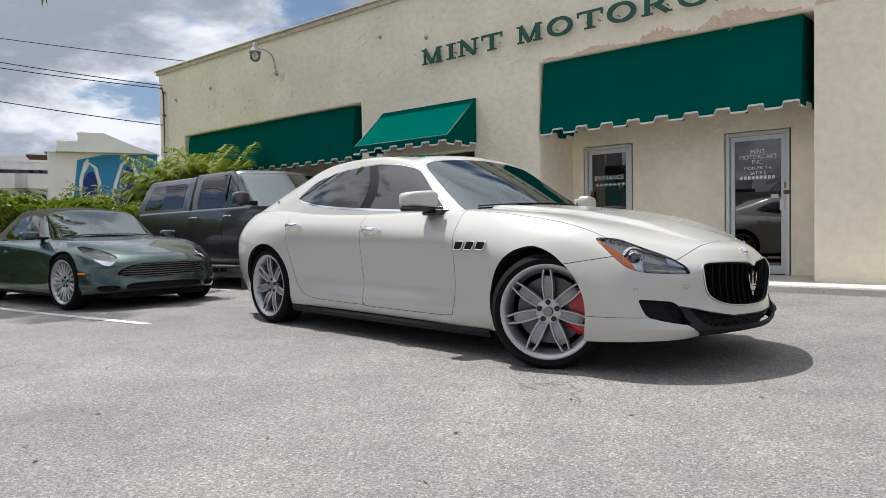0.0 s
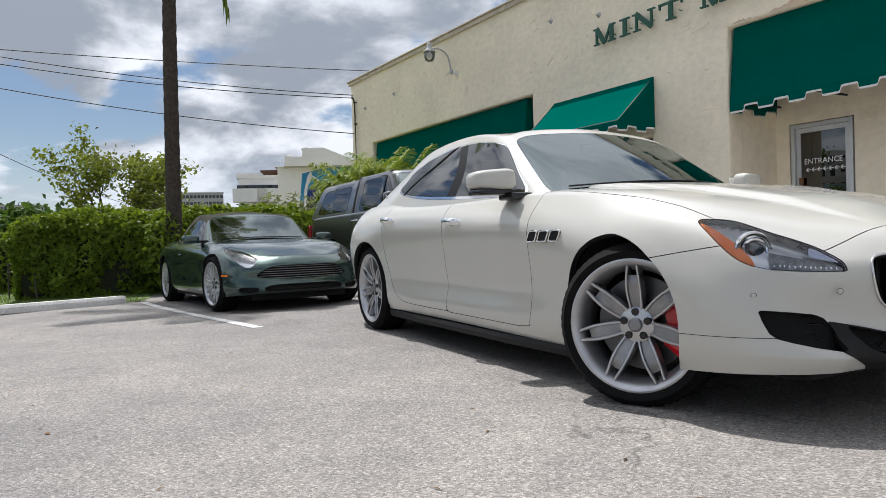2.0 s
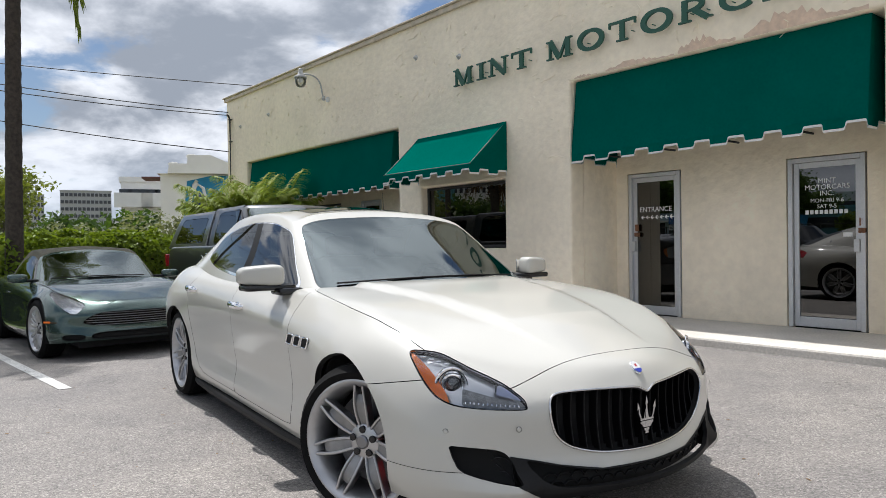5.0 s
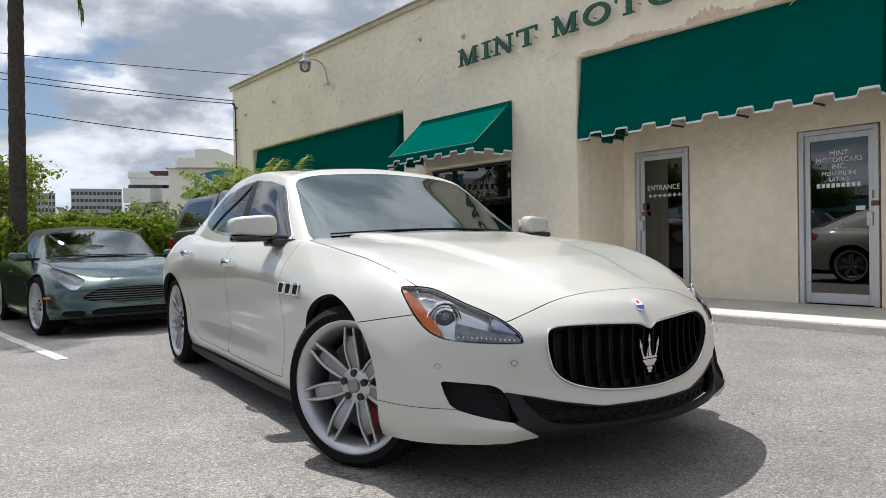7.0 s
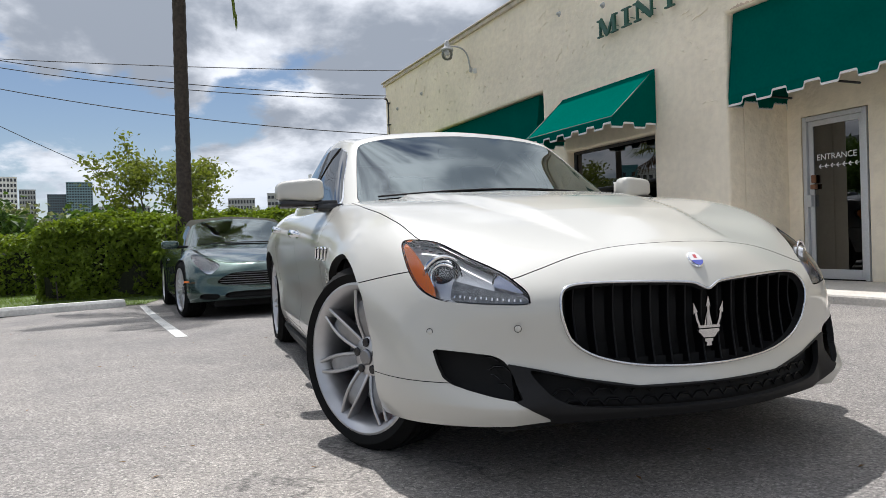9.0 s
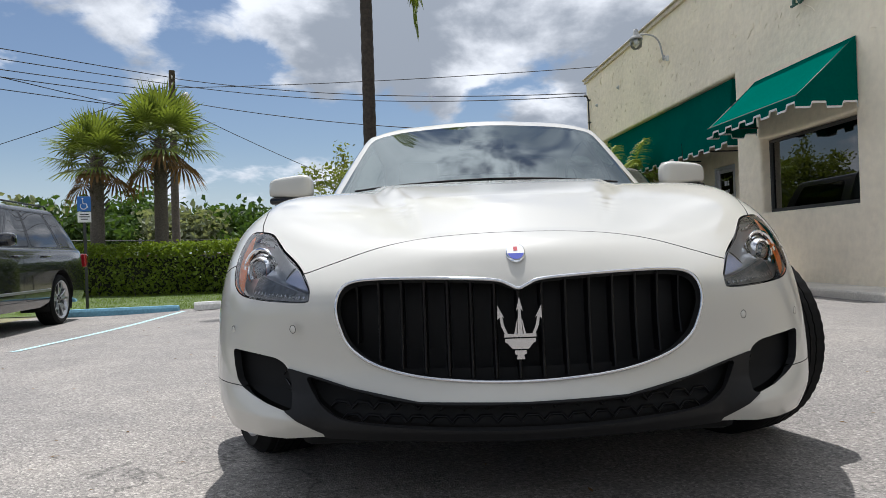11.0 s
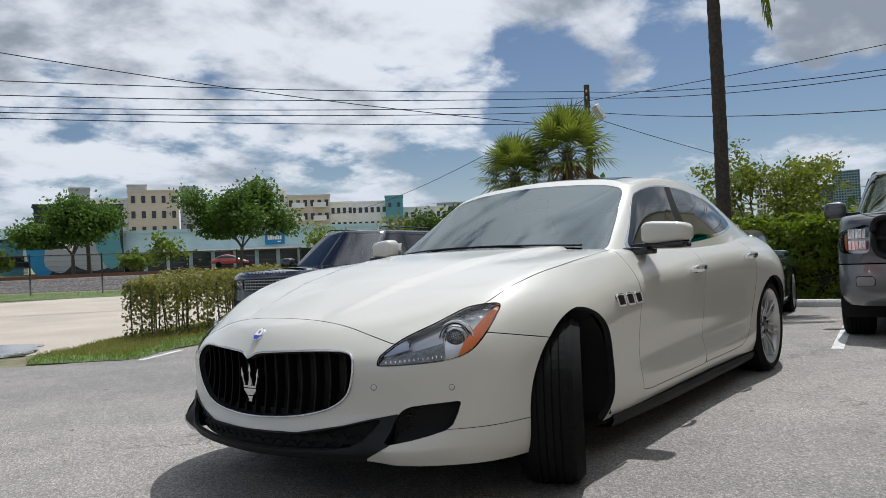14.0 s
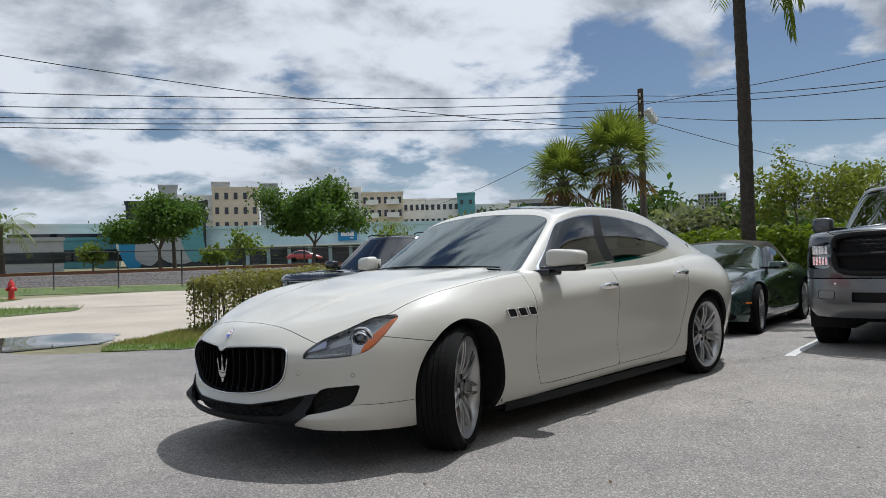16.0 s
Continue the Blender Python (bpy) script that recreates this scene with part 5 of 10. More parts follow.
def sedan():
    car = thing("sedan", Matrix(), "white four-door luxury sedan with black grille and turned front wheels", "car")
    X, Y, Z = 0, 1, 2
    body = loft(sedan_rails(), 20, 18, hood_shape)
    nose_x = lambda y: 0.866 - 0.42 * abs(y) ** 2.2

    # wheel arches
    for cx, cz, r in ((-0.018, 0.355, 0.370), (-3.165, 0.35, 0.372)):
        f = r - (0.03 if cx > -1 else 0.0) * np.clip((body[0][:, X] - cx) / 0.2, 0, 1) - np.hypot(body[0][:, X] - cx, body[0][:, Z] - cz)
        f = np.where(body[0][:, Y] > 0.5, f, -1.0)
        _, body = clip(body, f)

    def front(loop, xmin=0.35):
        return lambda a: np.where(a[:, X] > xmin, inside(a[:, [Y, Z]], loop), -1.0)

    def mirrored(half):
        """A closed outline from its half: points from the top middle to the bottom middle."""
        half = list(half)
        return half + [(-y, z) for y, z in reversed(half) if y > 1e-6]

    # lamps
    lamp_loop = smooth_loop([(.336, .762), (.287, .767), (.21, .757), (.137, .730), (.074, .704), (.001, .677), (-.055, .653), (-.098, .628), (-.134, .602), (-.146, .579), (-.136, .568),
                             (-.035, .570), (.062, .576), (.134, .585), (.198, .610), (.248, .652), (.303, .715)], 4)
    diag = lambda a: np.where((a[:, X] > 0.2) & (a[:, Y] > 0.3), inside(np.stack([(a[:, Y] - a[:, X]) * 0.7071, a[:, Z]], 1), lamp_loop), -1.0)
    lens, body = split(body, diag, 0.002)
    # grille mouth
    mouth = smooth_loop(mirrored([(0, .592), (.022, .601), (.05, .612), (.12, .618), (.25, .623), (.36, .623), (.420, .616), (.448, .594), (.457, .555), (.450, .510), (.424, .455), (.36, .411), (.25, .382), (.12, .370), (0, .367)]), 4)
    hole, body = clip(body, front(mouth, 0.55)(body[0]))
    # side intakes
    intake = np.array([(.782, .436), (.70, .428), (.64, .420), (.614, .408), (.600, .390), (.588, .36), (.580, .300), (.592, .293), (.66, .306), (.71, .320), (.748, .334), (.768, .352), (.780, .390), (.787, .428)])
    side_hole, body = clip(body, front(intake)(body[0]))
    # black lower mask: the mouth below the grille and the splitter
    mask = np.array(mirrored([(0, .320), (.25, .323), (.42, .353), (.505, .375), (.600, .395), (.602, .36), (.600, .292), (.566, .272), (.50, .238), (.47, .15), (0, .15)]))
    low, body = clip(body, front(mask, 0.3)(body[0]))
    lip_open = smooth_loop(mirrored([(0, .316), (.25, .319), (.42, .349), (.505, .369), (.543, .376), (.536, .355), (.505, .312), (.465, .286), (.40, .272), (.2, .262), (0, .260)]), 3)
    low_hole, low = clip(low, front(lip_open, 0.3)(low[0]))
    # bonnet
    half = [(.690, 0.0), (.690, .20), (.689, .38), (.684, .49), (.668, .575), (.610, .612), (.55, .648), (.49, .682), (.42, .722), (.345, .757), (.22, .778), (.08, .797), (-.2, .812), (-.55, .79), (-.78, .745), (-.80, .66), (-.69, .40), (-.63, 0.0)]
    hood_loop = smooth_loop(half + [(x, -y) for x, y in reversed(half) if y > 1e-6], 5)
    hood, body = split(body, lambda a: np.where(a[:, Z] > 0.6, inside(a[:, [X, Y]], hood_loop), -1.0), 0.0016)
    # front bumper skin
    bumper, body = split(body, lambda a: np.minimum(0.668 + 0.12 * np.maximum(a[:, X] - 0.45, 0) + np.where(a[:, X] > 0.45, 0.3, 0) * np.clip((a[:, X] - .45) / .05, 0, 1) - 0.17 * np.maximum(0.45 - a[:, X], 0) - a[:, Z], a[:, X] - 0.1), 0.0018)
    # the white lower corners, below a fine joint
    flick, bumper = split(bumper, lambda a: np.where(a[:, Y] > 0.45, 0.338 - 0.045 * np.clip((0.74 - a[:, Y]) / 0.16, 0, 1.6) - a[:, Z], -1.0), 0.0012)
    # doors
    front_door = [(-.715, .99), (-.708, .80), (-.712, .55), (-.725, .34), (-.745, .262), (-.85, .252), (-1.3, .254), (-1.71, .256), (-1.742, .262), (-1.748, .50), (-1.75, .80), (-1.757, .99)]
    rear_door = [(-1.757, .99), (-1.75, .80), (-1.748, .50), (-1.742, .262), (-2.0, .262), (-2.35, .266), (-2.50, .275), (-2.60, .31), (-2.68, .38), (-2.735, .50), (-2.775, .62), (-2.81, .75), (-2.83, .88), (-2.82, .99)]
    side = lambda loop: (lambda a: np.where((a[:, Y] > 0.6) & (a[:, Z] < 0.985), inside(a[:, [X, Z]], loop), -1.0))
    df, body = split(body, side(front_door))
    dr, body = split(body, side(rear_door))
    # tail lamps
    tail = [(-3.80, .80), (-3.74, .90), (-3.9, .95), (-4.4, .95), (-4.4, .80)]
    tl, body = split(body, lambda a: np.where(a[:, Y] > 0.25, inside(a[:, [X, Z]], tail), -1.0))
    # flap over the rear wheel
    panel("body_shell", body, PAINT_WHITE, car, rim=0.03)
    bump = panel("front_bumper", bumper, PAINT_WHITE, car, rim=0.022)
    pair("bumper_corner", flick, PAINT_WHITE, bump, 0.022)
    panel("bonnet", hood, PAINT_WHITE, car)
    splitter = panel("splitter", low, BLACK_MATT, car, rim=0.02, label="matt black front splitter", push=0.004)
    doors = {}
    for nm, sheet in (("front", df), ("rear", dr)):
        doors[nm] = [panel("door", sheet, PAINT_WHITE, car, s, 0.014) for s in ("left", "right")]
    pair("tail_lamp", tl, LAMP_RED, car)

    # added near-black sheets behind the openings, coloured as the shade inside them
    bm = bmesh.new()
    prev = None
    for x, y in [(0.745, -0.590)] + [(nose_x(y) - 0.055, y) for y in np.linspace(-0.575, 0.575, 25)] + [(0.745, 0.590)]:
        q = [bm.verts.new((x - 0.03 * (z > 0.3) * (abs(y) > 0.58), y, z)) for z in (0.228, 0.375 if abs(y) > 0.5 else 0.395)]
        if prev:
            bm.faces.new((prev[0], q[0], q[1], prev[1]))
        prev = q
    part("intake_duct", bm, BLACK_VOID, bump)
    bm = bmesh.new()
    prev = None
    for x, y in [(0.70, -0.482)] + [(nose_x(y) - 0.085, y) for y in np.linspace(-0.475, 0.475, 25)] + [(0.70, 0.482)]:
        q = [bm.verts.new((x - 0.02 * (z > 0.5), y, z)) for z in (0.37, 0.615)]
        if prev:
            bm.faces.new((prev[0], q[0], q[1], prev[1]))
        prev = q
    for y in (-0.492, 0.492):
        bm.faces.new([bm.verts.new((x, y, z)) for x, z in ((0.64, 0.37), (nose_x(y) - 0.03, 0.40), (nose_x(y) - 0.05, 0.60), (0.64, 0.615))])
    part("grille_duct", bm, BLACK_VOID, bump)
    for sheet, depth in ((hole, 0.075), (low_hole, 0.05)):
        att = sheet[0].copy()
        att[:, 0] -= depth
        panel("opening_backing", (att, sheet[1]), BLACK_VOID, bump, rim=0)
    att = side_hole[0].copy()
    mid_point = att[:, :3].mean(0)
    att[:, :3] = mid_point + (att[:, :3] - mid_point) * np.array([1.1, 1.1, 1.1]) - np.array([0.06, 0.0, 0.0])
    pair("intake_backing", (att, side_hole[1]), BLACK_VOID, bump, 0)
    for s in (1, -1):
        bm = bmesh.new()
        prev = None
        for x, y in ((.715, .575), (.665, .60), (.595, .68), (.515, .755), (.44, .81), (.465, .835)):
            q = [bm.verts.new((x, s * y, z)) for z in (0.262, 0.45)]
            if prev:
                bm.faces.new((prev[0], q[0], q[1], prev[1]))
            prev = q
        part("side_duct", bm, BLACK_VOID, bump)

    # grille: chrome surround, upright slats, emblem
    def on_nose(loop, push):
        """Lifts an outline in y, z onto the nose."""
        att = np.concatenate([hole[0], bumper[0], hood[0]])
        att = np.concatenate([att, att * np.array([1, -1, 1, 1, -1, 1, 1, 1])])
        att = att[att[:, 0] > 0.5]
        out = []
        for y, z in loop:
            d = np.hypot(att[:, 1] - y, att[:, 2] - z)
            k = np.argsort(d)[:4]
            w = 1 / (d[k] + 1e-4)
            out.append((float((att[k, 0] * w).sum() / w.sum()) + push, y, z))
        return out

    grille = new("grille")
    grille.parent = car
    bm = bmesh.new()
    ring = on_nose(mouth, 0.003)
    tube(bm, ring + [ring[0]], 0.0048, 8, cap=False)
    part("grille_surround", bm, EMBLEM, grille, "thin chrome surround")
    for k in range(15):
        y = -0.406 + 0.058 * k
        top = float(np.interp(abs(y), [0, .09, .22, .36, .425, .448], [.592, .612, .619, .615, .60, .57]))
        bot = float(np.interp(abs(y), [0, .12, .25, .37, .43], [.371, .375, .388, .422, .485]))
        bm = bmesh.new()
        x0 = nose_x(y) - 0.03
        prev = None
        for i in range(9):
            f = i / 8
            z = bot + (top - bot) * f
            x = x0 - 0.010 * math.sin(math.pi * f) - 0.012 * f
            q = [bm.verts.new(c) for c in ((x - 0.035, y - 0.007, z), (x, y - 0.0028, z), (x + 0.002, y, z), (x, y + 0.0028, z), (x - 0.035, y + 0.007, z))]
            if prev:
                for a in range(4):
                    bm.faces.new((prev[a], prev[a + 1], q[a + 1], q[a]))
            prev = q
        soft(part("slat", bm, GRILLE_BLACK, grille))
    # three-pronged emblem
    bm = bmesh.new()
    prism(bm, [(-.011, .412), (.011, .412), (.009, .424), (.016, .426), (.016, .436), (-.016, .436), (-.016, .426), (-.009, .424)], 0.008)
    prism(bm, [(-.022, .440), (.022, .440), (.036, .456), (.042, .458), (.042, .468), (-.042, .468), (-.042, .458), (-.036, .456)], 0.009)
    prism(bm, [(-.044, .472), (.044, .472), (.044, .481), (-.044, .481)], 0.010)
    prism(bm, [(-.007, .481), (.007, .481), (.0035, .548), (.0095, .541), (0, .580), (-.0095, .541), (-.0035, .548)], 0.008)
    for s in (-1, 1):
        pts = [(.034, .481), (.044, .505), (.048, .528), (.042, .523), (.060, .558), (.061, .519), (.055, .525), (.052, .503), (.042, .481)]
        prism(bm, [(s * a, b) for a, b in (pts if s > 0 else reversed(pts))], 0.008)
        prism(bm, [(s * .010, .481), (s * .016, .481), (s * .007, .52), (s * .0055, .52)], 0.006)
    bmesh.ops.recalc_face_normals(bm, faces=bm.faces)
    bmesh.ops.scale(bm, vec=(0.88, 1, 0.90), verts=bm.verts, space=Matrix.Translation((0, 0, -0.49)))
    bm.transform(Matrix(((0, -1, 0, 0.845), (1, 0, 0, 0), (0, 0, 1, 0.0), (0, 0, 0, 1))))
    part("emblem", bm, EMBLEM, grille, "chrome three-pronged emblem")

    # oval badge on the nose
    badge = new("nose_badge")
    badge.parent = car
    badge.matrix_local = Matrix.Translation((0.797, 0, 0.677)) @ pose(0, 0, 0, 0, 46, 0) @ Matrix.Scale(0.84, 4)
    bm = bmesh.new()
    lathe(bm, [(0.0, 0.006), (0.030, 0.0055), (0.0335, 0.003), (0.034, -0.002)], 28, "Z")
    bmesh.ops.scale(bm, vec=(1.15, 0.86, 1), verts=bm.verts)
    soft(part("badge_rim", bm, CHROME, badge))
    bm = bmesh.new()
    pts = [(0.029 * 1.15 * math.cos(a), 0.029 * 0.86 * math.sin(a)) for a in np.linspace(0, 2 * math.pi, 24, endpoint=False)]
    bm.faces.new([bm.verts.new((a, b, 0.0075)) for a, b in pts])
    part("badge_field", bm, LETTER_WHITE, badge)
    bm = bmesh.new()
    half = [(0.029 * 1.15 * math.cos(a), 0.029 * 0.86 * math.sin(a)) for a in np.linspace(-math.pi / 2.4, math.pi / 2.4, 14)]
    bm.faces.new([bm.verts.new((a, b, 0.0085)) for a, b in half])
    part("badge_band", bm, BADGE_BLUE, badge, "blue lower band")
    bm = bmesh.new()
    box(bm, (-0.018, -0.006, 0.0078), (-0.002, 0.006, 0.0088))
    part("badge_mark", bm, BADGE_RED, badge)

    # intake meshes
    bm = bmesh.new()
    honeycomb(bm, -0.48, 0.48, 0.268, 0.345, lambda y: nose_x(y) - 0.02)
    part("lower_mesh", bm, GRILLE_BLACK, splitter)
    for s in (1, -1):
        bm = bmesh.new()
        honeycomb(bm, 0.585, 0.785, 0.290, 0.430, lambda y: 0.815 - 1.15 * max(0, y - 0.5) - 0.022, 0.026, 0.0026)
        if s < 0:
            mirror_y(bm)
        part("intake_mesh", bm, BLACK_GLOSS, bump)

    # parking sensors: small rings on the bumper
    for y, z, x in ((.79, .487, .563), (.578, .50, .742)):
        for s in (1, -1):
            bm = bmesh.new()
            lathe(bm, [(0.0, 0.0014), (0.0085, 0.0014), (0.009, 0.0006)], 16, "X")
            lathe(bm, [(0.0095, 0.0005), (0.0112, 0.0005)], 16, "X")
            a = math.degrees(math.atan2(y * 0.62, x * 0.8)) * s
            ob = part("parking_sensor", bm, [PAINT_WHITE, BLACK_MATT], bump)
            for f in ob.data.polygons:
                f.material_index = 1 if f.center.xy.length < 0 or Vector((f.center.y, f.center.z)).length > 0.0093 else 0
            ob.matrix_local = Matrix.Translation((x + 0.004, s * y, z)) @ pose(0, 0, 0, 0, 0, a)

    # headlamps
    inner_att = lens[0].copy()
    inner_att[:, :3] -= 0.028 * lens[0][:, 3:6]
    for s, side_name in ((1, "left"), (-1, "right")):
        lamp = new("headlamp")
        lamp.parent = car
        panel("lens", lens, LENS, lamp, side_name, 0.004, "clear lens")
        panel("lamp_bowl", (inner_att, lens[1]), mat_lamp_bowl(), lamp, side_name, 0.0)
        dd = (lens[0][:, 1] - lens[0][:, 0]) * 0.7071
        dz = np.stack([dd, lens[0][:, 2]], 1)
        rim_in = inside(dz, lamp_loop)
        amber = smooth_loop([(.340, .766), (.308, .713), (.252, .650), (.200, .606), (.162, .584), (.148, .589), (.164, .628), (.202, .673), (.250, .716), (.300, .750)], 3)
        at = clip((inner_att, lens[1]), inside(dz, amber))[0]
        panel("side_marker", at, AMBER, lamp, side_name, 0.0, "amber side marker", 0.016)
        bez = clip((inner_att, lens[1]), 0.0035 - rim_in)[0]
        panel("lamp_bezel", bez, BLACK_GLOSS, lamp, side_name, 0.0, "dark inner bezel", 0.020)
        brow = clip((inner_att, lens[1]), np.minimum(dz[:, 1] - 0.722 - 0.36 * (dd - 0.13), np.minimum(rim_in - 0.004, dd - 0.07)))[0]
        panel("lamp_brow", brow, LAMP_HOUSING, lamp, side_name, 0.0, "dark upper housing", 0.010)
        low_edge = lens[0][:, 2] - 0.597 - 0.24 * (dd + 0.14)
        wedge = clip((inner_att, lens[1]), np.minimum(np.minimum(-0.030 - dd, rim_in - 0.005), low_edge))[0]
        panel("reflector", wedge, LAMP_LILAC, lamp, side_name, 0.0, "pale lilac reflector panel", 0.021)
        strip = clip((inner_att, lens[1]), np.minimum(np.minimum(dd + 0.030, -0.018 - dd), np.minimum(rim_in - 0.004, low_edge)))[0]
        panel("lamp_divider", strip, LAMP_HOUSING, lamp, side_name, 0.0, "dark divider", 0.022)
        tray = clip((inner_att, lens[1]), np.minimum(np.minimum(0.10 - dd, rim_in - 0.004), -0.006 - low_edge))[0]
        panel("lamp_tray", tray, LAMP_TRAY, lamp, side_name, 0.0, "grey lower tray", 0.012)

        def in_lamp(u, z, sink):
            """A place inside the lamp under the lens, with the lens's outward direction."""
            d = np.hypot(dd - u, lens[0][:, 2] - z)
            near = np.argsort(d)[:6]
            w = 1 / (d[near] + 0.002)
            q = (lens[0][near] * (w / w.sum())[:, None]).sum(0)
            return Vector(q[:3] - sink * q[3:6]) * Vector((1, s, 1)), Vector(q[3:6]).normalized() * Vector((1, s, 1))

        at_p, _ = in_lamp(0.142, 0.663, 0.024)
        m = Matrix.Translation(at_p) @ pose(0, 0, 0, 0, -6, s * 34) @ Matrix.Scale(1.15, 4)
        bm = bmesh.new()
        lathe(bm, [(0.0, 0.014), (0.014, 0.0115), (0.024, 0.005), (0.030, -0.004)], 28, "X")
        bm.transform(m)
        soft(part("projector", bm, PROJECTOR_GLASS, lamp))
        bm = bmesh.new()
        lathe(bm, [(0.029, 0.001), (0.032, 0.006), (0.036, 0.007), (0.040, 0.002), (0.046, -0.010), (0.047, -0.02)], 32, "X")
        bm.transform(m)
        soft(part("projector_ring", bm, CHROME, lamp))
        bm = bmesh.new()
        ring = [(-0.006, 0.050 * math.cos(a), 0.050 * math.sin(a)) for a in np.linspace(0, 2 * math.pi, 32)]
        tube(bm, ring, 0.0022, 6, cap=False)
        bm.transform(m)
        part("projector_ring", bm, BLACK_GLOSS, lamp)
        bm = bmesh.new()
        arc = [(-0.004, s * 0.057 * math.cos(a), 0.057 * math.sin(a)) for a in np.linspace(-0.9, 2.3, 26)]
        tube(bm, arc, [0.001 + 0.006 * math.sin(math.pi * k / 25) for k in range(26)], 8, cap=False)
        bm.transform(m)
        soft(part("reflector_crescent", bm, CHROME, lamp, "chrome crescent"))
        for k in range(13):
            f = k / 12
            q, nr = in_lamp(0.085 - 0.205 * f, 0.596 - 0.013 * f, 0.015)
            bm = bmesh.new()
            box(bm, (-0.003, -0.0030, -0.0045), (0.003, 0.0030, 0.0045), 0.001)
            bm.transform(Matrix.Translation(q) @ nr.to_track_quat("X", "Z").to_matrix().to_4x4())
            part("daylight_lamp", bm, LAMP_SILVER, lamp)
        for k in range(4):
            f = k / 3
            q, nr = in_lamp(0.280 - 0.10 * f, 0.752 - 0.022 * f, 0.016)
            bm = bmesh.new()
            box(bm, (-0.004, -0.012, -0.004), (0.004, 0.012, 0.004), 0.001)
            bm.transform(Matrix.Translation(q) @ nr.to_track_quat("X", "Z").to_matrix().to_4x4())
            part("reflector_fin", bm, LAMP_SILVER, lamp)

    # roof and glass
    top = loft(sedan_roof_rails(), 16, 14)
    S, V = 6, 7

    def field_box(a, s0, s1, v0, v1, r=0.12):
        """Rounded rectangle in the shell's own coordinates."""
        q = np.stack([np.abs(a[:, S] - (s0 + s1) / 2) - (s1 - s0) / 2 + r, np.abs(a[:, V] - (v0 + v1) / 2) - (v1 - v0) / 2 + r], 1)
        return r - np.hypot(np.maximum(q[:, 0], 0), np.maximum(q[:, 1], 0)) - np.minimum(np.max(q, 1), 0)

    screen, top = split(top, lambda a: 0.3 * field_box(a, -2.62, 2.62, 0.02, 1.93, 0.25), 0.002)
    back, top = split(top, lambda a: 0.3 * field_box(a, 8.75, 13.3, 0.1, 1.9, 0.3), 0.002)
    dlo = smooth_loop([(3.07, .16), (3.07, .8), (3.09, 1.45), (3.20, 1.75), (3.6, 1.83), (4.4, 1.84), (5.2, 1.79), (5.75, 1.70), (6.25, 1.57), (6.65, 1.40), (6.9, 1.12), (7.05, .85), (7.04, .68), (6.85, .53), (6.4, .36), (5.8, .26), (5, .20), (4, .16)], 3)
    glass, top = split(top, lambda a: 0.3 * inside(a[:, [S, V]], dlo), 0.001)
    wide = 0.036 + 0.04 * np.clip((0.75 - glass[0][:, V]) / 0.4, 0, 1)
    chrome_band, glass = clip(glass, wide - inside(glass[0][:, [S, V]], dlo))
    pillar, glass = clip(glass, 0.12 - np.abs(glass[0][:, S] - 5.03 + 0.22 * (glass[0][:, V] - 0.9)))
    frontg, rearg = clip(glass, 5.0 - 0.22 * (glass[0][:, V] - 0.9) - glass[0][:, S])
    quarter, rearg = clip(rearg, rearg[0][:, S] - 6.45 + 0.35 * (rearg[0][:, V] - 0.9))
    panel("roof", top, PAINT_WHITE, car, rim=0.012)
    panel("windscreen", screen, SCREEN_GLASS, car, rim=0.004)
    panel("rear_window", back, CAR_GLASS, car, rim=0.004)
    edge, _ = clip(screen, np.maximum(np.abs(screen[0][:, S]) - 2.52, np.maximum(screen[0][:, V] - 1.87, 0.08 - screen[0][:, V])))
    panel("windscreen_border", edge, BLACK_GLOSS, car, rim=0, push=-0.003)
    pair("window_trim", chrome_band, CHROME, car, 0.004)
    pair("door_pillar", pillar, BLACK_MATT, car, 0.004)
    pair("front_window", frontg, CAR_GLASS, car, 0.003)
    pair("rear_side_window", rearg, CAR_GLASS, car, 0.003)
    pair("quarter_window", quarter, CAR_GLASS, car, 0.003)
    sun_loop = smooth_loop([(-1.62, .0), (-1.64, .34), (-1.72, .40), (-2.1, .38), (-2.16, .3), (-2.17, 0), (-2.16, -.3), (-2.1, -.38), (-1.72, -.40), (-1.64, -.34)], 4)
    sr, _ = clip(top, inside(top[0][:, [0, 1]], sun_loop))
    panel("sunroof", sr, DARK_GLASS, car, rim=0.002, push=0.004)

    # fender vents: three framed slots each side
    for s in (1, -1):
        for k in range(3):
            x, z = -0.643 + 0.098 * k, 0.723
            vent = new("fender_vent")
            vent.parent = car
            y = 0.943
            out = [(-.048, -.020), (-.028, .016), (-.018, .025), (.038, .026), (.046, .022), (.048, .015), (.028, -.016), (.018, -.025), (-.038, -.026), (-.046, -.024)]
            bm = bmesh.new()
            pts = [(x + a, s * (y + 0.004), z + b) for a, b in smooth_loop(out, 3)]
            tube(bm, pts + [pts[0]], 0.0050, 6, cap=False)
            part("vent_frame", bm, CHROME, vent)
            bm = bmesh.new()
            prism(bm, [(x + a, z + b) for a, b in out], 0.008)
            bm.transform(Matrix.Translation((0, s * y + (0.006 if s < 0 else 0.004), 0)))
            part("vent_slot", bm, BLACK_VOID, vent)

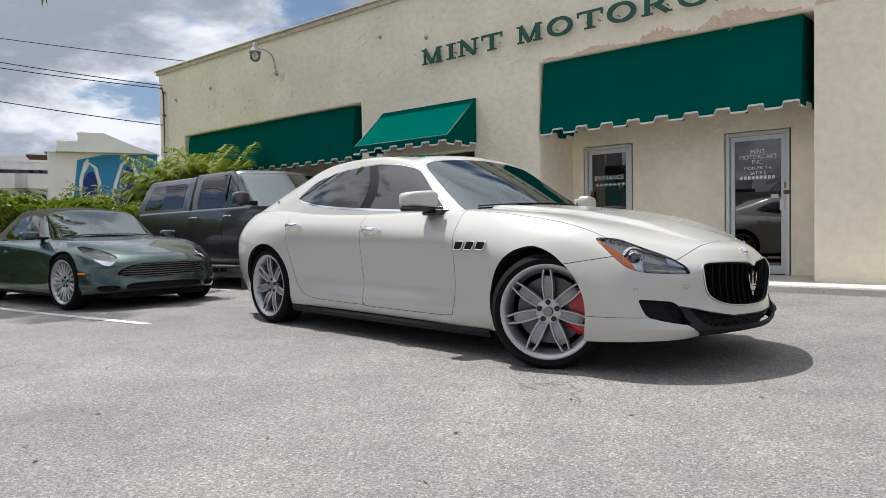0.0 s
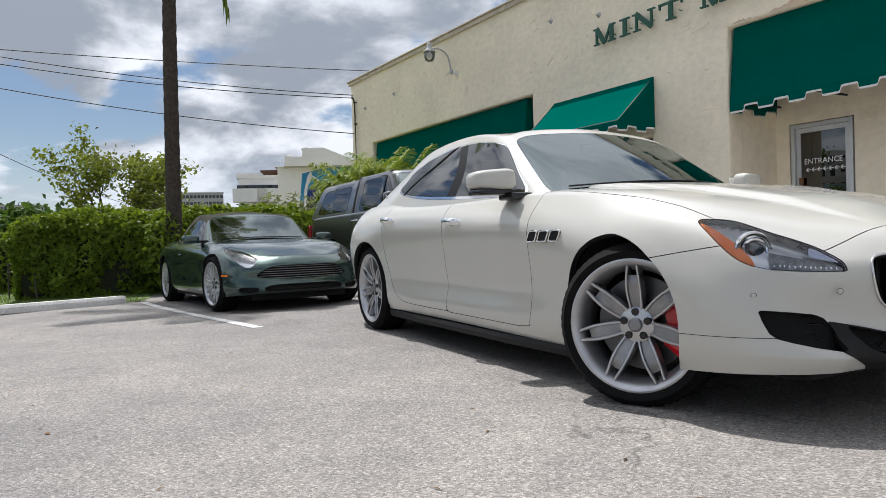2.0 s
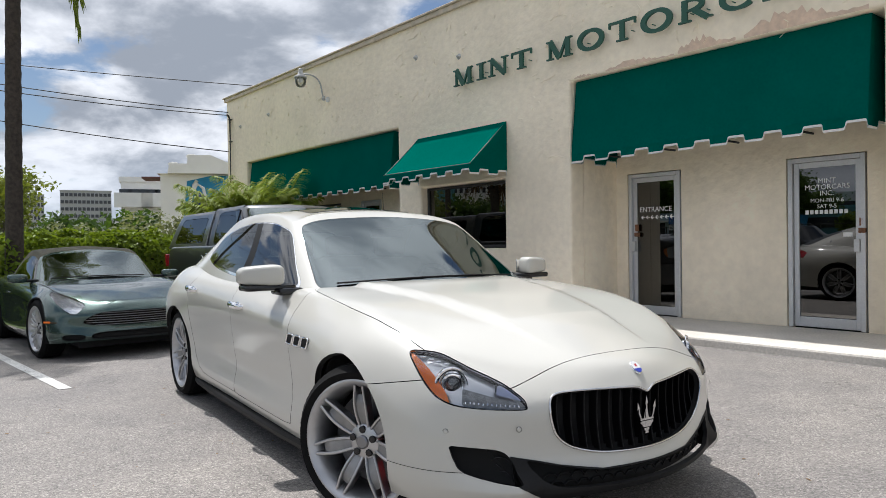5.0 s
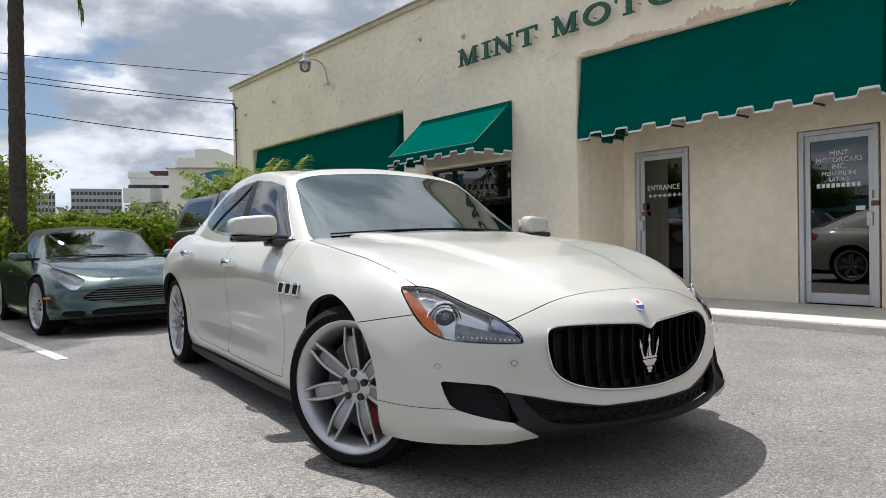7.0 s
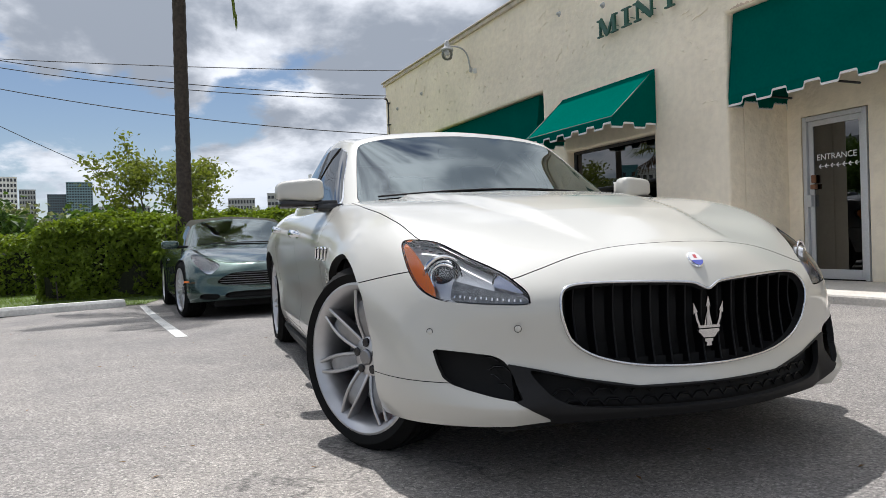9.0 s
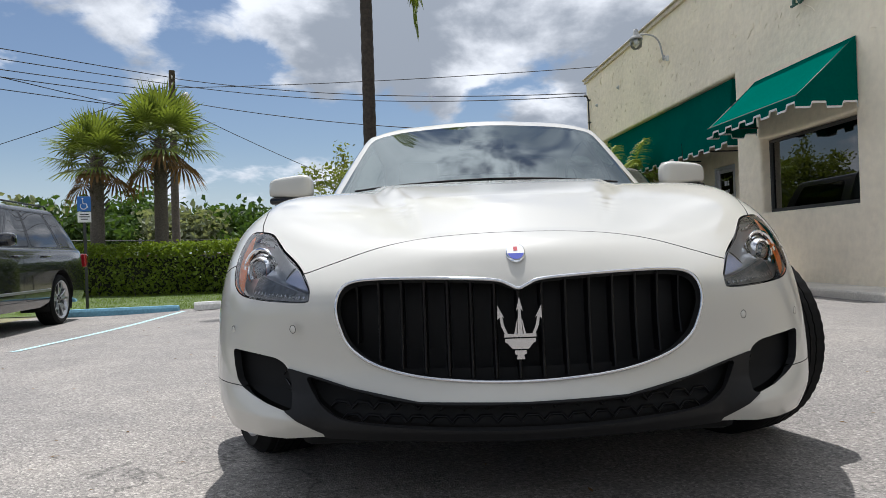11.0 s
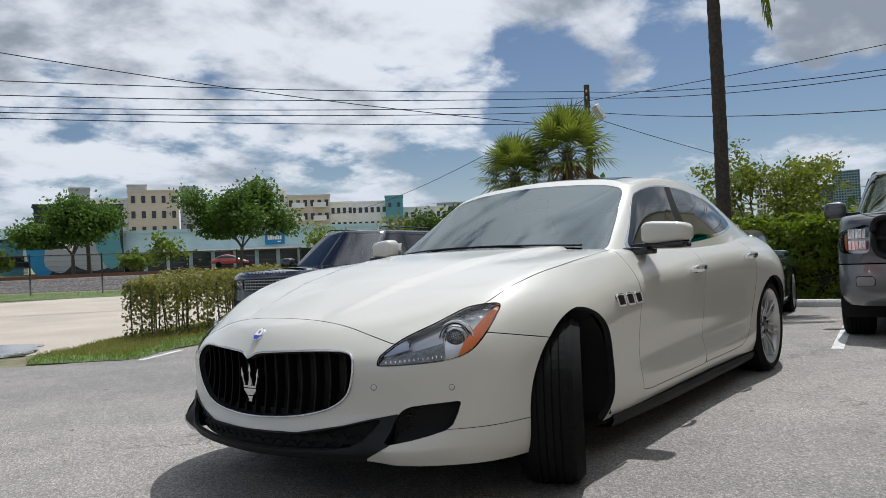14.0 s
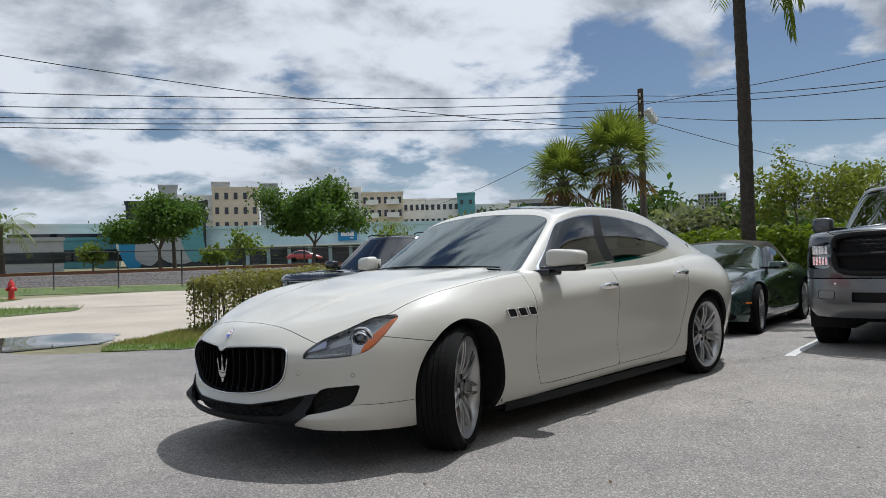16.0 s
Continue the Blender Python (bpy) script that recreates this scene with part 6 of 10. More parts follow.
    # door handles
    for s, k in ((1, 0), (-1, 1)):
        for nm, x, z in (("front", -1.60, .828), ("rear", -2.71, .878)):
            h = new("door_handle")
            h.parent = doors[nm][k]
            bm = bmesh.new()
            y = 0.925
            pts = [(x + 0.10, y - 0.008, z - 0.004), (x + 0.075, y + 0.020, z), (x, y + 0.032, z + 0.003), (x - 0.075, y + 0.024, z + 0.004), (x - 0.095, y - 0.008, z + 0.003)]
            tube(bm, spline(pts, np.linspace(0, 4, 14)).tolist(), [0.008 + 0.008 * math.sin(math.pi * i / 13) for i in range(14)], 10)
            bmesh.ops.scale(bm, vec=(1, 1, 1.5), verts=bm.verts, space=Matrix.Translation((0, 0, -z)))
            if s < 0:
                mirror_y(bm)
            soft(part("grip", bm, CHROME, h))
            bm = bmesh.new()
            b2 = bmesh.ops.create_uvsphere(bm, u_segments=20, v_segments=10, radius=1)
            bmesh.ops.scale(bm, vec=(0.062, 0.006, 0.030), verts=bm.verts)
            bmesh.ops.translate(bm, vec=(x + 0.005, s * (y - 0.006), z - 0.008), verts=bm.verts)
            soft(part("handle_cup", bm, CHROME, h))

    # small badge on each rear pillar
    for s in (1, -1):
        bm = bmesh.new()
        prism(bm, [(-.016, -.03), (.016, -.03), (.022, .0), (.014, .034), (.0, .042), (-.014, .034), (-.022, .0)], 0.006, bevel=0.002)
        bm.transform(Matrix.Translation((-3.36, s * 0.672, 1.088)) @ pose(0, 0, 0, -s * 26, 0, 0 if s < 0 else 180) @ pose(0, 0, 0, 0, 20, -8))
        part("pillar_badge", bm, EMBLEM, car, "small chrome badge")

    # mirrors
    for s in (1, -1):
        mir = new("wing_mirror")
        mir.parent = car
        bm = bmesh.new()
        bmesh.ops.create_uvsphere(bm, u_segments=28, v_segments=18, radius=1)
        for v in bm.verts:
            c = v.co
            c.x, c.y, c.z = [math.copysign(abs(q) ** 0.45, q) for q in c]
            c.x = 0.075 * c.x if c.x > 0 else 0.055 * c.x
            c.y *= 0.115
            c.z = 0.070 * c.z if c.z > 0 else 0.040 * c.z
            c.x -= 0.035 * (c.y / 0.115)
            c.z *= 1 - 0.12 * (c.y / 0.115)
        bm.transform(Matrix.Translation((-1.00, 0.975, 1.022)))
        if s < 0:
            mirror_y(bm)
        soft(part("mirror_cap", bm, PAINT_WHITE, mir), 50)
        bm = bmesh.new()
        box(bm, (-1.075, 0.79, 0.952), (-0.935, 1.075, 0.985), 0.012)
        box(bm, (-1.05, 0.76, 0.925), (-0.90, 0.90, 0.965), 0.012)
        if s < 0:
            mirror_y(bm)
        soft(part("mirror_foot", bm, BLACK_GLOSS, mir))
        bm = bmesh.new()
        box(bm, (-1.066, 0.885, 0.985), (-1.058, 1.075, 1.075), 0.003)
        if s < 0:
            mirror_y(bm)
        part("mirror_glass", bm, CHROME, mir)

    # sills, underbody, arch liners
    for s in (1, -1):
        bm = bmesh.new()
        pts = [(-0.42, .885), (-1.0, .905), (-1.8, .908), (-2.4, .905), (-2.80, .89)]
        prev = None
        for x, y in pts:
            q = [bm.verts.new((x, a, b)) for a, b in ((y - .06, .192), (y + .002, .192), (y + .008, .172), (y - .008, .140), (y - .10, .128))]
            if prev:
                for k in range(4):
                    bm.faces.new((prev[k], q[k], q[k + 1], prev[k + 1]))
            prev = q
        if s < 0:
            mirror_y(bm)
        part("side_skirt", bm, BLACK_MATT, car, "black side skirt")
        for cx in (-0.018, -3.165):
            bm = bmesh.new()
            rows = []
            for i in range(19):
                a = math.pi * (i / 18 * 1.24 - 0.12)
                rr = 0.385 - (0.028 * max(0.0, math.cos(a)) if cx > -1 else 0.0)
                rows.append([bm.verts.new((cx + rr * math.cos(a), y, 0.352 + rr * math.sin(a))) for y in (0.80 if cx > -1 and math.cos(a) > 0.3 else 0.90, 0.56)])
            for a, b in zip(rows, rows[1:]):
                bm.faces.new((a[0], b[0], b[1], a[1]))
            back = [bm.verts.new(r[1].co) for r in rows]
            bm.faces.new(back)
            if s < 0:
                mirror_y(bm)
            part("arch_liner", bm, BLACK_VOID, car)
    bm = bmesh.new()
    box(bm, (-4.1, -0.60, 0.16), (0.62, 0.60, 0.26), 0.03)
    box(bm, (-2.78, -0.86, 0.15), (-0.40, 0.86, 0.22), 0.02)
    box(bm, (-4.15, -0.70, 0.24), (-3.55, 0.70, 0.40), 0.03)
    part("underbody", bm, BLACK_VOID, car)

    # cabin
    bm = bmesh.new()
    box(bm, (-3.3, -0.74, 0.30), (-0.72, 0.74, 0.36))
    box(bm, (-3.35, -0.72, 0.36), (-3.05, 0.72, 0.98))
    part("cabin_floor", bm, LEATHER_DARK, car)
    bm = bmesh.new()
    box(bm, (-1.25, -0.74, 0.60), (-0.70, 0.74, 0.935), 0.07)
    soft(part("dashboard", bm, LEATHER_DARK, car))
    for x in (-1.75, -2.65):
        for y in (0.38, -0.38):
            bm = bmesh.new()
            box(bm, (x - 0.02, y - 0.25, 0.42), (x + 0.45, y + 0.25, 0.60), 0.06)
            box(bm, (-0.09, -0.24, 0.0), (0.07, 0.24, 0.60), 0.06, Matrix.Translation((x - 0.04, y, 0.52)) @ pose(0, 0, 0, 0, -16, 0))
            box(bm, (-0.05, -0.13, 0.0), (0.05, 0.13, 0.17), 0.04, Matrix.Translation((x - 0.235, y, 1.10)) @ pose(0, 0, 0, 0, -10, 0))
            soft(part("seat", bm, LEATHER, car))
    bm = bmesh.new()
    ring = [(0, 0.185 * math.cos(a), 0.185 * math.sin(a)) for a in np.linspace(0, 2 * math.pi, 33)]
    tube(bm, ring, 0.016, 8, cap=False)
    box(bm, (-0.02, -0.17, -0.025), (0.02, 0.17, 0.025), 0.01)
    box(bm, (-0.02, -0.03, -0.17), (0.02, 0.03, 0.0), 0.01)
    bm.transform(Matrix.Translation((-1.30, 0.38, 0.88)) @ pose(0, 0, 0, 0, -28, 0))
    soft(part("steering_wheel", bm, LEATHER_DARK, car))
    bm = bmesh.new()
    box(bm, (-0.02, -0.12, -0.03), (0.01, 0.12, 0.03), 0.012, Matrix.Translation((-1.33, 0, 1.27)))
    soft(part("rear_view_mirror", bm, BLACK_GLOSS, car))

    # wipers along the foot of the windscreen
    for y0, y1 in ((-0.62, 0.02), (0.0, 0.60)):
        bm = bmesh.new()
        pts = [(-0.60 - 0.36 * abs(y) ** 2 - 0.035, y, 0.998 - 0.055 * abs(y) ** 2 + 0.010) for y in np.linspace(y0, y1, 9)]
        tube(bm, pts, 0.005, 6)
        part("wiper", bm, BLACK_MATT, car)

    made = four_wheels(car, 3.171, 0.930, 0.346, 0.274, 0.245, 7, True, ALLOY, RED_CALIPER, steer=28.0, petal=True)
    shift_left_corner(car, made)
    return car


_bowl = []


def mat_lamp_bowl():
    if not _bowl:
        _bowl.append(mat("lamp_bowl", (0.55, 0.56, 0.58), 0.28, metal=0.8, coat=0.3))
    return _bowl[0]


sedan()

# ---------------------------------------------------------------- the parked cars
def cut_arches(sheet, arches):
    for cx, cz, r in arches:
        f = r - np.hypot(sheet[0][:, 0] - cx, sheet[0][:, 2] - cz)
        f = np.where(sheet[0][:, 1] > 0.4, f, -1.0)
        _, sheet = clip(sheet, f)
    return sheet


def arch_liners(car, arches, y0, y1):
    for cx, cz, r in arches:
        for s in (1, -1):
            bm = bmesh.new()
            rows = []
            for i in range(17):
                a = math.pi * (i / 16 * 1.24 - 0.12)
                rows.append([bm.verts.new((cx + (r + 0.006) * math.cos(a), y, cz + (r + 0.006) * math.sin(a))) for y in (y0, y1)])
            for a, b in zip(rows, rows[1:]):
                bm.faces.new((a[0], b[0], b[1], a[1]))
            bm.faces.new([bm.verts.new(q[1].co) for q in rows])
            if s < 0:
                mirror_y(bm)
            part("arch_liner", bm, BLACK_VOID, car)


def side_field(loop, ymin=0.4, zmax=9.0):
    return lambda a: np.where((a[:, 1] > ymin) & (a[:, 2] < zmax), inside(a[:, [0, 2]], loop), -1.0)


def front_field(loop, xmin):
    return lambda a: np.where(a[:, 0] > xmin, inside(a[:, [1, 2]], loop), -1.0)


def both_sides(half):
    half = list(half)
    return half + [(-y, z) for y, z in reversed(half) if y > 1e-6]


def bar_handle(parent, x, y, z, s, material, length=0.2):
    bm = bmesh.new()
    h = length / 2
    tube(bm, [(x + h, y - 0.01, z), (x + h * 0.8, y + 0.02, z), (x, y + 0.026, z), (x - h * 0.8, y + 0.02, z), (x - h, y - 0.01, z)], 0.014, 8)
    if s < 0:
        mirror_y(bm)
    soft(part("door_handle", bm, material, parent))


def mirror_box(car, x, y, z, sx, sy, sz, cap, s, foot=0.12):
    mir = new("wing_mirror")
    mir.parent = car
    bm = bmesh.new()
    bmesh.ops.create_uvsphere(bm, u_segments=20, v_segments=14, radius=1)
    for v in bm.verts:
        c = v.co
        c.x, c.y, c.z = [math.copysign(abs(q) ** 0.55, q) for q in c]
        c.x, c.y, c.z = c.x * sx, c.y * sy, c.z * sz
    bm.transform(Matrix.Translation((x, y, z)))
    if s < 0:
        mirror_y(bm)
    soft(part("mirror_cap", bm, cap, mir), 50)
    bm = bmesh.new()
    box(bm, (x - sx * 0.5, y - sy - foot, z - sz * 0.9), (x + sx * 0.6, y - sy * 0.4, z - sz * 0.3), 0.015)
    if s < 0:
        mirror_y(bm)
    part("mirror_foot", bm, BLACK_MATT, mir)
    bm = bmesh.new()
    box(bm, (x - sx * 1.02, y - sy * 0.8, z - sz * 0.75), (x - sx * 0.98, y + sy * 0.8, z + sz * 0.75))
    if s < 0:
        mirror_y(bm)
    part("mirror_glass", bm, CHROME, mir)


def plain_cabin(car, x0, x1, w, z0, z1, seats):
    bm = bmesh.new()
    box(bm, (x1, -w, z0), (x0, w, z0 + 0.06))
    part("cabin_floor", bm, LEATHER_DARK, car)
    bm = bmesh.new()
    box(bm, (x0 - 0.5, -w, z1 - 0.35), (x0, w, z1), 0.06)
    part("dashboard", bm, LEATHER_DARK, car)
    for x in seats:
        for y in (0.5 * w, -0.5 * w):
            bm = bmesh.new()
            box(bm, (x, y - 0.24, z0 + 0.08), (x + 0.45, y + 0.24, z0 + 0.26), 0.06)
            box(bm, (-0.08, -0.24, 0.0), (0.08, 0.24, z1 - z0 + 0.05), 0.06, Matrix.Translation((x, y, z0 + 0.15)) @ pose(0, 0, 0, 0, -14, 0))
            box(bm, (-0.05, -0.12, 0.0), (0.05, 0.12, 0.16), 0.04, Matrix.Translation((x - 0.2, y, z1 + 0.18)))
            soft(part("seat", bm, LEATHER_DARK, car))


# ---- green grand tourer with a cloth roof
def tourer(m):
    car = thing("convertible", m, "dark green metallic sports convertible with its olive cloth roof up", "car")

    def squeeze(rows, zs=0.875):
        out = []
        for r in rows:
            row = []
            for x, y, z in r:
                if x > 0:
                    x2 = x * 0.93
                elif x > -3.171:
                    x2 = x * 0.864
                else:
                    x2 = -2.74 + (x + 3.171) * 0.90
                row.append((x2, y * 0.965, 0.015 + z * zs))
            out.append(row)
        return out

    body = loft(squeeze(sedan_rails()), 9, 8)
    arches = ((0.0, 0.325, 0.372), (-2.74, 0.33, 0.375))
    body = cut_arches(body, arches)
    lamp = smooth_loop([(.60, .51), (.645, .585), (.58, .68), (.43, .748), (.26, .778), (.16, .768), (.20, .715), (.35, .635), (.49, .552)], 3)
    lens, body = split(body, lambda a: np.where((a[:, 1] > 0.3) & (a[:, 2] > 0.44), inside(a[:, [0, 1]], lamp), -1.0), 0.002)
    mouth = smooth_loop(both_sides([(0, .535), (.25, .533), (.38, .522), (.47, .49), (.545, .435), (.53, .405), (.40, .385), (.2, .378), (0, .376)]), 3)
    hole, body = clip(body, front_field(mouth, 0.4)(body[0]))
    low = smooth_loop(both_sides([(0, .315), (.3, .313), (.44, .298), (.48, .262), (.44, .232), (.2, .228), (0, .228)]), 3)
    low_hole, body = clip(body, front_field(low, 0.4)(body[0]))
    slot = smooth_loop([(.55, .285), (.70, .29), (.74, .26), (.70, .225), (.58, .22), (.535, .245)], 3)
    slot_hole, body = clip(body, front_field(slot, 0.3)(body[0]))
    hood_loop = smooth_loop([(.66, 0), (.63, .30), (.55, .46), (.42, .58), (.20, .66), (-.2, .70), (-.62, .72), (-.72, .60), (-.62, .3), (-.58, 0), (-.62, -.3), (-.72, -.6), (-.62, -.72), (-.2, -.70), (.20, -.66), (.42, -.58), (.55, -.46), (.63, -.30)], 4)
    hood, body = split(body, lambda a: np.where(a[:, 2] > 0.5, inside(a[:, [0, 1]], hood_loop), -1.0))
    door, body = split(body, side_field([(-.70, .9), (-.68, .60), (-.70, .30), (-.80, .235), (-1.6, .235), (-1.88, .28), (-1.98, .45), (-2.02, .70), (-2.0, .9)], 0.5, 0.86))
    panel("body_shell", body, PAINT_GREEN, car, rim=0.025)
    panel("bonnet", hood, PAINT_GREEN, car)
    for s, nm in ((1, "left"), (-1, "right")):
        d = panel("door", door, PAINT_GREEN, car, nm)
        bar_handle(d, -1.78, 0.878, 0.70, s, PAINT_GREEN, 0.17)
        lampob = new("headlamp")
        lampob.parent = car
        panel("lens", lens, LENS, lampob, nm, 0.003, "clear lens")
        a = lens[0].copy()
        a[:, :3] -= 0.020 * a[:, 3:6]
        panel("lamp_bowl", (a, lens[1]), LAMP_SILVER, lampob, nm, 0.0)
        for k, (x, y, z) in enumerate(((0.50, 0.60, 0.535), (0.38, 0.66, 0.575))):
            bm = bmesh.new()
            lathe(bm, [(0.0, 0.022), (0.03, 0.014), (0.042, 0.002), (0.05, -0.01)], 18, "X")
            bm.transform(Matrix.Translation((x, s * y, z)) @ pose(0, 0, 0, 0, -25, s * 20))
            soft(part("projector", bm, PROJECTOR_GLASS, lampob))
        bm = bmesh.new()
        box(bm, (0.42, 0.868, 0.425), (0.52, 0.874, 0.445), 0.004)
        bm.transform(Matrix.Translation((0.47, 0.862, 0)) @ pose(0, 0, 0, 0, 0, -30) @ Matrix.Translation((-0.47, -0.866, 0)))
        if s < 0:
            mirror_y(bm)
        part("side_marker", bm, AMBER, car, "orange side marker")
        bm = bmesh.new()
        box(bm, (-0.62, 0.885, 0.585), (-0.38, 0.897, 0.60), 0.003)
        if s < 0:
            mirror_y(bm)
        part("side_strake", bm, CHROME, car)
        mirror_box(car, -0.86, 0.93, 0.895, 0.07, 0.11, 0.055, PAINT_GREEN, s)
    # near-black sheets close the openings, the shade inside put into their colour
    for sheet, d, both in ((hole, 0.07, 0), (low_hole, 0.05, 0), (slot_hole, 0.04, 1)):
        a = sheet[0].copy()
        a[:, 0] -= d
        if both:
            pair("intake_backing", (a, sheet[1]), BLACK_VOID, car, 0)
        else:
            panel("opening_backing", (a, sheet[1]), BLACK_VOID, car, rim=0)
    grille = new("grille")
    grille.parent = car
    for k in range(6):
        z = 0.388 + 0.026 * k
        w = float(np.interp(z, [.38, .405, .435, .49, .522], [.40, .51, .53, .455, .36]))
        bm = bmesh.new()
        pts = [(0.81 - 0.41 * abs(y) ** 2.2 - 0.035, y, z) for y in np.linspace(-w, w, 13)]
        tube(bm, pts, 0.005, 6)
        part("slat", bm, ALLOY_DARK, grille)
    # cloth roof and glass
    roof = []
    for r in sedan_roof_rails():
        roof.append([(-0.66 + (x + 0.6) * 0.72, y * 0.95, (z - 0.93) * 0.86 + 0.835) for x, y, z in r])
    top = loft(roof, 10, 10)
    S, V = 6, 7
    band = lambda a, s0, s1, v0, v1: np.minimum(np.minimum(a[:, S] - s0, s1 - a[:, S]), np.minimum(a[:, V] - v0, v1 - a[:, V]))
    screen, top = split(top, lambda a: 0.3 * band(a, -2.7, 2.70, 0.03, 1.85), 0.002)
    dlo = smooth_loop([(3.06, .06), (3.08, 1.2), (3.2, 1.62), (3.9, 1.70), (5.0, 1.62), (6.0, 1.2), (6.5, .6), (6.5, .1), (5.0, .06), (4.0, .06)], 3)
    glass, top = split(top, lambda a: 0.3 * inside(a[:, [S, V]], dlo), 0.001)
    pill, top = clip(top, 3.15 - top[0][:, S] + 0.0 * top[0][:, V] - np.maximum(0, top[0][:, V] - 1.95) * 9)
    panel("windscreen_frame", pill, PAINT_GREEN, car)
    panel("cloth_roof", top, ROOF_CLOTH, car, label="olive cloth roof")
    panel("windscreen", screen, SCREEN_GLASS, car, rim=0.003)
    pair("side_window", glass, CAR_GLASS, car, 0.003)
    for y0, y1 in ((-0.58, 0.02), (0.0, 0.55)):
        bm = bmesh.new()
        tube(bm, [(-0.665 - 0.26 * abs(y) ** 2, y, 0.90 - 0.045 * abs(y) ** 2) for y in np.linspace(y0, y1, 8)], 0.008, 6)
        part("wiper", bm, BLACK_MATT, car)
    arch_liners(car, arches, 0.87, 0.50)
    plain_cabin(car, -0.72, -2.4, 0.66, 0.22, 0.82, (-1.6,))
    bm = bmesh.new()
    box(bm, (-3.5, -0.58, 0.13), (0.62, 0.58, 0.24), 0.02)
    box(bm, (-2.35, -0.82, 0.14), (-0.38, 0.82, 0.20), 0.02)
    part("underbody", bm, BLACK_VOID, car)
    four_wheels(car, 2.74, 0.905, 0.338, 0.258, 0.25, 10, True, ALLOY, None, steer=6.0, split_w=0.45)
    return car


# ---- tall cars: shells from a few sizes
def tall_rails(xn, xt, w, zb, z1, z2, z3, zs, zh, zc, base, tail_z, round_nose=0.07, hood_end=-0.75, belt=None):
    """Rails of an upright nose, flat bonnet and straight flanks."""
    belt = belt or zs
    st = [(xn, 0.0), (xn - 0.25 * round_nose, 0.38 * w), (xn - round_nose, 0.72 * w), (xn - 0.30, 0.955 * w), (0.22, 0.995 * w), (-0.25, w), (hood_end, w), (-1.5, w), (-2.3, w),
          (-base, w), (xt + 0.28, 0.985 * w), (xt + 0.04, 0.75 * w), (xt, 0.0)]
    n = len(st)

    def rail(dx, k, zf, zr, tuck=0.0):
        out = []
        for i, (x, y) in enumerate(st):
            f = min(1.0, i / 6)
            e = dx if i < 4 else (dx * 0.4 if i == 4 else (-dx if i > 9 else 0))
            out.append((x + e, max(0.0, y * k - (tuck if y > 0.5 * w else 0)), zf + (zr - zf) * f))
        return out

    bottom = rail(-0.05, 0.955, zb, zb, 0.02)
    low = rail(0.0, 0.995, z1, z1)
    mid = rail(-0.01, 1.0, z2, z2)
    up = rail(-0.025, 0.995, z3, z3 + (belt - zs) * 0.5)
    sh = rail(-0.05, 0.975, zs - 0.06, belt - 0.05)
    edge = rail(-0.12, 0.915, zs, belt + 0.01)
    crown, centre = [], []
    for i, (x, y) in enumerate(st):
        f = min(1.0, i / 6)
        z = zh + (belt + 0.03 - zh) * (1 if i > 6 else 0) if i > 6 else zh
        if i <= 3:
            crown.append((x - (0.22 - 0.03 * i), y * 0.62, zh - 0.012))
            centre.append((xn - 0.38 - 0.12 * i, 0.0, zc - 0.02))
        elif i <= 9:
            crown.append((x, y * 0.62, (zh if i <= 6 else belt + 0.015)))
            centre.append((x, 0.0, (zc if i <= 6 else belt + 0.02)))
        else:
            crown.append((xt + 0.22 + 0.05 * (12 - i), y * 0.62, belt + 0.015))
            centre.append((xt + 0.40 + 0.1 * (12 - i), 0.0, belt + 0.02))
    return [bottom, low, mid, up, sh, edge, crown, centre]


def cab_rails(x0, x1, w, belt, top, rake0, rake1, tumble, c0=1.0, c1=1.0):
    """A cab from the windscreen's foot x0 to the rear x1."""
    st = [(x0, 0.0), (x0 - 0.06 * c0, 0.42 * w), (x0 - 0.17 * c0, (1 - 0.20 * c0) * w), (x0 - 0.34 * c0, w), (x0 - 0.9, w), ((x0 + x1) / 2, w), (x1 + 0.8, w), (x1 + 0.22 * c1, w), (x1 + 0.06 * c1, (1 - 0.20 * c1) * w), (x1 + 0.01, 0.42 * w), (x1, 0.0)]
    h = top - belt

    def rail(f, k, dz=0.0):
        out = []
        for i, (x, y) in enumerate(st):
            a = rake0 * f if i <= 3 else (rake0 * f * 0.55 if i == 4 else 0)
            b = rake1 * f if i >= 7 else (rake1 * f * 0.5 if i == 6 else 0)
            out.append((x - a + b, max(0.0, y * k), belt + h * f + dz))
        return out

    a = rail(0.0, 1.0)
    b = rail(0.47, 1.0 - tumble * 0.42)
    c = rail(0.90, 1.0 - tumble * 0.95)
    d, e = [], []
    for i, (x, y) in enumerate(rail(0.90, 1.0)[j][:2] for j in range(len(st))):
        q = 0.10 if i <= 3 else (-0.10 if i >= 7 else 0)
        d.append((x - q * 1.3, max(0.0, y * (1 - tumble) * 0.80), top - 0.028))
        xm = (x0 - rake0 + x1 + rake1) / 2
        e.append((xm + (x - xm) * 0.62, 0.0, top))
    return [a, b, c, d, e]


def pane_field(s0, s1, v0, v1, r=0.1):
    def f(a):
        qx = np.abs(a[:, 6] - (s0 + s1) / 2) - (s1 - s0) / 2 + r
        qy = np.abs(a[:, 7] - (v0 + v1) / 2) - (v1 - v0) / 2 + r
        return 0.3 * (r - np.hypot(np.maximum(qx, 0), np.maximum(qy, 0)) - np.minimum(np.maximum(qx, qy), 0))
    return f


